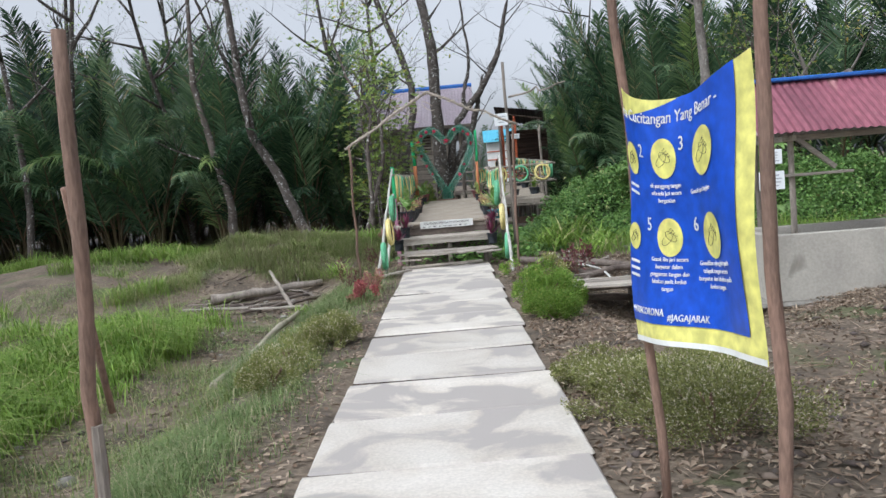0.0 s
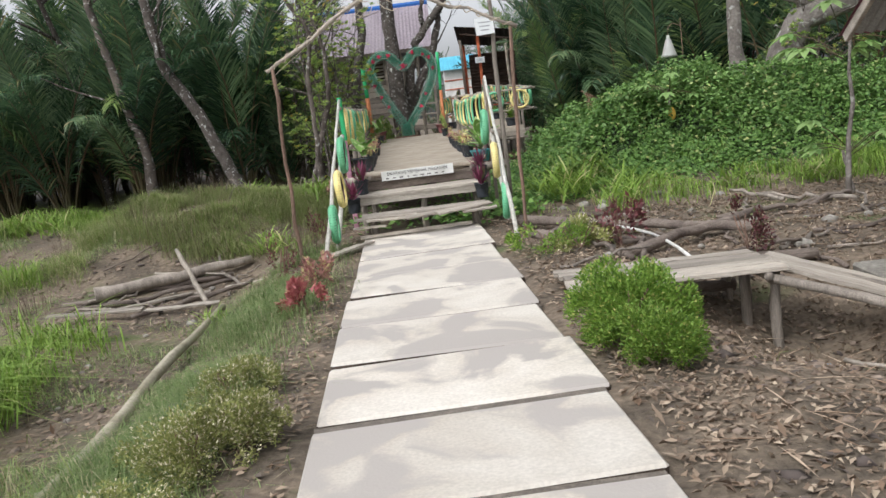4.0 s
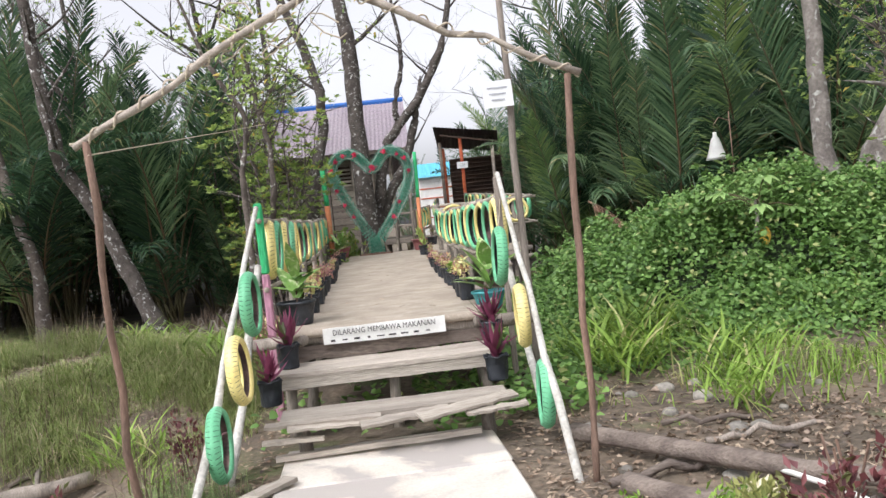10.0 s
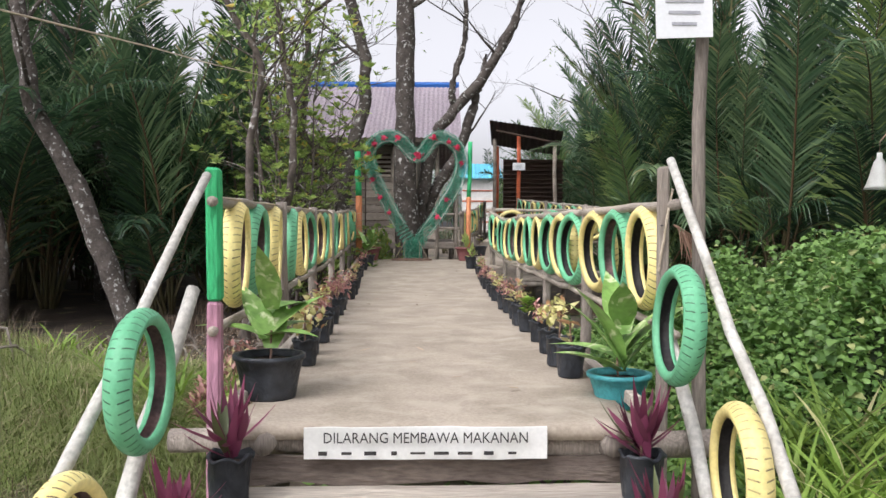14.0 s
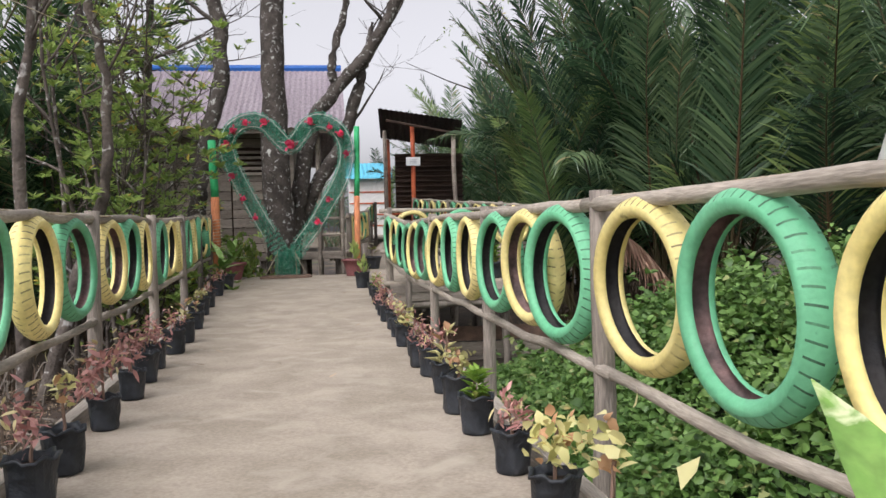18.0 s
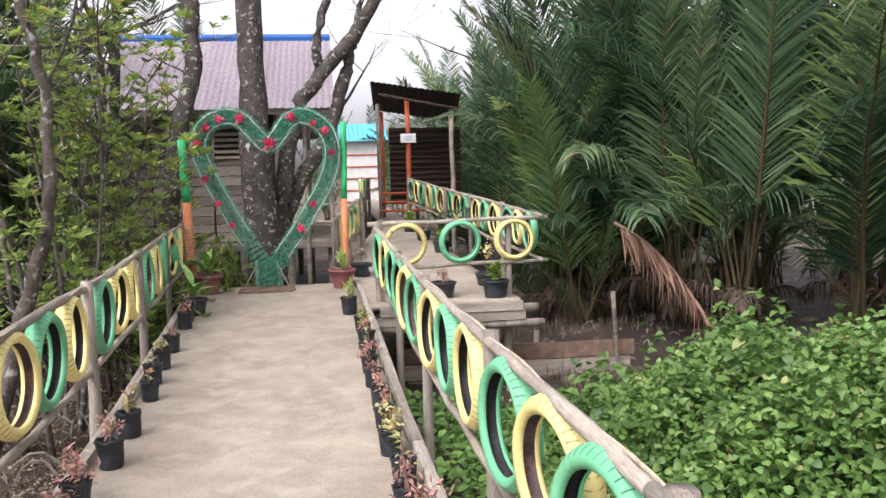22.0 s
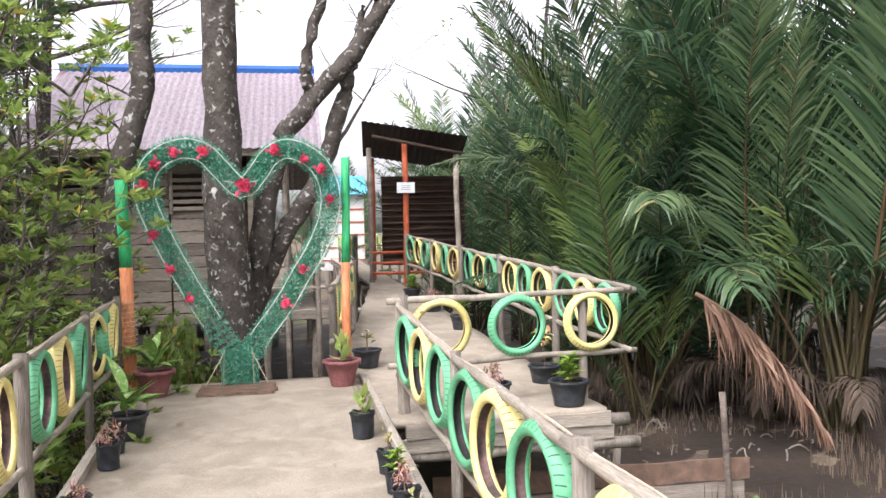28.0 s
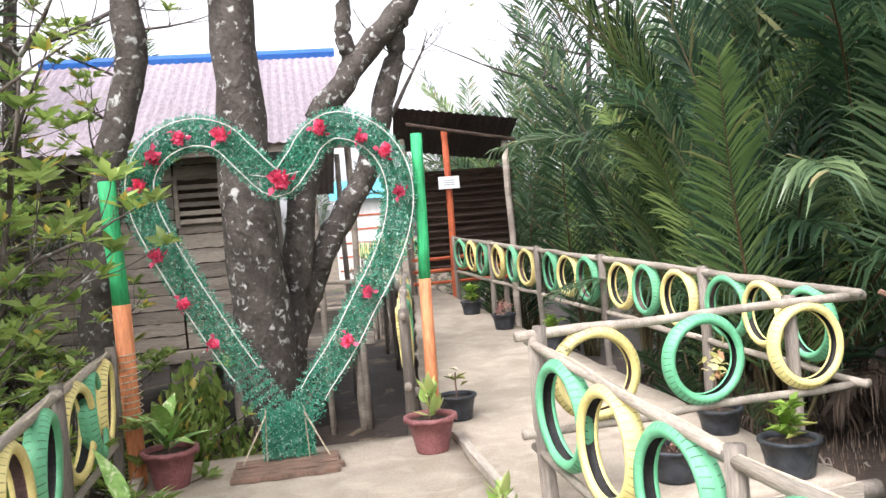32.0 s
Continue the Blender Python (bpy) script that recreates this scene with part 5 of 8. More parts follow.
def banner_sheet(f0, f1, g0, g1, off, nf=18, ng=18):
    bm = bmesh.new()
    grid = [[bm.verts.new(banner_point(f0 + (f1 - f0) * i / nf, g0 + ((g1(f0 + (f1 - f0) * i / nf) if callable(g1) else g1) - g0) * j / ng, off)) for j in range(ng + 1)] for i in range(nf + 1)]
    for i in range(nf):
        for j in range(ng):
            bm.faces.new((grid[i][j], grid[i + 1][j], grid[i + 1][j + 1], grid[i][j + 1]))
    return bm


part("border", banner_sheet(0, 1, 0, 1, 0.0), "yellow_vinyl", banner, "yellow printed border", smooth=True)
part("hem", banner_sheet(0, 1, 0, 0.022, 0.004, 18, 2), "white", banner, "white unprinted hem", smooth=True)
part("field", banner_sheet(0.0, 0.905, 0.085, lambda f: 0.90 + 0.10 * min(1.0, f / 0.45), 0.004), "blue_vinyl", banner, smooth=True)


def wrapped(ob, f0, g0, off):
    """Lays a flat mesh onto the curved banner, its origin at f0, g0."""
    me = ob.data
    for v in me.vertices:
        f = f0 + v.co.x / bl
        tall = (banner_point(f, 1) - banner_point(f, 0)).length
        v.co = banner_point(f, g0 + v.co.y / tall, off + v.co.z)
    ob.matrix_basis = Matrix.Identity(4)
    return ob


def banner_text(name, text, size, f, g):
    return wrapped(lettering(name, text, size, "white", banner, Matrix.Identity(4), align="CENTER"), f, g, 0.008)


banner_text("heading", "ra Cucitangan Yang Benar -", 0.058, 0.41, 0.905)
for num, f, g in (("2", 0.186, 0.765), ("3", 0.476, 0.79), ("5", 0.21, 0.467), ("6", 0.534, 0.466)):
    banner_text("numeral", num, 0.068, f, g)
for f, g, radius in ((0.075, 0.745, 0.06), (0.354, 0.764, 0.07), (0.66, 0.762, 0.078), (0.06, 0.43, 0.05), (0.3525, 0.443, 0.068), (0.68, 0.443, 0.076)):
    bm = bmesh.new()
    bmesh.ops.create_circle(bm, cap_ends=True, cap_tris=True, radius=radius, segments=28)
    disc = part("picture_disc", bm, "yellow_vinyl", banner, "round yellow picture")
    wrapped(disc, f, g, 0.008)
    # two overlapping ovals and a row of short strokes, drawn in thin ink lines
    drawing = []
    for tilt, ox, oy, wide in ((0.6, -0.14, -0.10, 0.23), (-0.45, 0.14, 0.05, 0.20)):
        drawing.append([(ox + 0.46 * math.cos(q * 0.449) * math.cos(tilt) - wide * math.sin(q * 0.449) * math.sin(tilt), oy + 0.46 * math.cos(q * 0.449) * math.sin(tilt) + wide * math.sin(q * 0.449) * math.cos(tilt)) for q in range(15)])
    for k in range(4):
        drawing.append([(0.02 + 0.13 * k, 0.36 - 0.11 * k), (0.16 + 0.13 * k, 0.50 - 0.12 * k), (0.22 + 0.13 * k, 0.44 - 0.13 * k)])
    for line in drawing:
        wrapped(part("drawn_line", tube(bmesh.new(), [(radius * u, radius * v, 0.0015) for u, v in line], 0.0008, 4), "ink", banner), f, g, 0.009)
for f, g, lines in ((0.35, 0.645, ("uk punggung tangan", "sela-sela jari secara", "bergantian")), (0.62, 0.612, ("Gosok jari bagian",)), (0.345, 0.345, ("Gosok ibu jari secara", "berputar dalam", "genggaman tangan dan", "lakukan pada kedua", "tangan")), (0.67, 0.33, ("Gosokkan ujung jari pada", "telapak tangan secara", "berputar dan lakukan pada", "kedua tangan"))):
    for q, words in enumerate(lines):
        banner_text("caption", words, 0.0225, f, g - 0.030 * q)
for f, g, words in ((0.07, 0.635, 2), (0.07, 0.33, 3)):
    for q in range(words):
        bm = box(bmesh.new(), (0, -0.026 * q, 0), (0.08, 0.010, 0.001))
        wrapped(part("text_bar", bm, "white", banner), f, g, 0.008)
banner_text("slogan", "WANCORONA", 0.038, 0.175, 0.120)
banner_text("hashtag", "#JAGAJARAK", 0.034, 0.475, 0.104)

# ---- left pole, gate arch, lamp, notices ----
pole = thing("leaning_pole", (-0.475, 3.2, -0.2), "thin reddish-brown pole standing beside the path", "pole")
pts = bent((0, 0, 0), (0.05, 0.0, 2.06), 8, 0.02, rng)
part("stem", tube(bmesh.new(), pts, [0.021 * rng.uniform(0.88, 1.1) for _ in pts], 8, 0.06, rng), "brown_wood", pole, smooth=True)
pts = bent((0.0, 0.03, 1.62), (-0.125, 0.42, 0.86), 4, 0.01, rng)
part("side_stick", tube(bmesh.new(), pts, 0.012, 7, 0.05, rng), "brown_wood", pole, smooth=True)
part("stub", tube(bmesh.new(), [(0.03, -0.01, 0.1), (0.035, -0.01, 0.93)], 0.018, 7), "grey_wood", pole)

arch = thing("gate_arch", (0, 13.5, -0.1), "rustic gate of bare poles with a cord-wound branch gable", "gate")
apex = Vector((-0.04, 0.28, 2.91))
for a, b, r in (((-1.29, 0.17, -0.1), (-1.25, -0.09, 2.14), 0.021), ((1.185, 0.22, -0.1), (1.268, 0.29, 2.30), 0.021)):
    pts = bent(a, b, 7, 0.025, rng)
    part("post", tube(bmesh.new(), pts, [r * rng.uniform(0.85, 1.1) for _ in pts], 8, 0.06, rng), "brown_wood", arch, smooth=True)
for a in ((-1.31, -0.10, 2.11), (1.34, 0.29, 2.30)):
    pts = bent(a, apex, 8, 0.03, rng)
    part("rafter", tube(bmesh.new(), pts, [0.021 * rng.uniform(0.8, 1.15) for _ in pts], 8, 0.06, rng), "bamboo", arch, smooth=True)
    A, d = Vector(a), (apex - Vector(a))
    side = d.cross(Vector((0, 1, 0))).normalized()
    part("cord", tube(bmesh.new(), [A + d * (q / 90) + 0.026 * (math.cos(q * 0.75) * side + math.sin(q * 0.75) * Vector((0, 1, 0))) for q in range(91)], 0.006, 4), "twine", arch, "pale cord wound round the rafter")
for q in range(5):
    s = Vector(apex) + Vector((rng.uniform(-0.5, 0.5), rng.uniform(-0.05, 0.05), rng.uniform(-0.35, -0.1)))
    pts = [s + Vector((0.10 * math.cos(k * 0.9), 0.05 * math.sin(k * 0.5), 0.08 * math.sin(k * 0.9 + q))) for k in range(7)]
    part("cord_loop", tube(bmesh.new(), pts, 0.005, 4), "twine", arch)
part("side_branch", tube(bmesh.new(), bent((1.24, 0.25, 2.72), (1.86, -2.1, 2.62), 8, 0.05, rng), [0.017 - 0.0012 * q for q in range(9)], 6, 0.06, rng), "bamboo", arch, smooth=True)
part("cord_line", tube(bmesh.new(), bent((-1.24, -0.1, 2.07), (-2.0, 10.5, 3.6), 6, 0.01, rng), 0.004, 4), "twine", arch)

lamp = thing("bell_lamp", (5.40, 22.35, 0), "white bell-shaped lamp shade hung from a slim bracket", "lamp")
bm = bmesh.new()
prof = [(0.175, 1.98), (0.150, 2.025), (0.118, 2.12), (0.090, 2.22), (0.064, 2.31), (0.034, 2.35), (0.030, 2.42), (0.0, 2.43)]
rings = [[bm.verts.new((r * math.cos(2 * math.pi * k / 18), r * math.sin(2 * math.pi * k / 18), z)) for k in range(18)] for r, z in prof[:-1]]
for p, q in zip(rings, rings[1:]):
    for k in range(18):
        bm.faces.new((p[k], p[(k + 1) % 18], q[(k + 1) % 18], q[k]))
bm.faces.new(rings[-1])
bmesh.ops.solidify(bm, geom=bm.faces[:], thickness=0.008)
part("shade", bm, "white", lamp, smooth=True)
part("stem", tube(bmesh.new(), bent((0.30, 0.2, gz(5.7, 22.5) - 0.1), (0.34, 0.2, 2.75), 4, 0.02, rng), 0.009, 7), "brown_wood", lamp)
part("bracket", tube(bmesh.new(), [(0.34, 0.2, 2.6), (0.12, 0.08, 2.66), (0, 0, 2.55), (0, 0, 2.42)], 0.007, 6), "brown_wood", lamp)

notice_pole = thing("notice_pole", (1.265, 16.12, -0.1), "tall grey pole with a white paper notice", "sign")
pts = bent((0, 0, 0), (0.0, 0.05, 3.6), 7, 0.02, rng)
part("pole", tube(bmesh.new(), pts, [0.034 - 0.001 * q for q in range(8)], 9, 0.05, rng), "grey_wood", notice_pole, smooth=True)
part("sheet", box(bmesh.new(), (-0.105, -0.05, 2.56), (0.25, 0.008, 0.22), Euler((0, radians(-2), 0)).to_matrix()), "paper", notice_pole)
for q in range(3):
    part("text_bar", box(bmesh.new(), (-0.105, -0.056, 2.61 - 0.05 * q), (0.17 - 0.03 * q, 0.003, 0.014)), "print_grey", notice_pole)


# ---- nipa palms ----
def frond_mesh(name, length, lean, arch, pairs, seed, leaf_len=0.95, droop=0.35, mat="palm", bare=0.2, plain=False):
    """One feather leaf: a rib that rises from the ground and arches over along +x, with leaflets on both sides."""
    rs = np.random.RandomState(seed)
    n = 26
    pts, p, a = [np.zeros(3)], np.zeros(3), lean
    for i in range(n):
        f = i / n
        a = lean + arch * f ** 1.7
        p = p + length / n * np.array([math.sin(a), 0.02 * math.sin(5 * f + seed), math.cos(a)])
        pts.append(p)
    pts = np.array(pts)
    bm = tube(bmesh.new(), pts[::2], [0.034 * (1 - 0.9 * k / (len(pts[::2]) - 1)) for k in range(len(pts[::2]))], 5)
    me = bpy.data.meshes.new(name)
    bmesh.ops.triangulate(bm, faces=bm.faces[:])
    bm.to_mesh(me)
    bm.free()
    rv = np.array([v.co for v in me.vertices])
    rt = np.array([p.vertices[:] for p in me.polygons])
    bpy.data.meshes.remove(me)
    P, D, N, L, W = [], [], [], [], []
    verts, tris = [rv], [rt]
    at = len(rv)
    for k in range(pairs):
        f = bare + (0.99 - bare) * (k + rs.uniform(-0.2, 0.2)) / pairs
        q = f * n
        i = min(int(q), n - 1)
        base = pts[i] + (pts[i + 1] - pts[i]) * (q - i)
        along = unit(pts[i + 1] - pts[i])
        up = unit(np.cross(along, [0, 1, 0]))
        if up[2] < 0 and i < n / 2:
            up = -up
        for side in (-1, 1):
            if rs.rand() < 0.03:
                continue
            l = leaf_len * (0.55 + 0.45 * math.sin(math.pi * min(1, 0.25 + f * 0.9))) * (1.0 if f < 0.82 else 1.0 - 2.6 * (f - 0.82)) * rs.uniform(0.85, 1.1)
            w = 0.046 * rs.uniform(0.7, 1.15)
            d = unit(along * rs.uniform(0.70, 1.0) * (0.8 + 0.5 * f) + np.array([0, side, 0]) * rs.uniform(0.70, 1.0) + up * rs.uniform(0.05, 0.40))
            fall = np.array([0, 0, -1.0]) * droop * rs.uniform(0.3, 1.8) * l
            s = unit(np.cross(d, up) + rs.normal(0, 0.25, 3)) * w / 2
            one, two, tip = base + d * l * 0.34 + fall * 0.06, base + d * l * 0.68 + fall * 0.36, base + d * l * 0.97 + fall
            if plain:
                verts.append(np.array([base - s * 0.35, base + s * 0.35, (one + two) / 2 - s, (one + two) / 2 + s, tip]))
                tris.append(np.array([[0, 1, 3], [0, 3, 2], [2, 3, 4]]) + at)
                at += 5
                continue
            verts.append(np.array([base - s * 0.35, base + s * 0.35, one - s, one + s, two - s * 0.75, two + s * 0.75, tip]))
            tris.append(np.array([[0, 1, 3], [0, 3, 2], [2, 3, 5], [2, 5, 4], [4, 5, 6]]) + at)
            at += 7
    me = raw_mesh(name, np.concatenate(verts), np.concatenate(tris))
    me.materials.append(M[mat])
    me.materials.append(M["palm_rib"])
    idx = np.zeros(len(me.polygons), np.int32)
    idx[: len(rt)] = 1
    me.polygons.foreach_set("material_index", idx)
    return me


FRONDS = [frond_mesh("frond", 7.0, 0.03, 0.40, 92, 1, 1.35, 0.18, bare=0.33), frond_mesh("frond", 6.6, 0.09, 0.65, 90, 2, 1.35, 0.24, bare=0.31), frond_mesh("frond", 6.0, 0.16, 0.95, 84, 3, 1.3, 0.30, bare=0.28), frond_mesh("frond", 5.2, 0.26, 1.3, 74, 4, 1.2, 0.40, bare=0.2), frond_mesh("frond", 4.2, 0.40, 1.6, 62, 5, 1.05, 0.45), frond_mesh("frond", 3.0, 0.30, 1.1, 50, 6, 0.95, 0.2),
          frond_mesh("frond", 6.8, 0.06, 0.85, 88, 7, 1.4, 0.5, bare=0.31), frond_mesh("frond", 6.2, 0.14, 0.55, 84, 8, 1.2, 0.12, bare=0.31),
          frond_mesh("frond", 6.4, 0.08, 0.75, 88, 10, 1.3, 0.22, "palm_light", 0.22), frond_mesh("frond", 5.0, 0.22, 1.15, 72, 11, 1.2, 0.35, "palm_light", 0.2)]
FAR_FRONDS = [frond_mesh("frond", 7.0, 0.03, 0.40, 80, 1, 1.35, 0.18, bare=0.33, plain=True), frond_mesh("frond", 6.6, 0.09, 0.65, 78, 2, 1.35, 0.24, bare=0.31, plain=True), frond_mesh("frond", 6.0, 0.16, 0.95, 74, 3, 1.3, 0.30, bare=0.28, plain=True), frond_mesh("frond", 5.2, 0.26, 1.3, 66, 4, 1.2, 0.40, bare=0.2, plain=True), frond_mesh("frond", 4.2, 0.40, 1.6, 54, 5, 1.05, 0.45, plain=True), frond_mesh("frond", 3.0, 0.30, 1.1, 44, 6, 0.95, 0.2, plain=True)]
ARCHING = [frond_mesh("frond", 6.4, 0.14, 1.75, 88, 41, 1.25, 0.45, bare=0.36), frond_mesh("frond", 5.6, 0.30, 1.75, 78, 42, 1.2, 0.55, bare=0.32), frond_mesh("frond", 6.0, 0.22, 2.1, 84, 43, 1.15, 0.5, "palm_light", 0.36)]
SKIRTS = [frond_mesh("dry_frond", 2.9, 0.25, 2.6, 46, 31, 0.85, 0.8, "palm_skirt", 0.3), frond_mesh("dry_frond", 2.3, 0.45, 2.5, 40, 32, 0.75, 0.9, "palm_skirt", 0.25)]
prng = random.Random(21)


def palm(x, y, size=1.0, count=11, label="dense dark green nipa palm rising from the mud", low=True, bright=0.06, skirt=0, upright=False, arching=0):
    z = gz(x, y) - 0.05
    ob = thing("nipa_palm", (x, y, z), label, "palm", "nipa palms", prng.uniform(0, 360))
    for k in range(count):
        kind = max(0, min(5 if low else 3, int((6 if low else 4) * k / count + prng.uniform(-0.3, 0.5))))
        if kind < 3 and prng.random() < 0.35:
            kind = prng.choice((6, 7))
        if upright and prng.random() < 0.45:
            kind = prng.choice((0, 0, 1, 7))
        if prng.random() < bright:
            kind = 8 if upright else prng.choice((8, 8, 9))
        f = part("frond", FAR_FRONDS[kind] if kind < 6 and (y > 33 or size < 0.6) else FRONDS[kind], "palm", ob)
        s = size * prng.uniform(0.80, 1.15)
        f.matrix_basis = pose(prng.uniform(-0.15, 0.15), prng.uniform(-0.15, 0.15), 0, prng.uniform(-9, 9), prng.uniform(-6, 8), 137.5 * k + prng.uniform(-30, 30)) @ Matrix.Scale(s, 4)
    for k in range(arching):
        f = part("frond", ARCHING[2] if prng.random() < 0.14 else ARCHING[k % 2], "palm", ob)
        f.matrix_basis = pose(prng.uniform(-0.15, 0.15), prng.uniform(-0.15, 0.15), 0, prng.uniform(-8, 8), 0, 360 * k / arching + prng.uniform(-25, 25)) @ Matrix.Scale(size * prng.uniform(0.8, 1.1), 4)
    for k in range(skirt):
        f = part("dry_frond", SKIRTS[k % 2], "palm_skirt", ob, "dead brown frond hanging at the foot")
        f.matrix_basis = pose(prng.uniform(-0.2, 0.2), prng.uniform(-0.2, 0.2), 0, 0, 0, prng.uniform(0, 360)) @ Matrix.Scale(size * prng.uniform(0.45, 0.75), 4)
    return ob


# left wood edge, woods behind the house, right bank
for row, (y, size, gap, x0, x1) in enumerate(((26.2, 0.92, 1.75, -23, -5.6), (28.4, 1.02, 1.9, -25, -5.0), (31.0, 1.10, 2.0, -27, -7.2), (34.0, 1.15, 2.2, -28, -7.4), (37.5, 1.2, 2.4, -30, -7.6), (41.0, 1.2, 2.4, -30, -2.4))):
    x = x0
    while x < x1:
        palm(x + prng.uniform(-0.5, 0.5), y + prng.uniform(-0.7, 0.7), size * prng.uniform(0.85, 1.12), (11 if row < 3 else 7) if row else 7, low=False, arching=(7, 4, 0, 0, 0, 0)[row])
        x += gap
# low rows added to shut out horizon light under the tall palms
for yy, size in ((36.0, 0.7), (39.5, 0.8), (43.0, 0.85)):
    for k in range(26):
        palm(-26 + 0.84 * k + prng.uniform(-0.4, 0.4), yy + prng.uniform(-0.8, 0.8), size, 6, "low nipa palm added to block light behind the tall ones")
for x, y, s in ((-5.0, 27.6, 0.9), (-4.5, 29.6, 0.95), (-4.7, 31.6, 1.0), (-3.9, 28.0, 0.45), (-4.2, 30.6, 0.5)):
    palm(x, y, s, 10)
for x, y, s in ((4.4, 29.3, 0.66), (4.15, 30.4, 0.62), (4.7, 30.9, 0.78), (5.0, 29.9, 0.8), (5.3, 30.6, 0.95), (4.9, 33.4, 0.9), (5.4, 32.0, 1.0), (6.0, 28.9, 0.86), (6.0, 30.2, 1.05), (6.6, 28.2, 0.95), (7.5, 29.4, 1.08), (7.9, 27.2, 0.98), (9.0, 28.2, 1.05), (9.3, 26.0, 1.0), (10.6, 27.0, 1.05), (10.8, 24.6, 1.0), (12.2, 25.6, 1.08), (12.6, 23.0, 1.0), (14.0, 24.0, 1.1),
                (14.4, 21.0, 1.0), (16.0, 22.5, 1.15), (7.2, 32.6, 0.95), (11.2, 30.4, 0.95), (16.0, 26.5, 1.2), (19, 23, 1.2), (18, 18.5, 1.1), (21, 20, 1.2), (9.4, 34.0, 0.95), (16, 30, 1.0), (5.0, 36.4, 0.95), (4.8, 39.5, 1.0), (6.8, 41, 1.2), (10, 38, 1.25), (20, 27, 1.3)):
    # larger share of light-green fronds near the walkway also stands in for brighter light
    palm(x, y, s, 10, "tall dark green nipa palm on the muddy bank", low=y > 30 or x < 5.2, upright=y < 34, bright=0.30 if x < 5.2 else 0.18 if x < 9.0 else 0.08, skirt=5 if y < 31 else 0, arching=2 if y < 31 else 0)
for x, y, s in ((3.7, 39.4, 0.64), (4.3, 38.4, 0.74), (4.2, 42, 0.95), (4.6, 45, 1.0), (-2.9, 44.5, 0.85), (5.6, 47, 1.1), (0.4, 62, 0.9), (3.6, 63, 0.9), (-4, 60, 1.0), (7, 60, 1.1)):
    palm(x, y, s, 9)

# low palms added behind the right bank to close its bright gaps
for x, y, s in ((5.6, 34.6, 0.5), (6.6, 33.6, 0.45), (7.8, 33.2, 0.5), (8.6, 32.4, 0.5), (9.8, 32.6, 0.5), (10.6, 31.4, 0.5), (11.8, 30.8, 0.5), (12.6, 29.8, 0.5)):
    palm(x, y, s, 8, "low nipa palm added to block light behind the tall ones")

# another added belt that keeps the wood floor dark by blocking light
for k in range(22):
    palm(-24 + 0.85 * k + prng.uniform(-0.4, 0.4), 32.5 + prng.uniform(-0.8, 0.8), 0.75, 8, "low nipa palm added to block light behind the tall ones")


def dead_frond(a, b, sag, hang, seed):
    """A withered leaf that leans from a to b, its leaflets hanging from the rib."""
    rs = np.random.RandomState(seed)
    a, b = Vector(a), Vector(b)
    ob = thing("dead_frond", tuple(a), "withered reddish-brown palm frond hanging to the mud", "palm frond")
    pts = [(b - a) * (k / 12) + Vector((0, 0, sag * math.sin(math.pi * k / 12))) for k in range(13)]
    part("rib", tube(bmesh.new(), pts, [0.026 * (1 - 0.85 * k / 12) for k in range(13)], 6), "dead_palm", ob)
    across = np.array((b - a).cross(Vector((0, 0, 1))).normalized())
    along = np.array((b - a).normalized())
    for side in (-1, 1):
        n = 68
        f = np.linspace(0.06, 0.99, n)
        P = np.array([pts[0].lerp(pts[12], u) + Vector((0, 0, sag * math.sin(math.pi * u))) for u in f])
        D = along * rs.uniform(0.5, 1.0, (n, 1)) + across * side * rs.uniform(0.2, 0.75, (n, 1)) + np.array([0, 0, -1.0]) * rs.uniform(0.2, 0.9, (n, 1))
        L = hang * (0.6 + 0.5 * np.sin(np.pi * np.minimum(1, 0.25 + 0.8 * f))) * rs.uniform(0.75, 1.2, n)
        part("blade", joined("blade", [strap_arrays(P, D, rs.normal(0, 0.4, (n, 3)) + [0, 0, 1], L, rs.uniform(0.022, 0.04, n), 0.7, 5)]), "dead_palm", ob)["kind"] = "stuff"


dead_frond((4.45, 27.75, 1.55), (5.80, 27.45, 0.02), 0.24, 0.62, 9)


# ---- trees ----
def limb(bm, start, way, length, r0, r1, rng, depth, twigs, spread_by=0.75, n=7, tips=None, wander=0.14):
    """A tapering limb that wanders, with side limbs."""
    p, d = Vector(start), Vector(way).normalized()
    pts, radii = [p.copy()], [r0]
    for i in range(n):
        d = (d + Vector((rng.uniform(-1, 1), rng.uniform(-1, 1), rng.uniform(-0.6, 1))) * wander).normalized()
        p = p + d * length / n
        pts.append(p.copy())
        radii.append(r0 + (r1 - r0) * (i + 1) / n)
    tube(bm, pts, radii, 7 if r0 > 0.04 else 5 if r0 > 0.015 else 3, 0.06, rng)
    if tips is not None:
        tips.append((pts[-1], d))
    if depth > 0:
        for k in range(twigs):
            i = rng.randint(max(1, n // 3), n)
            side = Vector((rng.uniform(-1, 1), rng.uniform(-1, 1), rng.uniform(-0.2, 0.9))).normalized()
            limb(bm, pts[i], d * (1 - spread_by) + side * spread_by, length * rng.uniform(0.35, 0.6), radii[i] * 0.6, radii[i] * 0.12 + 0.002, rng, depth - 1, twigs, spread_by, 5, tips, wander * 1.3)
    return pts


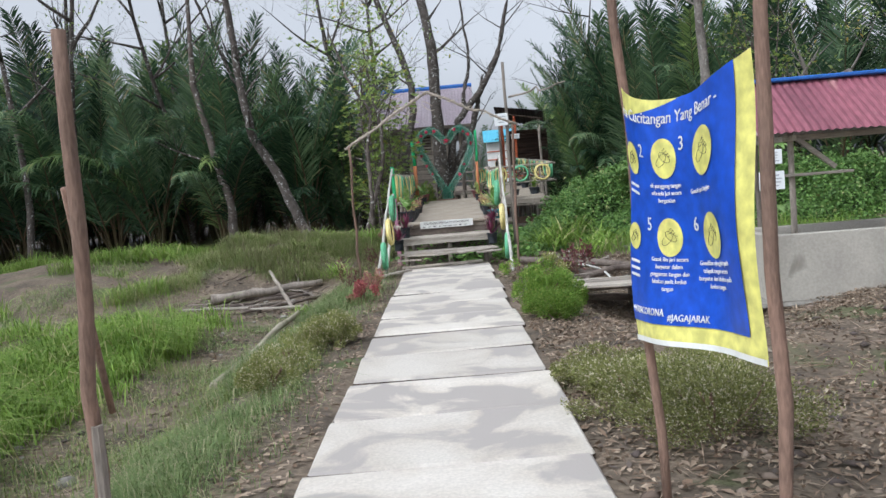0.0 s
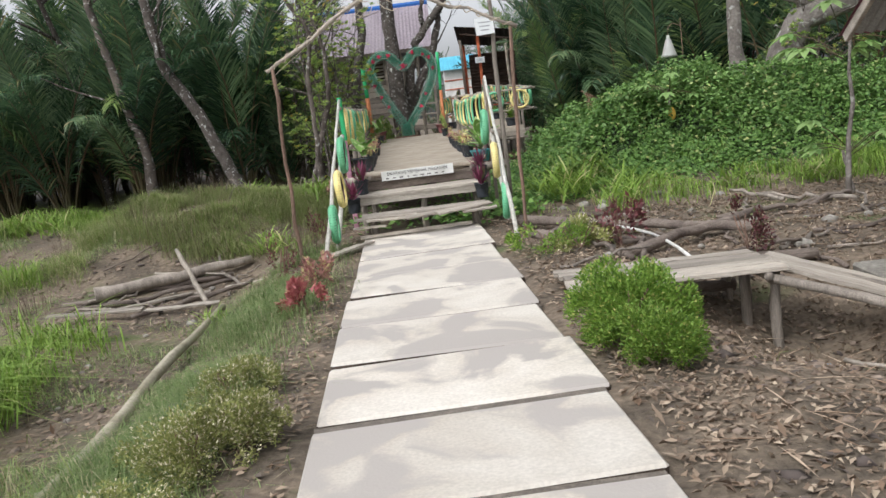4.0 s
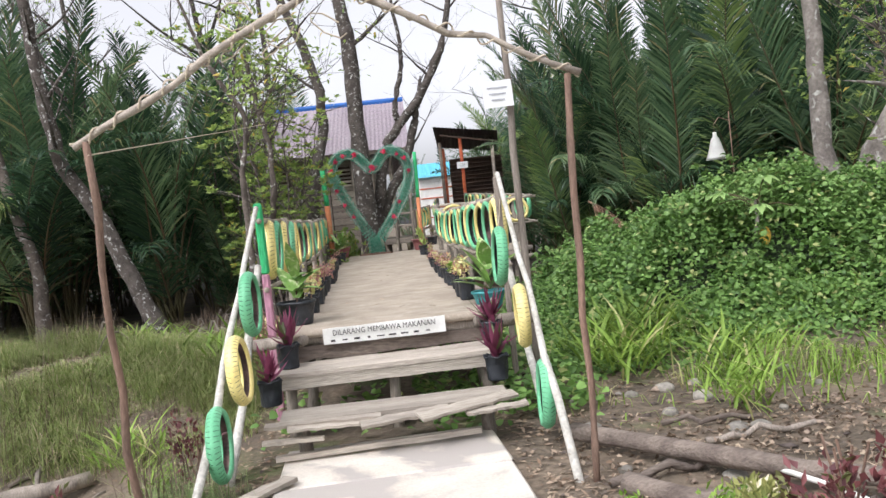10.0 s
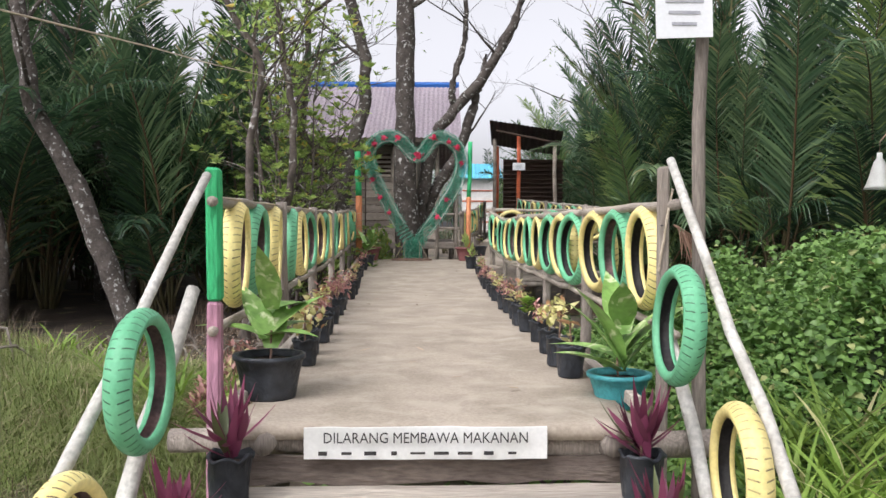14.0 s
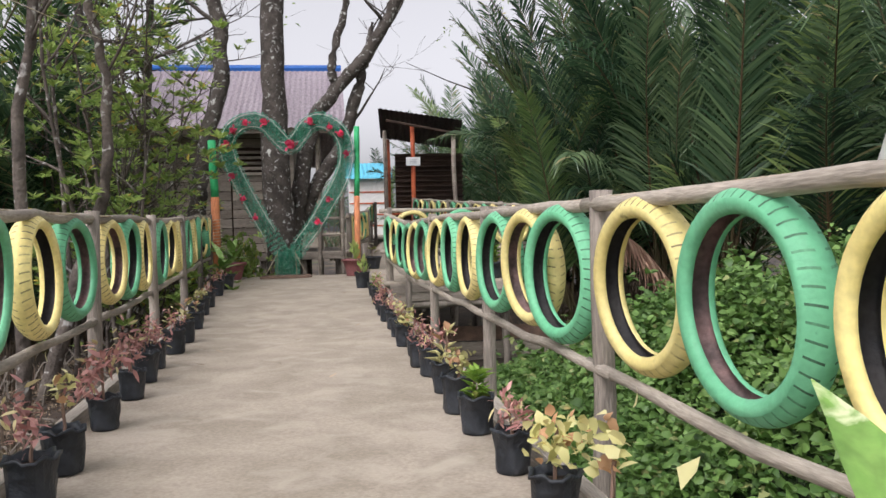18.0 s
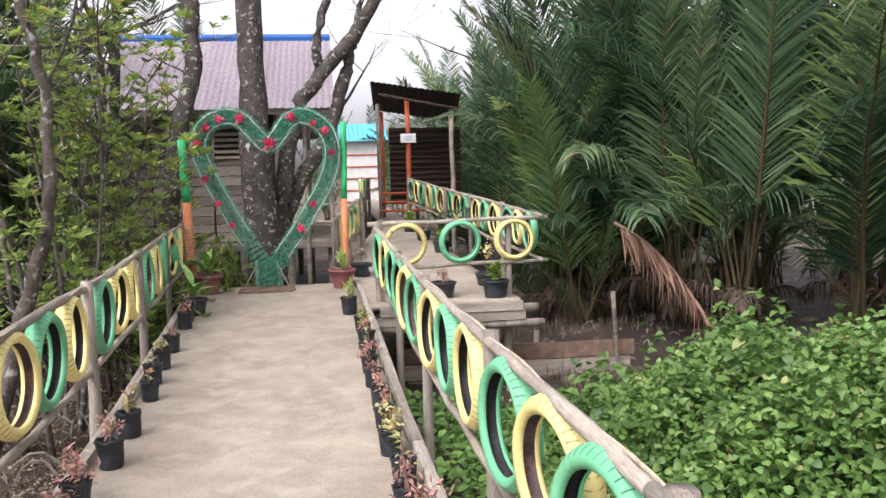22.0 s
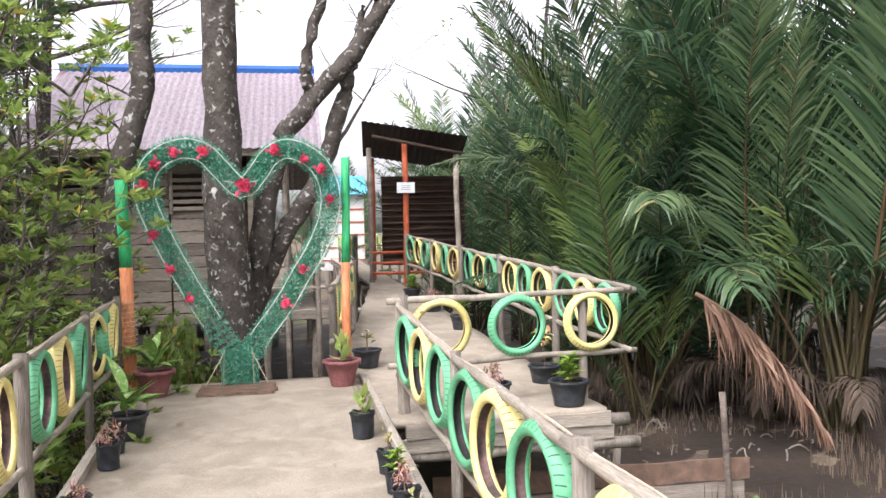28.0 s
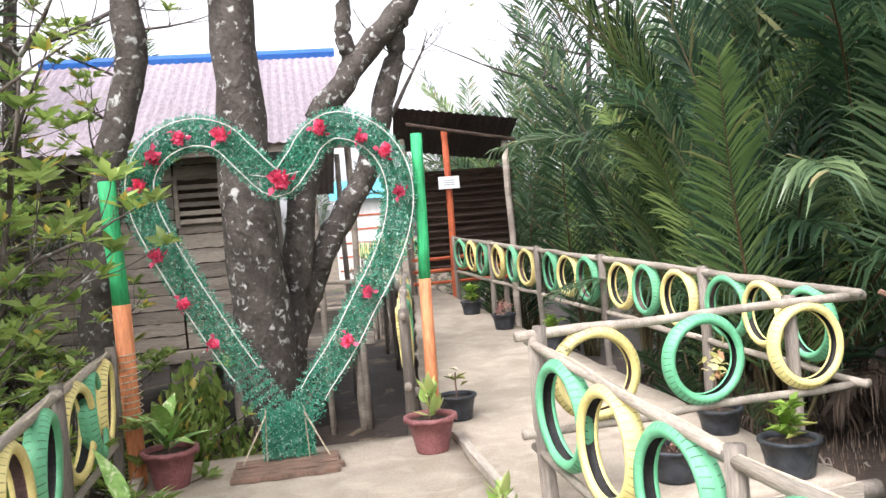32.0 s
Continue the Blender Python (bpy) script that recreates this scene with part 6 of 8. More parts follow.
def sprays(tips, rs, per, length, width, spread=0.12):
    """Leaf arrays round twig ends."""
    P, D = [], []
    for p, d in tips:
        for k in range(per):
            v = unit(rs.normal(0, 1, 3) + 0.7 * np.array(d))
            P.append(np.array(p) + rs.normal(0, spread, 3))
            D.append(v)
    n = len(P)
    return leaf_arrays(P, D, rs.normal(0, 0.5, (n, 3)) + [0, 0, 1], rs.uniform(0.7, 1.2, n) * length, rs.uniform(0.8, 1.2, n) * width)


def bare_tree(x, y, height, lean=(0, 0), r=0.11, seed=0, mat="bark", leaves=0, label="tall dark mangrove tree with thin bare branches"):
    g = random.Random(seed)
    ob = thing("mangrove_tree", (x, y, gz(x, y) - 0.1), label, "tree", "bare mangrove trees")
    bm, tips = bmesh.new(), []
    pts = limb(bm, (0, 0, 0), (lean[0] / height, lean[1] / height, 1), height, r, r * 0.25, g, 0, 0, n=12, wander=0.10)
    part("trunk", bm, mat, ob, smooth=True)
    bm = bmesh.new()
    for k in range(8):
        i = g.randint(5, 12)
        side = Vector((g.uniform(-1, 1), g.uniform(-1, 1), g.uniform(0.1, 0.9)))
        limb(bm, pts[i], side, height * g.uniform(0.18, 0.38), r * 0.42, 0.006, g, 2, 4, 0.7, 6, tips)
    part("branching", bm, mat, ob, smooth=True)["kind"] = "stuff"
    if leaves:
        rs = np.random.RandomState(seed)
        pick = [tips[k] for k in rs.permutation(len(tips))[: leaves]]
        part("crown", joined("crown", [sprays(pick, rs, 7, 0.13, 0.05, 0.16)]), "mangrove", ob)
    return ob


for k, (x, y, h, lx, r) in enumerate(((-12.8, 24.6, 11, 0.5, 0.12), (-11.6, 25.6, 10, -0.4, 0.16), (-9.2, 28.5, 12, -0.6, 0.11), (-7.4, 30.5, 12, 0.8, 0.12), (-6.0, 28.8, 11, -1.0, 0.10), (-4.0, 33, 12, 0.5, 0.14), (-3.2, 30.6, 11, -0.6, 0.12),
                                      (-15.5, 27, 12, 0.6, 0.13), (-18, 26, 11, 0.5, 0.12), (-10.5, 32, 13, 0.4, 0.13), (-13, 31.5, 13, -0.8, 0.13), (4.9, 37, 10, 0.6, 0.09), (10.5, 27.4, 11, 0.6, 0.12), (15, 25, 11, -0.8, 0.13))):
    bare_tree(x, y, h, (lx, 0), r, 40 + k, leaves=40 if k % 3 == 0 else 12)


def shaped_trunk(name, way_points, radii, label, seed, twigs=6, mat="bark", crown=0):
    """A trunk led through a few points, with thin side branches."""
    g = random.Random(seed)
    base = Vector(way_points[0])
    ob = thing(name, base, label, "tree")
    pts, rad = [], []
    for (a, b), (ra, rb) in zip(zip(way_points, way_points[1:]), zip(radii, radii[1:])):
        for q in range(5):
            f = q / 5
            pts.append(Vector(a).lerp(Vector(b), f) - base + Vector((g.uniform(-1, 1), g.uniform(-1, 1), 0)) * 0.02)
            rad.append((ra + (rb - ra) * f) * g.uniform(0.94, 1.06))
    pts.append(Vector(way_points[-1]) - base)
    rad.append(radii[-1])
    part("trunk", tube(bmesh.new(), pts, rad, 12, 0.05, g), mat, ob, smooth=True)
    bm, tips = bmesh.new(), []
    for k in range(twigs):
        i = g.randint(len(pts) // 2, len(pts) - 1)
        limb(bm, pts[i], (g.uniform(-1, 1), g.uniform(-1, 1), g.uniform(0.2, 1)), g.uniform(1.0, 2.4), rad[i] * 0.35, 0.006, g, 2, 3, 0.7, 6, tips)
    if twigs:
        part("branching", bm, mat, ob, smooth=True)["kind"] = "stuff"
    if crown:
        rs = np.random.RandomState(seed)
        part("crown", joined("crown", [sprays(tips[:crown], rs, 6, 0.12, 0.05)]), "mangrove", ob)
    return ob


shaped_trunk("lichened_tree", [(-0.52, 28.6, -0.2), (-0.55, 28.6, 1.6), (-0.62, 28.6, 3.1), (-0.60, 28.6, 4.6), (-0.62, 28.6, 6.0), (-0.9, 28.8, 8.0), (-1.0, 29, 11)], (0.27, 0.235, 0.205, 0.18, 0.17, 0.14, 0.06), "thick dark trunk blotched with white lichen behind the heart", 3)
shaped_trunk("lichened_tree", [(-0.45, 28.95, -0.2), (-0.33, 29.0, 1.8), (-0.15, 29.0, 2.85), (0.03, 29.0, 3.42), (0.44, 29.0, 3.92), (0.87, 29.0, 4.38), (1.21, 29.0, 4.93), (1.61, 29.0, 5.68), (2.1, 29.2, 7.6)], (0.17, 0.14, 0.125, 0.115, 0.11, 0.105, 0.10, 0.09, 0.045), "forked trunk with lichen leaning over the house", 4)
shaped_trunk("lichened_tree", [(0.40, 29.0, 3.86), (0.33, 29.0, 4.05), (0.32, 29.0, 4.40), (0.60, 29.0, 5.26), (0.60, 29.0, 5.75), (0.4, 29.0, 7.8)], (0.080, 0.080, 0.070, 0.058, 0.052, 0.025), "slender crooked stem of the forked tree", 5, 4)
shaped_trunk("lichened_tree", [(-0.72, 29.2, -0.2), (-0.62, 29.2, 0.6), (-0.45, 29.18, 1.2), (-0.22, 29.18, 1.79), (0.03, 29.18, 2.32), (0.36, 29.18, 2.80), (0.56, 29.18, 3.28), (0.77, 29.16, 3.93), (0.90, 29.14, 4.5), (1.02, 29.2, 5.0)], (0.14, 0.13, 0.125, 0.12, 0.115, 0.11, 0.105, 0.095, 0.07, 0.03), "slanting lichened trunk crossing the forked tree", 6, 2)
shaped_trunk("lichened_tree", [(-1.90, 28.3, -0.2), (-1.78, 28.3, 1.9), (-1.60, 28.3, 3.0), (-1.36, 28.3, 3.85), (-1.36, 28.3, 4.7), (-1.68, 28.3, 5.95), (-2.6, 28.5, 8.5), (-2.8, 28.5, 10.5)], (0.145, 0.13, 0.125, 0.12, 0.115, 0.105, 0.085, 0.04), "crooked dark trunk with lichen spots beside the house", 7)
shaped_trunk("leaning_tree", [(-4.2, 24.0, -0.15), (-4.5, 24.0, 0.7), (-5.02, 24.0, 2.08), (-5.62, 24.0, 3.1), (-5.82, 24.0, 4.5), (-5.98, 24.0, 6.6), (-6.3, 24, 9.5)], (0.19, 0.15, 0.13, 0.12, 0.11, 0.09, 0.04), "leaning dark mangrove trunk with pale patches", 8, 8)
shaped_trunk("leaning_tree", [(-6.9, 25.4, -0.2), (-6.85, 25.4, 1.3), (-7.2, 25.4, 2.6), (-7.7, 25.6, 5), (-7.6, 25.6, 9)], (0.17, 0.12, 0.10, 0.09, 0.04), "slim pale-barked mangrove trunk at the mud's edge", 9, 6, "pale_bark")
shaped_trunk("spotted_tree", [(-2.75, 24.2, -0.2), (-2.3, 24.1, 1.2), (-2.03, 24.0, 1.95), (-1.96, 24.0, 3.0), (-2.1, 24.0, 3.8), (-2.3, 24.0, 5.5)], (0.085, 0.07, 0.06, 0.05, 0.045, 0.02), "slim crooked mangrove stem with white bark patches", 11, 6, "pale_bark", 60)
shaped_trunk("spotted_tree", [(-2.2, 22.1, -0.2), (-2.13, 22.0, 1.2), (-2.11, 22.0, 2.5), (-1.97, 22.0, 3.35), (-2.5, 22.0, 4.3), (-2.9, 22, 5.6)], (0.06, 0.05, 0.045, 0.04, 0.035, 0.015), "slim forked mangrove stem by the boardwalk", 12, 6, "pale_bark", 60)
shaped_trunk("bank_tree", [(5.95, 20.0, 0.6), (5.92, 20.0, 1.9), (5.93, 20.0, 3.3), (5.8, 20.0, 6.0)], (0.24, 0.125, 0.11, 0.07), "grey lichened trunk on the vine-covered bank", 10, 3, "grey_bark")


def rosettes(tips, rs, per, length):
    """Leaves that stand round each twig end like a wheel."""
    n = len(tips)
    az = (np.arange(per) * 2 * math.pi / per)[None] + rs.uniform(0, 6.3, (n, 1)) + rs.normal(0, 0.25, (n, per))
    lift = rs.uniform(0.0, 1.1, (n, per))
    D = np.stack([np.cos(az), np.sin(az), lift], 2).reshape(-1, 3) + np.repeat(np.array([d for _, d in tips]) * 0.3, per, 0)
    P = np.repeat(np.array([p for p, _ in tips]), per, 0) + rs.normal(0, 0.012, (n * per, 3))
    size = np.repeat(rs.uniform(0.7, 1.2, n), per) * rs.uniform(0.8, 1.15, n * per) * length
    return leaf_arrays(P, D, rs.normal(0, 0.4, (n * per, 3)) + [0, 0, 1], size, size * 0.40, 0.10, 0.18)


def leafy_tree(x, y, height, seed, stems=2, label="slender young mangrove with glossy yellow-green leaves", boughs=8, leaf=0.125):
    g, rs = random.Random(seed), np.random.RandomState(seed)
    ob = thing("young_mangrove", (x, y, gz(x, y) - 0.1), label, "tree", "leafy young mangroves")
    bm, tips = bmesh.new(), []
    for k in range(stems):
        pts = limb(bm, (g.uniform(-0.2, 0.2), g.uniform(-0.2, 0.2), 0), (g.uniform(-0.12, 0.12), g.uniform(-0.12, 0.12), 1), height * g.uniform(0.8, 1.0), 0.034, 0.010, g, 0, 0, n=10, wander=0.10)
        for q in range(boughs):
            i = g.randint(2, 10)
            limb(bm, pts[i], (g.uniform(-1, 1), g.uniform(-1, 1), g.uniform(0.1, 0.9)), g.uniform(0.5, 1.2), 0.016, 0.004, g, 1, 4, 0.7, 5, tips)
    part("branching", bm, "pale_bark", ob, smooth=True)["kind"] = "stuff"
    part("crown", joined("crown", [rosettes(tips, rs, 10, leaf)]), "mangrove", ob)
    return ob


for k, (x, y, h) in enumerate(((-2.35, 24.3, 5.0), (-2.15, 25.1, 4.4), (-2.7, 27.2, 5.6), (-2.40, 28.6, 5.4), (-3.1, 29.4, 5.8), (-2.45, 25.6, 1.9), (-2.2, 27.4, 1.8), (-1.9, 28.5, 1.3), (-2.6, 26.2, 3.0), (-2.1, 29.2, 1.8), (-2.0, 27.0, 1.2), (-2.3, 26.7, 4.3), (-1.75, 25.9, 1.1), (-1.85, 26.5, 1.3), (-1.65, 27.9, 1.0))):
    leafy_tree(x, y, h, 70 + k, 2 if h > 2 else 1, boughs=10 if h > 4 else 14)
for k, (x, y, h) in enumerate(((-3.5, 28.6, 6.6), (-3.0, 30.3, 7.2))):
    leafy_tree(x, y, h, 140 + k, 3, boughs=12)
leafy_tree(7.6, 20.6, 4.6, 91, 3, "airy small-leaved tree on the bank under the palms", 22, 0.09)
shaped_trunk("bank_tree", [(6.7, 20.4, 0.5), (6.9, 20.4, 1.6), (7.3, 20.4, 2.3), (8.2, 20.4, 2.5), (9.4, 20.6, 3.2)], (0.34, 0.27, 0.24, 0.19, 0.09), "thick crooked grey trunk bending over the bank", 13, 6, "grey_bark", 60)


# ---- vines, grass and litter ----
rs = np.random.RandomState(31)


def scatter(n, x0, x1, y0, y1, keep):
    x, y = rs.uniform(x0, x1, n), rs.uniform(y0, y1, n)
    ok = rs.rand(n) < keep(x, y)
    return x[ok], y[ok]


def clumps(x, y, s, seed, cut):
    return smooth_step(cut, cut + 0.35, soft_noise(x, y, s, seed))


def ragged(x, y, x0, x1, y0, y1, y2, y3):
    """A patch that thins out towards uneven edges."""
    w = 0.8 * soft_noise(x, y, 1.5, 0.7)
    return smooth_step(x0, x1, x + w) * smooth_step(y0, y1, y + w) * (1 - smooth_step(y2, y3, y + w))


mrng = random.Random(88)
MOUNDS = [(mrng.uniform(1.6, 10.5), mrng.uniform(16.4, 24.6), mrng.uniform(0.3, 0.85), mrng.uniform(0.16, 0.62)) for _ in range(150)] + [(3.1, 18.2, 0.6, 0.6), (6.4, 18.6, 0.8, 0.75), (4.6, 18.3, 0.7, 0.55), (5.4, 18.2, 0.6, 0.5)]


def vine_top(x, y):
    """Height of the vine cover above the bank."""
    edge = smooth_step(1.35, 2.6, x) * smooth_step(16.2, 18.2, y) * (1 - 0.8 * smooth_step(21.5, 24.6, y)) * (1 - smooth_step(24.0, 25.2, y))
    edge = edge * (1 - smooth_step(8.5, 11.0, x + 0.5 * soft_noise(x, y, 1.6, 2.0)))
    hump = 0.17 * smooth_step(2.0, 4.0, x) + 0.03 * soft_noise(x, y, 9.0, 1.0)
    mound = np.zeros(np.shape(x))
    for mx, my, mr, mh in MOUNDS:
        mound = np.maximum(mound, mh * np.sqrt(np.clip(1 - ((x - mx) ** 2 + (y - my) ** 2) / (mr * mr), 0, 1)))
    return edge * (0.05 + hump + mound + 0.10 * soft_noise(x, y, 4.6, 5.0) + 0.07 * soft_noise(x, y, 9.5, 3.0) + 0.36 * np.exp(-(((x - 4.7) / 1.0) ** 2 + ((y - 18.8) / 1.2) ** 2)))


x, y = scatter(290000, 1.3, 11.5, 15.9, 25.2, lambda x, y: (smooth_step(1.3, 1.7, x) * smooth_step(16.0, 17.2, y) * (1 - smooth_step(24.2, 25.2, y))) * np.where(x > 8, 0.6, 1.0) * (0.62 + 0.38 * clumps(x, y, 2.7, 7.7, -0.35)) * (1 - smooth_step(9.0, 11.2, x + 0.9 * soft_noise(x, y, 1.6, 2.0))))
n = len(x)
z = ground_z(x, y) + vine_top(x, y) * rs.uniform(0.45, 1.12, n) + 0.02 + 0.10 * rs.rand(n) ** 6
D = np.c_[rs.normal(0, 1, n), rs.normal(0, 1, n), rs.normal(-0.1, 0.45, n)]
N = np.c_[rs.normal(0, 0.62, n), rs.normal(-0.30, 0.62, n), np.ones(n)]
vines = part("vine_cover", joined("vine_cover", [round_leaf_arrays(np.c_[x, y, z], D, N, rs.uniform(0.036, 0.072, n), rs.uniform(0.032, 0.062, n), 0.14, 0.25)]), "vine")
tagged(vines, "dense bright green creeping vines over the bank", "vines", kind="stuff")
x, y = scatter(16000, 1.5, 10, 16.4, 25.0, lambda x, y: smooth_step(1.4, 1.9, x) * clumps(x, y, 1.3, 2.2, 0.1))
n = len(x)
big = round_leaf_arrays(np.c_[x, y, ground_z(x, y) + vine_top(x, y) * 1.05 + 0.03], np.c_[rs.normal(0, 1, (n, 2)), rs.normal(-0.1, 0.3, n)], np.c_[rs.normal(0, 0.35, (n, 2)), np.ones(n)], rs.uniform(0.042, 0.080, n), rs.uniform(0.036, 0.066, n), 0.16, 0.3)
tagged(part("broad_vine", joined("broad_vine", [big]), "pale_vine"), "broad light green vine leaves lying over the smaller ones", "vines", kind="stuff")


def papaya(x, y, height, leaves, spread, seed, fruit=0, label="young papaya plant with broad lobed leaves"):
    """A soft stem with long-stalked leaves, each cut into seven lobes."""
    g, rs = random.Random(seed), np.random.RandomState(seed)
    ob = thing("papaya_plant", (x, y, gz(x, y) - 0.05), label, "plant")
    part("stem", tube(bmesh.new(), bent((0, 0, 0), (g.uniform(-0.1, 0.1), 0, height), 5, 0.03, g), [0.035 - 0.004 * q for q in range(6)], 8), "grey_bark", ob, smooth=True)
    for k in range(leaves):
        a, lift = 2.4 * k + g.uniform(-0.3, 0.3), g.uniform(-0.15, 0.75)
        out = Vector((math.cos(a), math.sin(a), lift)) * spread * g.uniform(0.7, 1.1)
        top = Vector((0, 0, height * g.uniform(0.86, 1.0)))
        tip = top + out
        leaf = part("leaf", tube(bmesh.new(), [top, top + out * 0.55 + Vector((0, 0, 0.04)), tip], 0.006, 5), "palm_rib", ob)
        m = 7
        turn = a + np.linspace(-2.2, 2.2, m)
        D = np.c_[np.cos(turn), np.sin(turn), np.full(m, -0.25)]
        P = np.repeat(np.array([tip]), m, 0)
        size = spread * (0.52 - 0.22 * np.abs(np.linspace(-1, 1, m)))
        part("blade", joined("blade", [strap_arrays(P, D, np.repeat([[0.0, 0.0, 1.0]], m, 0), size, size * 0.42, 0.4, 4)]), "pale_vine", leaf)
    for k in range(fruit):
        bm = bmesh.new()
        bmesh.ops.create_uvsphere(bm, u_segments=12, v_segments=8, radius=0.075)
        bmesh.ops.scale(bm, vec=(0.8, 0.8, 1.35), verts=bm.verts)
        part("fruit", bm, "ripe_fruit", ob, "ripe orange-yellow fruit", smooth=True).matrix_basis = pose(-0.06, -0.26, height * 0.55 - 0.16 * k)
    return ob


papaya(4.12, 18.05, 0.88, 10, 0.45, 301, 1, "papaya plant with one ripe fruit standing in the vines")
papaya(4.75, 13.7, 1.75, 10, 0.55, 302)
papaya(4.95, 14.0, 0.55, 7, 0.50, 303)
papaya(6.3, 19.0, 0.95, 8, 0.45, 304, 0, "papaya plant standing in the vines")
# shoots that stand clear of the cover
shoot = []
for k in range(520):
    sx, sy = rs.uniform(1.9, 9.5), rs.uniform(16.8, 24.6)
    h, m = rs.uniform(0.18, 0.55), 16
    q = np.sort(rs.rand(m))
    lean = rs.normal(0, 0.35, 2)
    base = float(ground_z(sx, sy)) + float(vine_top(sx, sy)) * 0.8
    P = np.c_[sx + lean[0] * h * q, sy + lean[1] * h * q, base + h * q]
    shoot.append(round_leaf_arrays(P, np.c_[rs.normal(0, 1, (m, 2)), rs.normal(0.1, 0.4, m)], np.c_[rs.normal(0, 0.4, (m, 2)), np.ones(m)], rs.uniform(0.05, 0.11, m), rs.uniform(0.045, 0.085, m), 0.18, 0.25))
tagged(part("vine_shoots", joined("vine_shoots", shoot), "vine"), "leafy shoots standing out of the vines", "vines", kind="stuff")
# sheet below the leaves hiding the bank; its dark green paints the shaded hollows
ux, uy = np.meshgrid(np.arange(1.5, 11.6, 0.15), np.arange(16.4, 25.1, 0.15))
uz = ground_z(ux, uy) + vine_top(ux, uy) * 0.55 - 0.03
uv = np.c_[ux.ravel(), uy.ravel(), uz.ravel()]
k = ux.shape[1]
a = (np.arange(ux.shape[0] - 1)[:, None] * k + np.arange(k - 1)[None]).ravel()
under = part("vine_tangle", raw_mesh("vine_tangle", uv, np.concatenate([np.c_[a, a + 1, a + k + 1], np.c_[a, a + k + 1, a + k]])), "stem_shade", smooth=True)
tagged(under, "dark green sheet standing for stems and shade beneath the vine leaves", "vines", kind="stuff")


def log_yard(x, y):
    """1 on open ground, 0 where the logs and broken boards lie."""
    return 1 - smooth_step(-4.9, -4.4, x) * (1 - smooth_step(-1.9, -1.5, x)) * smooth_step(12.7, 13.3, y) * (1 - smooth_step(15.5, 16.1, y + 0.2 * (x + 2.5)))


def grass(name, label, mat, n, area, keep, height, width, category="grass", bend=(0.6, 2.1)):
    x, y = scatter(n, *area, keep)
    m = len(x)
    P = np.c_[x, y, ground_z(x, y) - 0.02]
    h = rs.uniform(height[0], height[1], m) * (0.72 + 0.45 * soft_noise(x, y, 1.9, 3.3) + 0.25 * soft_noise(x, y, 4.3, 1.3))
    v = blade_arrays(P, rs.uniform(0, 2 * math.pi, m), h, rs.uniform(width[0], width[1], m), rs.uniform(bend[0], bend[1], m), rs)
    return tagged(part(name, joined(name, [v]), mat), label, category, kind="stuff")


grass("tall_grass", "tall bright green grass in the low ground beside the path", "grass", 150000, (-9, -2.6, 1.5, 17.5),
      lambda x, y: np.where(y > 11.4 + 0.5 * soft_noise(x, y, 1.7, 2.2), 0.30 * clumps(x, y, 2.1, 1.6, 0.25), clumps(x, y, 1.5, 1.0, -0.80)) * log_yard(x, y) * ragged(x, y, -9, -7.5, 1.8, 3.2, 15.5, 17.5) * smooth_step(3.1, 3.7, path_x(y) - x + 0.35 * soft_noise(x, y, 1.3, 4.0)), (0.25, 0.85), (0.009, 0.019))
grass("path_grass", "short soft green grass along the path edge", "soft_grass", 200000, (-3.2, -0.3, 2.0, 14.2),
      lambda x, y: np.exp(-(((path_x(y) - x - 1.66 + 0.2 * smooth_step(9.0, 13.0, y)) / 0.38) ** 2)) * clumps(x, y, 1.7, 2.0, -0.8), (0.06, 0.30), (0.003, 0.006))
grass("dry_grass", "half-dry tufted weeds on the mud bank", "dry_grass", 150000, (-6.6, -1.05, 15.2, 20.5),
      lambda x, y: log_yard(x, y) * clumps(x, y, 2.3, 0.4, -0.15) * ragged(x, y, -6.4, -5.0, 14.8, 16.2, 18.2, 20.0) * smooth_step(15.3, 16.4, y - 0.25 * (x + 1.2)), (0.16, 0.58), (0.003, 0.007), bend=(0.8, 2.6))
grass("bank_weeds", "soft yellow-green weeds on the mud bank", "pale_grass", 60000, (-5.2, -1.15, 15.4, 20.0),
      lambda x, y: log_yard(x, y) * clumps(x, y, 1.9, 3.7, -0.35) * ragged(x, y, -5.2, -4.0, 15.5, 16.6, 18.8, 20.0), (0.16, 0.55), (0.003, 0.007), bend=(0.7, 2.4))
grass("bank_stems", "thin reddish dry stems among the weeds on the bank", "root", 9000, (-5.6, -1.1, 13.6, 19.5),
      lambda x, y: clumps(x, y, 1.9, 8.1, 0.0) * log_yard(x, y), (0.2, 0.7), (0.004, 0.008), "weed", (0.1, 1.0))
grass("far_grass", "green weeds along the far mud bank", "grass", 26000, (-13, -5.6, 18.0, 23.0),
      lambda x, y: clumps(x, y, 1.3, 4.4, -0.05), (0.25, 0.65), (0.006, 0.014))
grass("bank_grass", "fresh green grass at the foot of the vines", "grass", 20000, (1.3, 9.5, 14.2, 18.2),
      lambda x, y: np.exp(-(((y - 16.6 + 0.15 * (x - 2)) / 0.9) ** 2)) * clumps(x, y, 1.8, 1.4, -0.3), (0.14, 0.50), (0.008, 0.016))
grass("right_weeds", "sparse weeds on the bare ground by the wash stand", "grass", 5000, (1.3, 7.5, 3.0, 14.0),
      lambda x, y: clumps(x, y, 1.5, 7.4, 0.35), (0.04, 0.16), (0.004, 0.01))

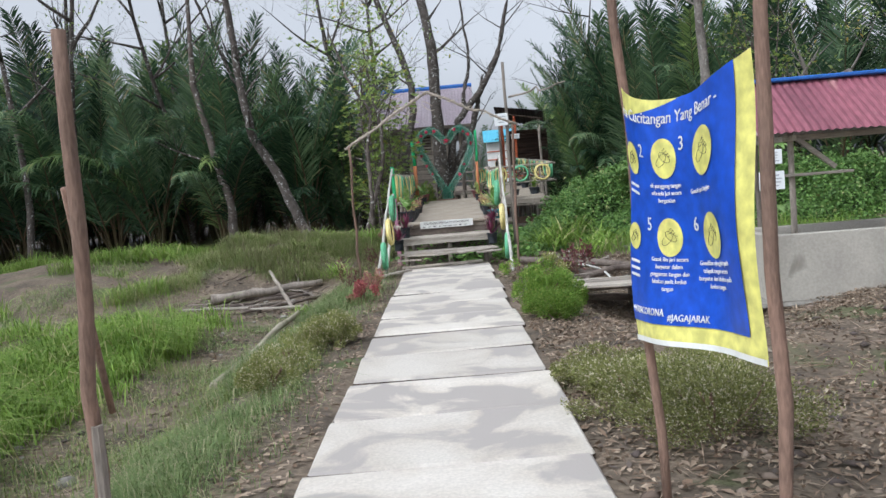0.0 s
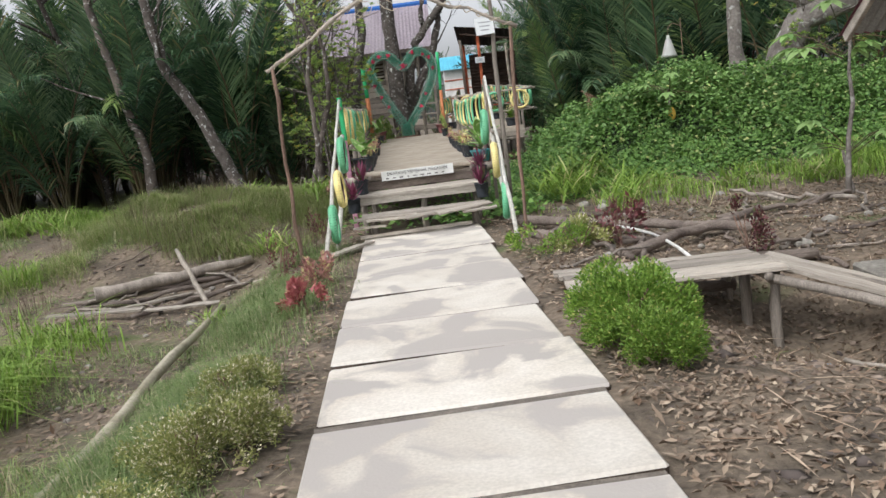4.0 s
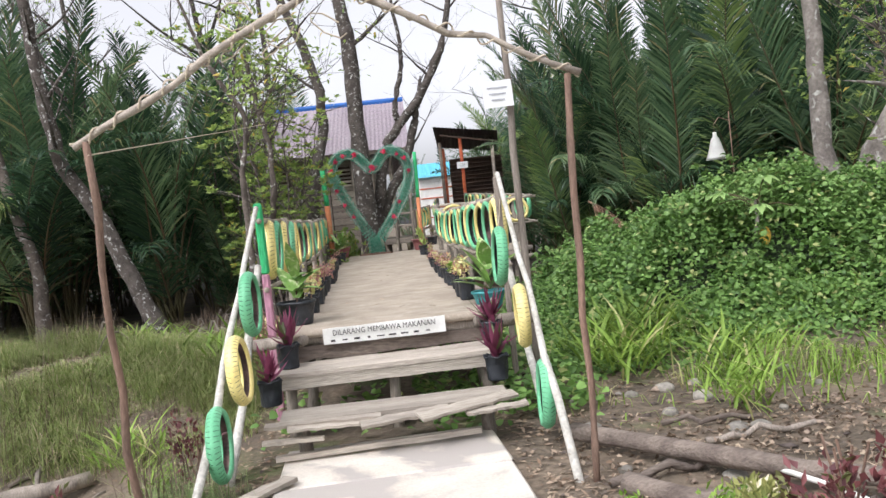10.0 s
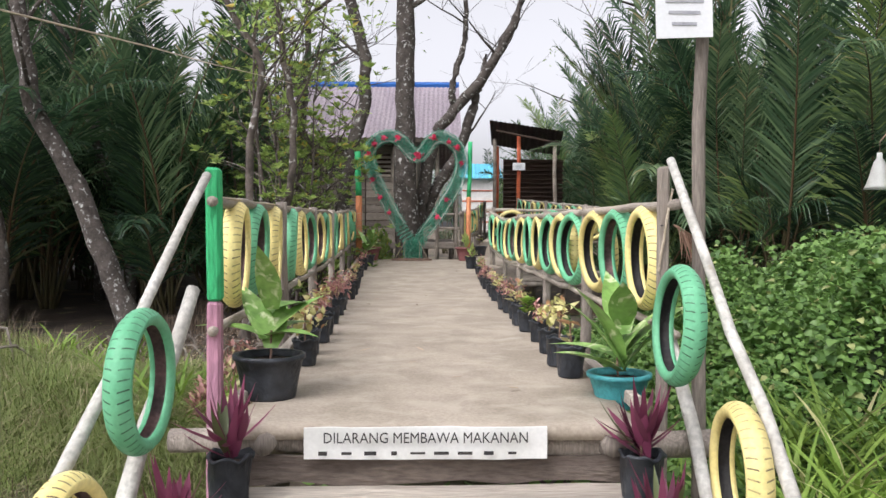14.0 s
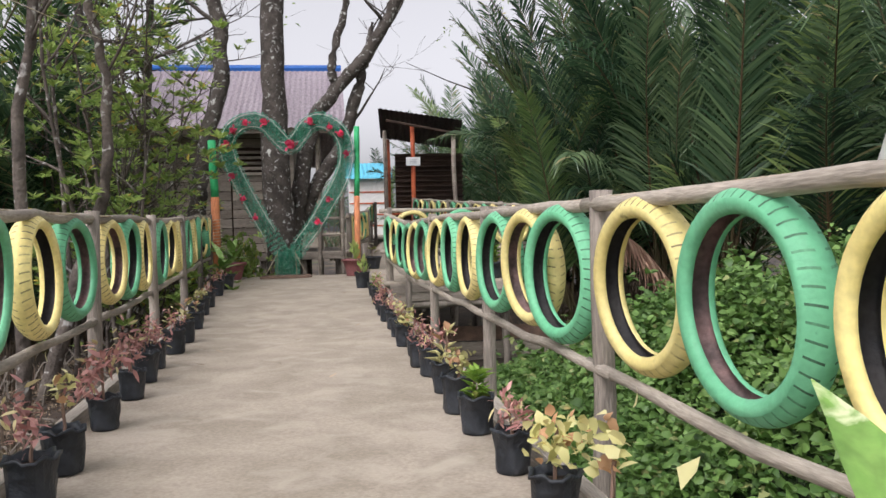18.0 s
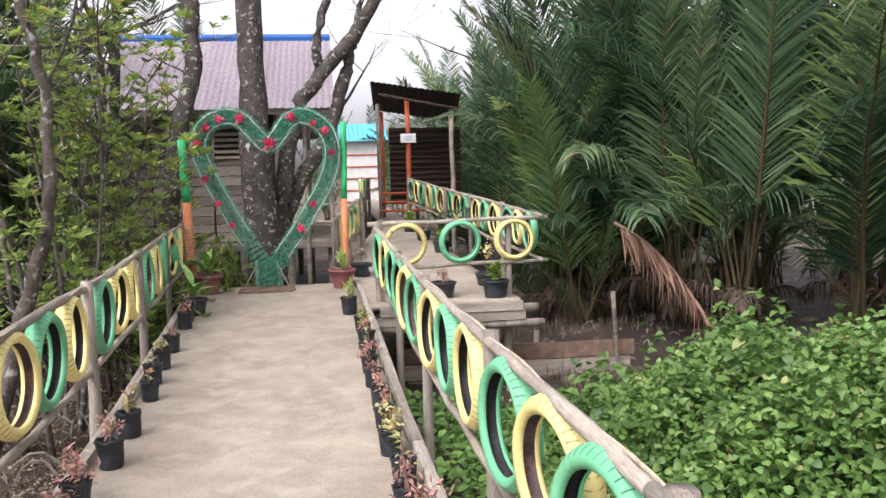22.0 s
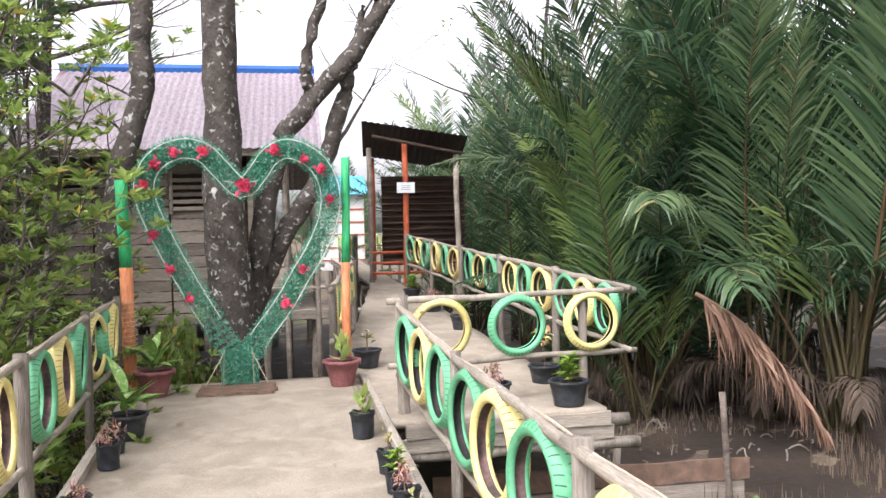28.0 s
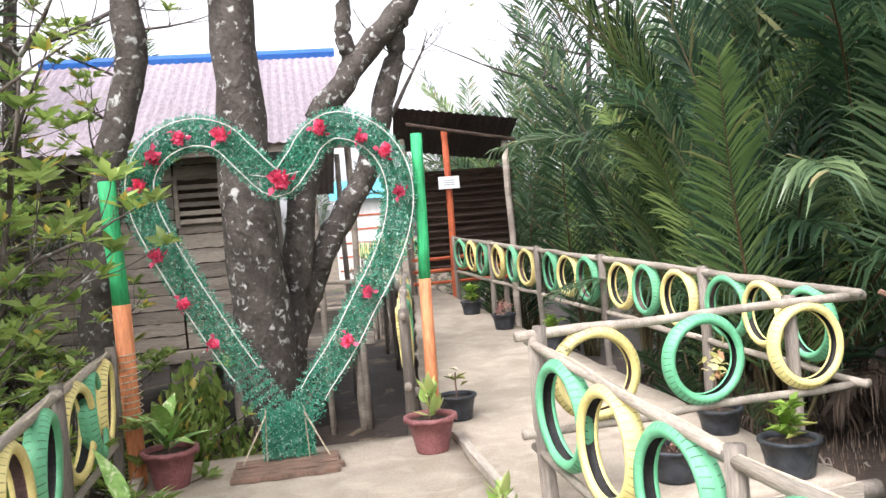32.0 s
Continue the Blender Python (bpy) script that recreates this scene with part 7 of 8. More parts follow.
grass("mixed_grass", "thin half-dry grass among the green", "dry_grass", 26000, (-9, -1.2, 2.0, 11.5),
      lambda x, y: clumps(x, y, 1.2, 5.1, -0.2) * smooth_step(1.3, 2.0, path_x(y) - x), (0.10, 0.40), (0.003, 0.007))
grass("low_weeds", "short sparse weeds on the trampled mud", "dry_grass", 60000, (-8.5, -1.3, 6.0, 20.5),
      lambda x, y: clumps(x, y, 2.9, 1.9, 0.0) * log_yard(x, y) * smooth_step(1.5, 2.2, path_x(y) - x), (0.03, 0.16), (0.003, 0.007))
grass("green_weeds", "short green weeds among the dry grass", "soft_grass", 110000, (-8.5, -1.3, 6.0, 20.5),
      lambda x, y: clumps(x, y, 2.4, 6.9, -0.05) * log_yard(x, y) * smooth_step(1.5, 2.2, path_x(y) - x), (0.04, 0.22), (0.004, 0.009))
grass("root_spikes", "thin brown breathing roots standing in the mud", "root", 24000, (-4.5, 6.5, 19.5, 29.5),
      lambda x, y: clumps(x, y, 1.6, 2.7, -0.3) * np.where((x > deck_left(y) - 0.1) & (x < 3.0), 0.0, 1.0) * np.where((x > 1.3) & (y < 25.0), 0.0, 1.0), (0.08, 0.40), (0.008, 0.018), "roots", (0.0, 0.3))
x, y = scatter(9000, -1.0, 1.6, 15.05, 25.0, lambda x, y: np.where(x > 0.2, 1.0, 0.25) * np.where(y < 16.5, 1.0, np.where(x > 0.75, 1.0, 0.15)))
n = len(x)
low = joined("creeper", [round_leaf_arrays(np.c_[x, y, ground_z(x, y) + rs.uniform(0.02, 0.22, n)], rs.normal(0, 1, (n, 3)) * [1, 1, 0.4], np.c_[rs.normal(0, 0.4, n), rs.normal(-0.2, 0.4, n), np.ones(n)], rs.uniform(0.05, 0.1, n), rs.uniform(0.045, 0.085, n))])
tagged(part("creeper", low, "vine"), "green creeper growing beneath the boardwalk and steps", "vines", kind="stuff")

# arched breathing roots beside the boardwalk
g = random.Random(404)
bm = bmesh.new()
for k in range(170):
    x, y = (g.uniform(-3.2, -1.25) - 0.04 * (k % 30), g.uniform(18.2, 28.0)) if k % 3 else (g.uniform(3.2, 6.5), g.uniform(27.0, 29.5))
    a, reach, rise = g.uniform(0, 6.3), *((g.uniform(0.15, 0.55), g.uniform(0.10, 0.45)) if k % 3 else (g.uniform(0.08, 0.26), g.uniform(0.06, 0.20)))
    base = gz(x, y)
    tube(bm, [(x + reach * (f - 0.5) * math.cos(a) + g.uniform(-0.02, 0.02), y + reach * (f - 0.5) * math.sin(a), base - 0.06 + rise * math.sin(math.pi * (0.06 + 0.88 * f))) for f in (0, 0.2, 0.4, 0.6, 0.8, 1.0)], [0.013, 0.012, 0.012, 0.011, 0.010, 0.008], 4)
tagged(part("prop_roots", bm, "grey_wood"), "tangle of thin arched grey-brown mangrove roots", "roots", kind="stuff")
# chips and dry leaves beside the path
x, y = scatter(40000, -3.0, 6.5, 1.5, 17.5, lambda x, y: 0.10 + 0.90 * np.exp(-((np.abs(x - path_x(y)) - 0.95) / 0.36) ** 2))
out = np.abs(x - path_x(y)) > 0.76
x, y = x[out], y[out]
n = len(x)
lit = joined("leaf_litter", [leaf_arrays(np.c_[x, y, ground_z(x, y) + 0.012], np.c_[rs.normal(0, 1, n), rs.normal(0, 1, n), rs.normal(0, 0.2, n)], np.c_[rs.normal(0, 0.3, n), rs.normal(0, 0.3, n), np.ones(n)], rs.uniform(0.025, 0.085, n), rs.uniform(0.012, 0.035, n), 0.15, 0.0)])
tagged(part("leaf_litter", lit, "litter"), "dry brown leaves and wood chips strewn beside the path", "leaf litter", kind="stuff")
x, y = scatter(90000, -7.5, 7.0, 2.0, 27.0, lambda x, y: (0.25 + 0.75 * clumps(x, y, 1.4, 6.0, -0.2)) * np.where((y > 20.0) & ((x < -4.5) | (x > -0.8)), 0.0, 1.0))
out = np.abs(x - path_x(y)) > 0.78
x, y = x[out], y[out]
n = len(x)
deb = joined("fine_litter", [leaf_arrays(np.c_[x, y, ground_z(x, y) + 0.008], np.c_[rs.normal(0, 1, n), rs.normal(0, 1, n), rs.normal(0, 0.12, n)], np.c_[rs.normal(0, 0.3, n), rs.normal(0, 0.3, n), np.ones(n)], rs.uniform(0.02, 0.11, n), rs.uniform(0.008, 0.03, n), 0.15, 0.0)])
tagged(part("fine_litter", deb, "litter"), "scattered brown debris and dry leaves on the mud", "leaf litter", kind="stuff")
x, y = scatter(30000, 1.1, 6.8, 2.5, 15.0, lambda x, y: 0.35 + 0.65 * clumps(x, y, 1.9, 1.1, -0.2))
x, y = np.r_[x, rs.uniform(-3.4, -1.25, 14000)], np.r_[y, rs.uniform(18.0, 28.0, 14000)]
n = len(x)
chip = joined("dead_leaves", [leaf_arrays(np.c_[x, y, ground_z(x, y) + rs.uniform(0.008, 0.035, n)], np.c_[rs.normal(0, 1, n), rs.normal(0, 1, n), rs.normal(0, 0.35, n)], np.c_[rs.normal(0, 0.6, n), rs.normal(0, 0.6, n), np.ones(n)], rs.uniform(0.018, 0.055, n), rs.uniform(0.012, 0.030, n), 0.35, 0.2)])
tagged(part("dead_leaves", chip, "dark_litter"), "curled dead leaves and bark scraps over the bare mud", "leaf litter", kind="stuff")
x, y = scatter(1500, 1.5, 6.5, 2.5, 13.5, lambda x, y: np.full(len(x), 0.8))
n = len(x)
d = rs.uniform(0, 2 * math.pi, n)
tw = joined("twig_litter", [leaf_arrays(np.c_[x, y, ground_z(x, y) + 0.02], np.c_[np.cos(d), np.sin(d), rs.normal(0, 0.05, n)], np.c_[np.zeros(n), np.zeros(n), np.ones(n)], rs.uniform(0.08, 0.40, n), rs.uniform(0.005, 0.012, n), 0.5, 0.0)])
tagged(part("twig_litter", tw, "litter"), "dry twigs and palm straw on the bare ground", "twigs", kind="stuff")


# ---- bushes and potted plants ----
def bush_mesh(name, n, r, h, leaf, mat, seed, up=0.6):
    rs = np.random.RandomState(seed)
    core = rs.normal(0, 1, (min(max(6, n // 110), 34), 3)) * [r * 0.55, r * 0.55, h * 0.20] + [0, 0, h * 0.46]
    pick = core[rs.randint(0, len(core), n)]
    P = pick + unit(rs.normal(0, 1, (n, 3))) * rs.uniform(0.4, 1.0, (n, 1)) * [r * 0.32, r * 0.32, h * 0.30]
    c = np.array([0, 0, h * 0.42])
    far = np.maximum(np.linalg.norm((P - c) / [r * 1.15, r * 1.15, h * 0.68], axis=1), 1.0)
    P = c + (P - c) / far[:, None] * np.where(far > 1, rs.uniform(0.72, 1.0, n), 1.0)[:, None]
    P[:, 2] = np.clip(P[:, 2], 0.02, None)
    D = unit(P - [0, 0, h * 0.3]) + rs.normal(0, 0.6, (n, 3)) + [0, 0, up]
    me = joined(name, [leaf_arrays(P, D, rs.normal(0, 0.6, (n, 3)) + [0, 0, 1], rs.uniform(0.7, 1.3, n) * leaf, rs.uniform(0.7, 1.3, n) * leaf * 0.5)])
    me.materials.append(M[mat])
    return me


def bush(name, x, y, n, r, h, leaf, mat, seed, label, category="shrub"):
    ob = thing(name, (x, y, gz(x, y)), label, category)
    part("foliage", bush_mesh("foliage", n, r, h, leaf, mat, seed), mat, ob)
    g = random.Random(seed)
    for k in range(5):
        bm = tube(bmesh.new(), bent((g.uniform(-0.05, 0.05), g.uniform(-0.05, 0.05), -0.03), (g.uniform(-r, r) * 0.5, g.uniform(-r, r) * 0.5, h * 0.7), 4, 0.02, g), 0.006, 5)
        part("stem", bm, "brown_wood", ob)
    return ob


bush("round_shrub", 1.36, 8.95, 7000, 0.26, 0.30, 0.022, "bush", 2, "low lobe of a light green small-leaved shrub")
bush("round_shrub", 1.33, 9.36, 15000, 0.34, 0.48, 0.024, "bush", 1, "rounded light green small-leaved shrub by the path")
for k, (x, y, r, h) in enumerate(((1.60, 5.55, 0.40, 0.36), (1.85, 5.05, 0.42, 0.40), (1.50, 6.25, 0.32, 0.28), (1.95, 5.75, 0.36, 0.34), (-0.95, 6.85, 0.20, 0.26), (-1.0, 7.5, 0.22, 0.30), (-0.92, 8.25, 0.24, 0.30), (-0.72, 8.4, 0.18, 0.24), (-0.95, 9.2, 0.2, 0.22))):
    bush("flowering_weed", x, y, 15000 if x > 0 else 7000, r * 1.15, h, 0.017, "weed", 10 + k, "pale flowering weed with tiny cream blooms beside the path", "weed")
bush("red_croton", -0.90, 11.2, 560, 0.20, 0.28, 0.055, "red_leaf", 21, "low croton shrub with red leaves")
bush("red_croton", -0.92, 12.15, 520, 0.20, 0.36, 0.05, "faded_leaf", 22, "croton shrub with coppery leaves")
bush("low_shrub", 1.28, 12.5, 1500, 0.35, 0.28, 0.035, "bush", 23, "low yellow-green ground shrub beside the path")
bush("low_shrub", 1.55, 12.4, 700, 0.30, 0.28, 0.04, "weed", 24, "low fading shrub with orange leaf tips")
bush("purple_shrub", 1.94, 12.45, 420, 0.22, 0.72, 0.062, "dusky_leaf", 25, "upright purple-leaved shrub on the mud")
bush("purple_shrub", 2.85, 11.6, 420, 0.22, 0.5, 0.04, "dusky_leaf", 26, "upright purple-leaved shrub among the logs")
bush("purple_shrub", -1.15, 14.3, 200, 0.2, 0.6, 0.045, "dusky_leaf", 27, "thin purplish shrub by the hand rail")
bush("purple_shrub", -1.4, 13.2, 200, 0.2, 0.5, 0.045, "dusky_leaf", 28, "thin purplish shrub by the gate post")
bush("low_shrub", -0.78, 28.2, 1100, 0.36, 1.65, 0.10, "mangrove", 33, "leafy green shrub behind the heart")
bush("low_shrub", -1.9, 27.6, 500, 0.35, 0.9, 0.12, "mangrove", 34, "leafy green shrub growing beside the railing")
bush("low_shrub", -1.08, 27.95, 1300, 0.36, 1.85, 0.10, "mangrove", 35, "leafy green shrub between the painted post and the heart")
bush("dry_croton", -1.18, 17.3, 320, 0.22, 0.55, 0.05, "faded_leaf", 29, "withered reddish shrub outside the railing")
bush("dry_croton", -1.22, 18.1, 320, 0.24, 0.6, 0.05, "faded_leaf", 30, "withered reddish shrub outside the railing")
bush("dry_croton", -1.32, 19.1, 320, 0.24, 0.5, 0.05, "faded_leaf", 31, "withered reddish shrub outside the railing")
for k, (x, y, s) in enumerate(((2.45, 17.0, 1.3), (2.2, 16.5, 1.0), (2.85, 15.7, 1.1), (4.2, 15.6, 0.8), (-2.0, 15.7, 0.8), (-1.6, 17.4, 1.2), (-3.0, 20.6, 1.0), (-1.55, 14.8, 0.6), (-2.0, 12.4, 0.5), (5.2, 15.4, 0.9), (1.95, 16.2, 1.2), (2.1, 17.0, 1.1), (2.5, 14.85, 0.9), (-2.9, 18.9, 0.8), (-6.2, 18.4, 0.9), (-5.4, 19.2, 0.7), (-7.0, 18.8, 1.0))):
    g = random.Random(50 + k)
    ob = thing("ginger_clump", (x, y, gz(x, y) - 0.02), "clump of upright light green strap leaves", "plant", "strap-leaved clumps")
    m = 90
    az = rs.uniform(0, 2 * math.pi, m)
    P = np.c_[rs.normal(0, 0.16, m), rs.normal(0, 0.16, m), rs.uniform(0, 0.25, m)] * s
    D = np.c_[np.cos(az) * 0.6, np.sin(az) * 0.6, rs.uniform(0.4, 1.2, m)]
    part("leaves", joined("leaves", [strap_arrays(P, D, np.c_[-np.cos(az), -np.sin(az), np.full(m, 0.6)], rs.uniform(0.22, 0.46, m) * s, rs.uniform(0.016, 0.028, m) * s, 0.7)]), "grass", ob)


def pot_mesh(name, r0, r1, h, wavy=0.0, seg=20, rim=0.012, frill=0.0):
    bm = bmesh.new()
    prof = [(r0, 0), (r0 * 1.02, 0.01), ((r0 + r1) / 2, h * 0.5), (r1, h - rim * 2), (r1 + rim, h - rim * 1.6), (r1 + rim, h), (r1 - rim, h), (r1 - rim, h - 0.03)]
    rings = []
    for i, (r, z) in enumerate(prof):
        if frill and i in (4, 5):
            rings.append([bm.verts.new(((r + frill * 0.6) * math.cos(2 * math.pi * k / seg), (r + frill * 0.6) * math.sin(2 * math.pi * k / seg), z - (frill * 1.6 * abs(math.sin(math.pi * k * 9 / seg)) if i == 4 else 0))) for k in range(seg)])
            continue
        rings.append([bm.verts.new(((r + (wavy * math.sin(k * 2.4 + z * 30) if 0 < i else 0)) * math.cos(2 * math.pi * k / seg), (r + (wavy * math.cos(k * 1.7 + z * 20) if 0 < i else 0)) * math.sin(2 * math.pi * k / seg), z + (wavy * 1.2 * math.sin(k * 1.9) if i > 3 else 0))) for k in range(seg)])
    for p, q in zip(rings, rings[1:]):
        for k in range(seg):
            bm.faces.new((p[k], p[(k + 1) % seg], q[(k + 1) % seg], q[k]))
    bm.faces.new(rings[0][::-1])
    me = bpy.data.meshes.new(name)
    bm.to_mesh(me)
    bm.free()
    me.shade_smooth()
    return me


def disc_mesh(name, r, z):
    bm = bmesh.new()
    bmesh.ops.create_circle(bm, cap_ends=True, radius=r, segments=16, matrix=Matrix.Translation((0, 0, z)))
    me = bpy.data.meshes.new(name)
    bm.to_mesh(me)
    bm.free()
    return me


BAG, BAG_SOIL = pot_mesh("bag", 0.058, 0.068, 0.15, 0.007, 18, 0.006), disc_mesh("soil", 0.064, 0.118)


def tuft(name, mat, n, height, length, width, seed, flat=0.4, strap=0.0):
    """Leaves that spring from a short stem."""
    rs = np.random.RandomState(seed)
    az = rs.uniform(0, 2 * math.pi, n)
    P = np.c_[rs.normal(0, 0.012, n), rs.normal(0, 0.012, n), rs.uniform(0.1, 1.0, n) * height]
    D = np.c_[np.cos(az), np.sin(az), rs.uniform(0.1, 1.5, n) * (1 - flat)]
    if strap:
        me = joined(name, [strap_arrays(P, D, np.c_[-np.cos(az), -np.sin(az), np.full(n, 0.5)], rs.uniform(0.7, 1.2, n) * length, rs.uniform(0.8, 1.15, n) * width, -strap)])
        me.materials.append(M[mat])
        return me
    me = joined(name, [leaf_arrays(P, D, np.c_[-np.cos(az) * 0.5, -np.sin(az) * 0.5, np.ones(n)], rs.uniform(0.7, 1.25, n) * length, rs.uniform(0.8, 1.2, n) * width, 0.22, 0.22)])
    me.materials.append(M[mat])
    return me


def posy(name, mat, n, radius, height, leaf, seed, slim=0.75):
    """A loose ball of small leaves on a thin stem."""
    rs = np.random.RandomState(seed)
    core = rs.normal(0, 0.55, (7, 3)) * radius * [1, 1, 0.8]
    P = core[rs.randint(0, 7, n)] + rs.normal(0, 0.38, (n, 3)) * radius + [0, 0, height]
    P[:, 2] = np.maximum(P[:, 2], 0.01)
    me = joined(name, [round_leaf_arrays(P, rs.normal(0, 1, (n, 3)) + [0, 0, 0.3], rs.normal(0, 0.6, (n, 3)) + [0, 0, 1], rs.uniform(0.6, 1.3, n) * leaf, rs.uniform(0.6, 1.2, n) * leaf * slim, 0.1, 0.2)])
    me.materials.append(M[mat])
    return me


TUFTS = {"red": [posy("leaves", "faded_leaf", n, q, h, 0.036, s, 0.32) for s, n, q, h in ((1, 110, 0.055, 0.09), (2, 80, 0.045, 0.12), (21, 140, 0.06, 0.09))], "yellow": [posy("leaves", "yellow_leaf", n, q, h, 0.032, s) for s, n, q, h in ((3, 80, 0.055, 0.10), (4, 90, 0.065, 0.10), (22, 26, 0.04, 0.14))],
         "pale": [tuft("leaves", "pale_leaf", 14, 0.12, 0.10, 0.042, s, -0.1, 0.5) for s in (5, 6)], "purple": [tuft("leaves", "purple_leaf", 24, 0.10, 0.25, 0.04, s, -0.5, 0.35) for s in (7, 8)],
         "sparse": [tuft("leaves", "weed", 8, 0.14, 0.06, 0.025, s) for s in (9, 10)], "big": [tuft("leaves", "dumbcane", 10, 0.20, 0.29, 0.102, s, -0.8, -0.5) for s in (11, 12)],
         "sprout": [tuft("leaves", "yellow_leaf", n, 0.17, 0.065, 0.032, q, 0.1) for q, n in ((15, 7), (16, 11))],
         "green": [tuft("leaves", "bush", 60, 0.16, 0.08, 0.03, s, 0.2) for s in (13, 14)]}
WORDS = {"red": "reddish croton", "yellow": "yellow croton", "pale": "pale green seedling", "purple": "purple-leaved plant", "sparse": "nearly bare seedling", "sprout": "yellow-leaved sprout", "big": "broad cream-marked leaves", "green": "bushy green herb"}
krng = random.Random(77)


def potted(kind, at, size=1.0, container="bag", grow=1.0):
    ob = thing("potted_plant", at, "", "potted plant", "potted plants along the boardwalk", krng.uniform(0, 360))
    if container == "bag":
        part("bag", BAG, "bag", ob).matrix_basis = Matrix.Scale(size, 4)
        part("soil", BAG_SOIL, "soil", ob).matrix_basis = Matrix.Scale(size, 4)
        top, words = 0.115 * size, "in a black plastic nursery bag on the boardwalk"
    else:
        mat, r0, r1, h, words = {"mauve": ("terracotta", 0.105, 0.16, 0.24, "in a mauve fluted pot beside the heart"), "black": ("bag", 0.12, 0.155, 0.20, "in a wide black pot"), "teal": ("teal", 0.10, 0.14, 0.16, "in a teal plastic pot")}[container]
        part("pot", pot_mesh("pot", r0 * size, r1 * size, h * size, 0.002 if container == "mauve" else 0.0, 54 if container == "mauve" else 24, frill=0.014 if container == "mauve" else 0.0), mat, ob)
        part("soil", disc_mesh("soil", r1 * size * 0.97, h * size - 0.035), "soil", ob)
        top = (h - 0.035) * size
    ob["label"] = f"{WORDS[kind]} {words}"
    leaf = part("leaves", krng.choice(TUFTS[kind]), "bush", ob)
    leaf.matrix_basis = pose(0, 0, top, 0, 0, krng.uniform(0, 360)) @ Matrix.Scale(grow, 4)
    part("stem", tube(bmesh.new(), bent((0, 0, top - 0.02), (0.01, 0.0, top + 0.12 * grow), 3, 0.006, krng), 0.006, 5), "brown_wood", ob)
    return ob


LEFT_POTS = ((17.05, "yellow", 1.5), (17.45, "yellow", 1.5), (17.97, "red", 1.3), (18.36, "yellow", 1.3), (19.0, "red", 1.6), (19.64, "red", 1.4), (20.12, "red", 1.0), (20.58, "red", 1.3), (21.2, "red", 1.0), (21.76, "sprout", 1.2), (22.6, "sprout", 1.0), (23.05, "sparse", 0.9), (23.5, "yellow", 0.8), (24.05, "red", 0.8), (24.97, "red", 1.1), (25.3, "sparse", 1.1))
RIGHT_POTS = ((16.72, "sprout", 1.4), (17.06, "yellow", 1.5), (17.52, "yellow", 1.3), (18.03, "red", 1.1), (18.57, "green", 0.8), (18.95, "yellow", 1.0), (19.4, "sprout", 1.3), (19.88, "red", 1.2), (20.2, "red", 1.0), (20.6, "sparse", 1.0), (21.07, "yellow", 1.1), (21.58, "red", 0.9), (22.07, "red", 0.9), (22.6, "red", 0.7), (23.0, "red", 1.0), (23.4, "sparse", 1.0), (23.77, "red", 1.0), (24.15, "green", 0.8), (24.5, "yellow", 0.8))
for y, kind, grow in LEFT_POTS:
    potted(kind, (deck_left(y) + 0.10 + krng.uniform(-0.015, 0.03), y, deck_z(y) + 0.004), krng.uniform(0.92, 1.12), grow=grow)
for y, kind, grow in RIGHT_POTS:
    potted(kind, (deck_right(y) - 0.10 + krng.uniform(-0.03, 0.015), y, deck_z(y) + 0.004), krng.uniform(0.92, 1.12), grow=grow)
potted("big", (-0.70, 16.2, deck_z(16.3)), 1.0, "black", 1.2)
potted("big", (0.93, 16.25, deck_z(16.3) - 0.05), 1.0, "teal", 1.3)
potted("big", (-1.10, 25.66, deck_z(25.6)), 0.9, "black", 1.0)
potted("big", (-1.13, 27.06, deck_z(27.1)), 1.0, "mauve", 1.0)
potted("pale", (0.54, 27.10, deck_z(27.0)), 1.0, "mauve", 1.6)
potted("pale", (0.58, 25.28, deck_z(25.28)), 1.25, "bag", 1.3)
potted("sparse", (0.82, 27.64, far_z(27.64)), 0.9, "black", 1.6)
potted("green", (2.28, 25.72, 0.885), 1.0, "black", 1.3)
potted("red", (1.7, 25.9, 0.885), 0.9, "black", 1.2)
potted("yellow", (2.35, 26.6, 0.885), 0.9, "black", 2.2)
potted("green", (2.2, 29.6, far_z(29.6)), 0.9, "black", 1.2)
potted("red", (2.1, 31.2, far_z(31.2)), 0.9, "black", 1.2)
potted("green", (2.0, 32.6, far_z(32.6)), 0.9, "black", 1.4)
for x, y, z in ((-0.70, 15.48, 0.475), (-0.80, 15.12, 0.28), (0.86, 15.52, 0.475), (0.83, 15.10, 0.285)):
    potted("purple", (x, y, z), 1.2, "bag", 0.98)

for k in range(16):
    x, y = rng.uniform(-0.55, 0.6), rng.uniform(16.2, 26)
    me = joined("fallen_leaf", [strap_arrays([[0, 0, 0]], [[1, 0, 0.05]], [[0, 0, 1]], [rng.uniform(0.04, 0.08)], [rng.uniform(0.02, 0.035)], -0.3, 3)])
    ob = part("fallen_leaf", me, "litter")
    ob.matrix_basis = pose(x - 0.03 * (y - 16), y, deck_z(y) + 0.012, 0, 0, rng.uniform(0, 360))
    tagged(ob, "small dry brown leaf fallen on the boardwalk", "leaf", "fallen leaves")

# two loose boards beside the lowest slab
for k, (x, y, ln, turn) in enumerate(((-0.80, 13.72, 0.52, 64), (-0.68, 13.95, 0.45, 56))):
    loose = thing("loose_board", (x, y, 0.02), "short weathered board lying beside the path", "board", "loose boards", turn)
    board("plank", loose, "plank", (0, 0, 0.02), ln, 0.11, 0.025, 0, 0, 0, 0.01)

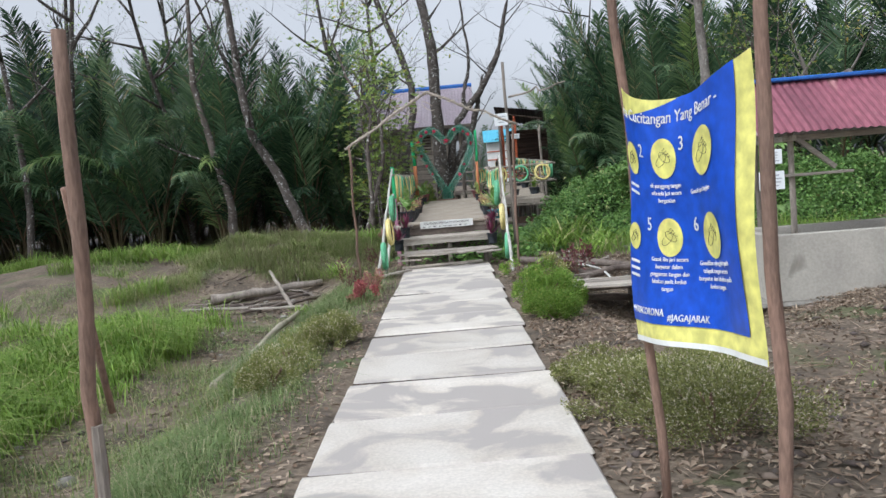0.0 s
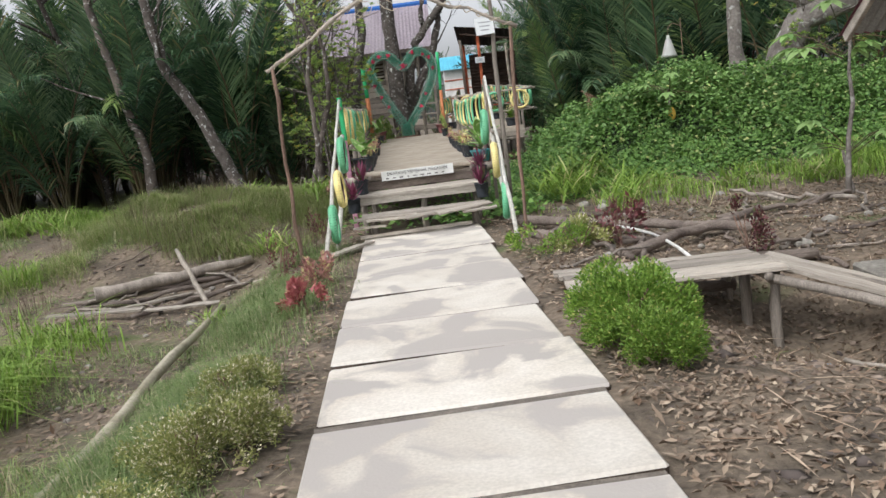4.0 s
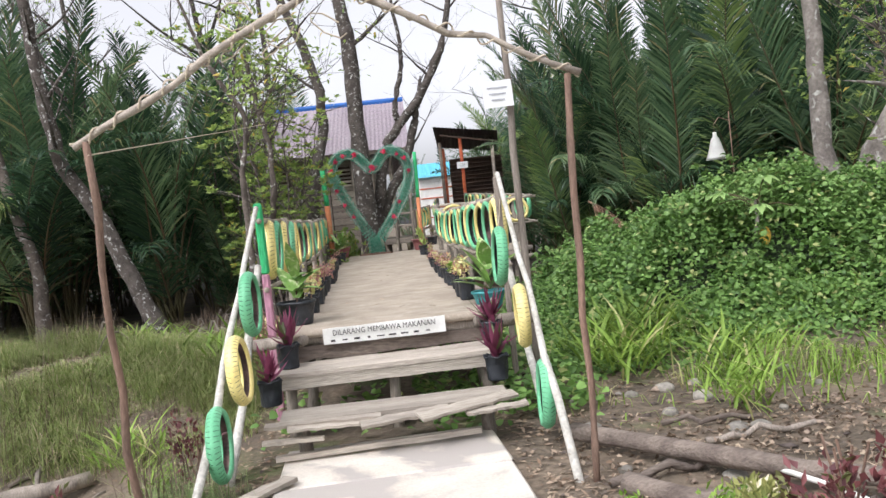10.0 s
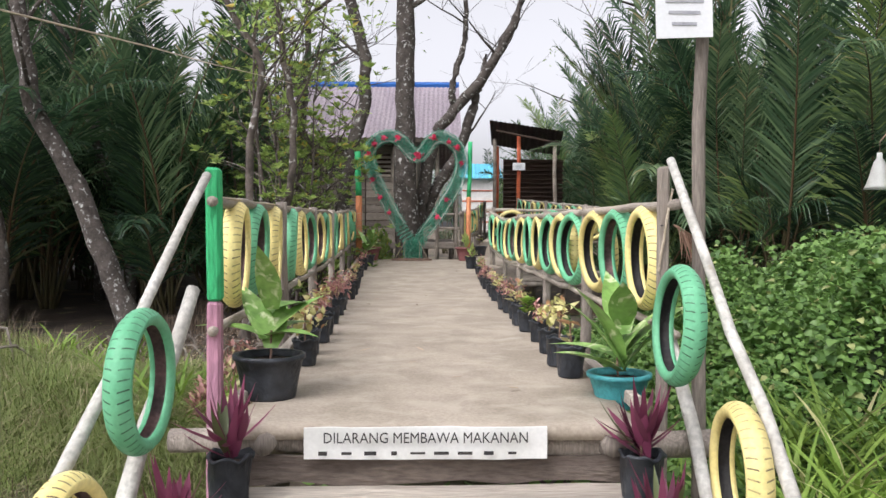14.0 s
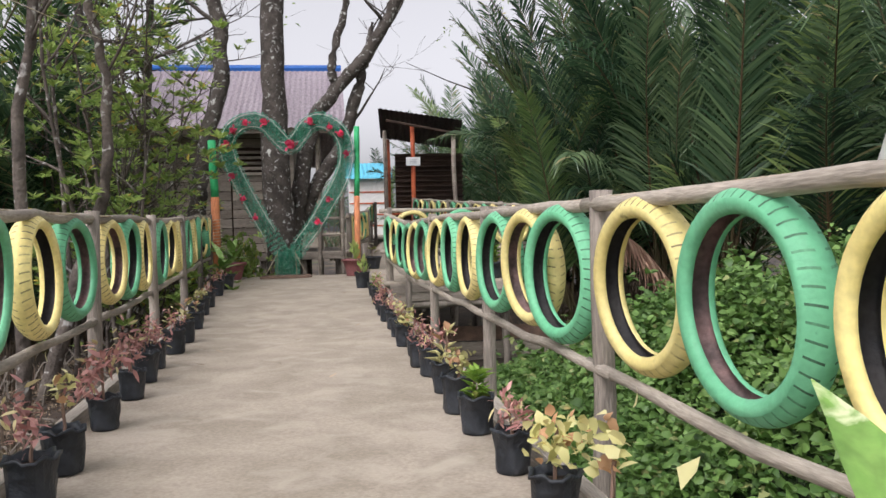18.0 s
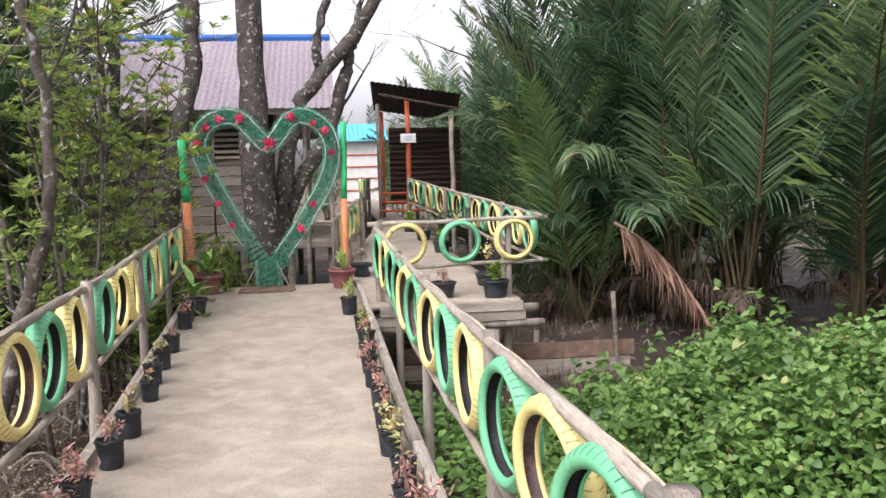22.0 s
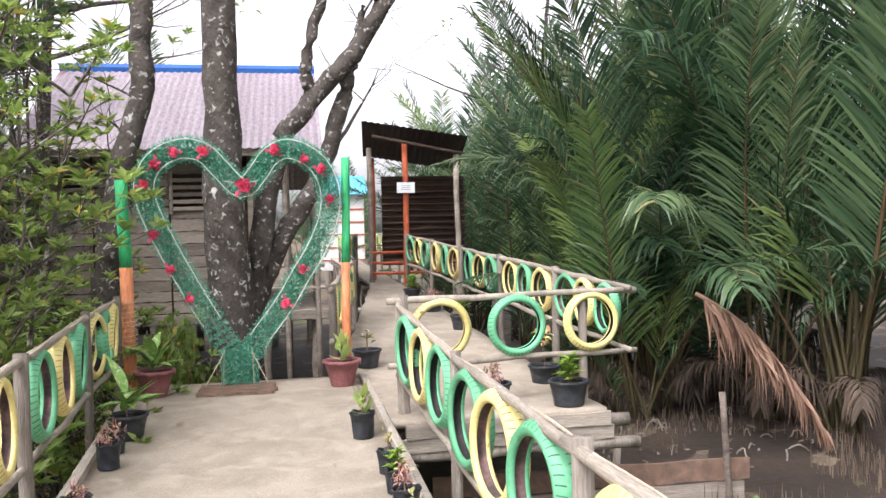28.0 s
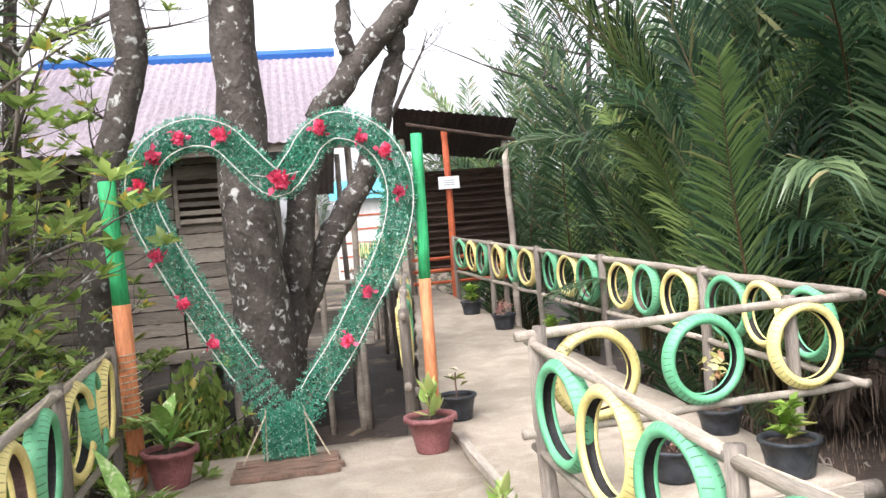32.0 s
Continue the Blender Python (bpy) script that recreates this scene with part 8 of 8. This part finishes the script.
# ---- logs, planks, pipe, stones ----
def loose_log(a, b, r, label, mat="grey_wood", name="fallen_log", wobble=0.03):
    ob = thing(name, a, label, "log")
    pts = bent((0, 0, 0), Vector(b) - Vector(a), 8, wobble, rng)
    part("stem", tube(bmesh.new(), pts, [r * rng.uniform(0.85, 1.1) * (1 - 0.03 * q) for q in range(9)], 10, 0.06, rng), mat, ob, smooth=True)
    return ob


for a, b, r, mat in (((-4.0, 14.55, -0.26), (-2.3, 15.55, -0.2), 0.085, "grey_wood"), ((-3.9, 14.2, -0.36), (-2.35, 14.9, -0.33), 0.035, "dark_log"), ((-3.2, 13.5, -0.38), (-2.2, 14.5, -0.36), 0.03, "dark_log"),
                     ((-4.4, 14.5, -0.35), (-2.5, 15.3, -0.33), 0.04, "dark_log"), ((1.22, 14.42, 0.03), (3.15, 12.12, 0.02), 0.06, "dark_log"), ((1.3, 13.5, -0.02), (2.3, 12.5, -0.08), 0.06, "dark_log"),
                     ((1.82, 11.82, -0.03), (3.5, 12.98, 0.06), 0.05, "dark_log"), ((2.0, 11.6, -0.12), (3.3, 11.3, -0.1), 0.07, "dark_log"), ((1.5, 10.9, -0.12), (2.5, 11.0, -0.2), 0.06, "dark_log")):
    loose_log(a, b, r, "weathered fallen log lying on the mud", mat)
loose_log((-2.45, 13.85, -0.42), (-3.05, 14.9, 0.12), 0.035, "pale stick leaning on the logs", "bamboo", "pale_stick", 0.01)
loose_log((-1.86, 8.2, -0.31), (-2.02, 12.9, -0.27), 0.048, "long pale bamboo edging half sunk in the grass", "pale_bamboo", "bamboo_edging")
for a, b in (((2.35, 8.95, 0.02), (2.66, 8.0, 0.0)), ((2.62, 7.6, 0.0), (2.72, 6.9, 0.0))):
    loose_log((a[0], a[1], gz(a[0], a[1]) + 0.05), (b[0], b[1], gz(b[0], b[1]) + 0.03), 0.012, "pale peeled stick on the bare ground", "bamboo", "peeled_stick", 0.02)
pipe = thing("water_pipe", (2.15, 14.3, 0.0), "curved white plastic water pipe on the ground", "pipe")
part("tube", tube(bmesh.new(), [(x - 2.15, y - 14.3, max(gz(x, y) + 0.075, 0.0)) for x, y in ((1.72, 14.0), (1.96, 13.62), (2.1, 13.3), (2.2, 13.0), (2.28, 12.6), (2.30, 12.25), (2.28, 11.7), (2.25, 11.2))], 0.015, 8), "pvc", pipe, smooth=True)
for k in range(90):
    x, y = (rng.uniform(1.25, 4.5), rng.uniform(11.6, 15.8)) if k % 3 else (rng.uniform(-4.5, -1.3), rng.uniform(6, 15))
    bm = bmesh.new()
    bmesh.ops.create_icosphere(bm, subdivisions=2, radius=rng.choice((0.025, 0.03, 0.035, 0.045, 0.06, 0.075)))
    for v in bm.verts:
        v.co *= 1 + 0.25 * noise.noise(v.co * 22 + Vector((k, 0, 0)))
        v.co.z *= 0.65
    ob = part("stone", bm, "stone", smooth=True)
    ob.matrix_basis = pose(x, y, gz(x, y) + 0.01, 0, 0, rng.uniform(0, 360))
    tagged(ob, "small grey stone lying on the mud", "stone", "stones")
bridge = thing("plank_bench", (1.88, 10.66, -0.23), "low footbridge of weathered planks on log legs", "footbridge")
for k in range(5):
    board("plank", bridge, "plank", (rng.uniform(-0.04, 0.04), -0.30 + 0.15 * k, 0.30 + rng.uniform(-0.006, 0.006)), 1.50, 0.142, 0.03, 0, rng.uniform(-0.5, 0.5), rng.uniform(-1, 1) - 3)
for k in range(3):
    board("ramp_plank", bridge, "plank", (1.13 + 0.05 * k, -0.62 + 0.13 * k, 0.17), 1.25, 0.115, 0.03, 0, 13, -42 + rng.uniform(-1, 1))
for a, b in (((-0.7, -0.1, 0.24), (0.72, -0.14, 0.24)), ((-0.7, 0.2, 0.24), (0.72, 0.18, 0.24)), ((0.6, -0.42, 0.24), (0.66, 0.42, 0.24)), ((0.62, -0.36, 0.22), (1.36, -1.36, 0.06)), ((0.66, 0.30, 0.24), (1.62, -1.05, 0.06))):
    part("bearer", tube(bmesh.new(), bent(a, b, 4, 0.015, rng), 0.035, 7, 0.05, rng), "grey_wood", bridge, smooth=True)
for x, yy in ((0.58, 0.02), (0.72, -0.22), (0.55, 0.34), (-0.6, 0.1)):
    part("leg", tube(bmesh.new(), bent((x, yy, -0.52), (x, yy, 0.24), 3, 0.02, rng), 0.04, 7, 0.05, rng), "grey_wood", bridge, smooth=True)
# clods of mud and wood lumps over the bare ground
x, y = scatter(9000, -6.5, 7.0, 3.0, 20.0, lambda x, y: np.where((x < -1.2) | (x > 1.3), 0.25 + 0.75 * clumps(x, y, 1.7, 2.4, 0.0), 0.0) * np.where((x > 1.3) & (y > 15.6), 0.0, 1.0))
n = len(x)
ball = np.array([[1, 0, 0], [0, 1, 0], [-1, 0, 0], [0, -1, 0], [0, 0, 0.7], [0, 0, -0.5]])
turn = rs.uniform(0, 6.3, n)
c, sn = np.cos(turn), np.sin(turn)
V = ball[None] * (rs.uniform(0.012, 0.05, n)[:, None, None] * rs.uniform(0.6, 1.4, (n, 6, 1))) * np.stack([rs.uniform(0.6, 1.8, n), np.ones(n), rs.uniform(0.5, 1.0, n)], 1)[:, None]
V = np.stack([V[..., 0] * c[:, None] - V[..., 1] * sn[:, None], V[..., 0] * sn[:, None] + V[..., 1] * c[:, None], V[..., 2]], 2) + np.c_[x, y, ground_z(x, y) + 0.006][:, None]
F = np.array([[0, 1, 4], [1, 2, 4], [2, 3, 4], [3, 0, 4], [1, 0, 5], [2, 1, 5], [3, 2, 5], [0, 3, 5]])
tris = (6 * np.arange(n)[:, None, None] + F[None]).reshape(-1, 3)
tagged(part("mud_clods", raw_mesh("mud_clods", V.reshape(-1, 3), tris), "clod"), "crumbled lumps of brown mud and wood on the ground", "soil", kind="stuff")

for k in range(22):
    x, y, a = rng.uniform(1.5, 4.6), rng.uniform(11.2, 15.0), rng.uniform(-0.5, 0.5) + (1.57 if k % 3 == 0 else 0)
    ln = rng.uniform(0.4, 1.5)
    dx, dy = ln / 2 * math.cos(a), ln / 2 * math.sin(a)
    loose_log((x - dx, y - dy, gz(x - dx, y - dy) + 0.03), (x + dx, y + dy, gz(x + dx, y + dy) + rng.uniform(0.03, 0.10)), rng.uniform(0.012, 0.03), "dead stick lying on the bare ground", rng.choice(("dark_log", "dark_log", "grey_wood")), "dead_stick", 0.05)
for k in range(9):
    x, y, a = rng.uniform(-4.0, -1.8), rng.uniform(13.6, 15.7), rng.uniform(-10, 60)
    ob = part("broken_board", plank(bmesh.new(), rng.uniform(0.35, 1.1), rng.uniform(0.05, 0.12), 0.018, 0.012, rng=rng), "plank")
    ob.matrix_basis = pose(x, y, gz(x, y) + 0.05 + 0.02 * (k % 3), rng.uniform(-12, 12), rng.uniform(-7, 7), a)
    tagged(ob, "splintered grey board lying among the logs", "board", "broken boards")
for k in range(16):
    x, y, a = rng.uniform(-4.6, -1.9), rng.uniform(13.2, 16.2), rng.uniform(0.1, 0.9) + (1.57 if k % 4 == 0 else 0)
    ln = rng.uniform(0.3, 1.1)
    dx, dy = ln / 2 * math.cos(a), ln / 2 * math.sin(a)
    loose_log((x - dx, y - dy, gz(x - dx, y - dy) + 0.02), (x + dx, y + dy, gz(x + dx, y + dy) + rng.uniform(0.02, 0.08)), rng.uniform(0.010, 0.026), "dead stick lying among the grass", rng.choice(("dark_log", "grey_wood")), "dead_stick", 0.04)
rag = thing("plastic_scrap", (2.72, 9.95, gz(2.72, 9.95) + 0.01), "crumpled blue plastic scrap on the mud", "litter")
bm = bmesh.new()
bmesh.ops.create_grid(bm, x_segments=6, y_segments=4, size=0.09)
for v in bm.verts:
    v.co.z += 0.03 * noise.noise(v.co * 25) + 0.015
part("sheet", bm, "blue_rag", rag)
dam = thing("plank_barrier", (2.68, 26.2, 0.0), "low barrier of wide wet planks in the mud", "plank barrier", turn=-1)
for z, ln, mat in ((0.11, 2.9, "brown_wood"), (-0.10, 2.85, "wall_wood"), (-0.30, 2.8, "wall_wood")):
    board("plank", dam, mat, (rng.uniform(-0.03, 0.03), 0, z), ln, 0.19, 0.03, 90, 0.5, 0, 0.006)
for x in (-1.1, 0.2):
    part("stake", tube(bmesh.new(), bent((x, 0.06, -0.6), (x + 0.02, 0.06, 0.35), 4, 0.02, rng), 0.035, 7, 0.05, rng), "grey_wood", dam, smooth=True)
part("stake", tube(bmesh.new(), bent((1.22, -0.10, -0.7), (1.15, -0.09, 0.82), 5, 0.012, rng), 0.030, 8, 0.06, rng), "dark_log", dam, "dark leaning stake", smooth=True)
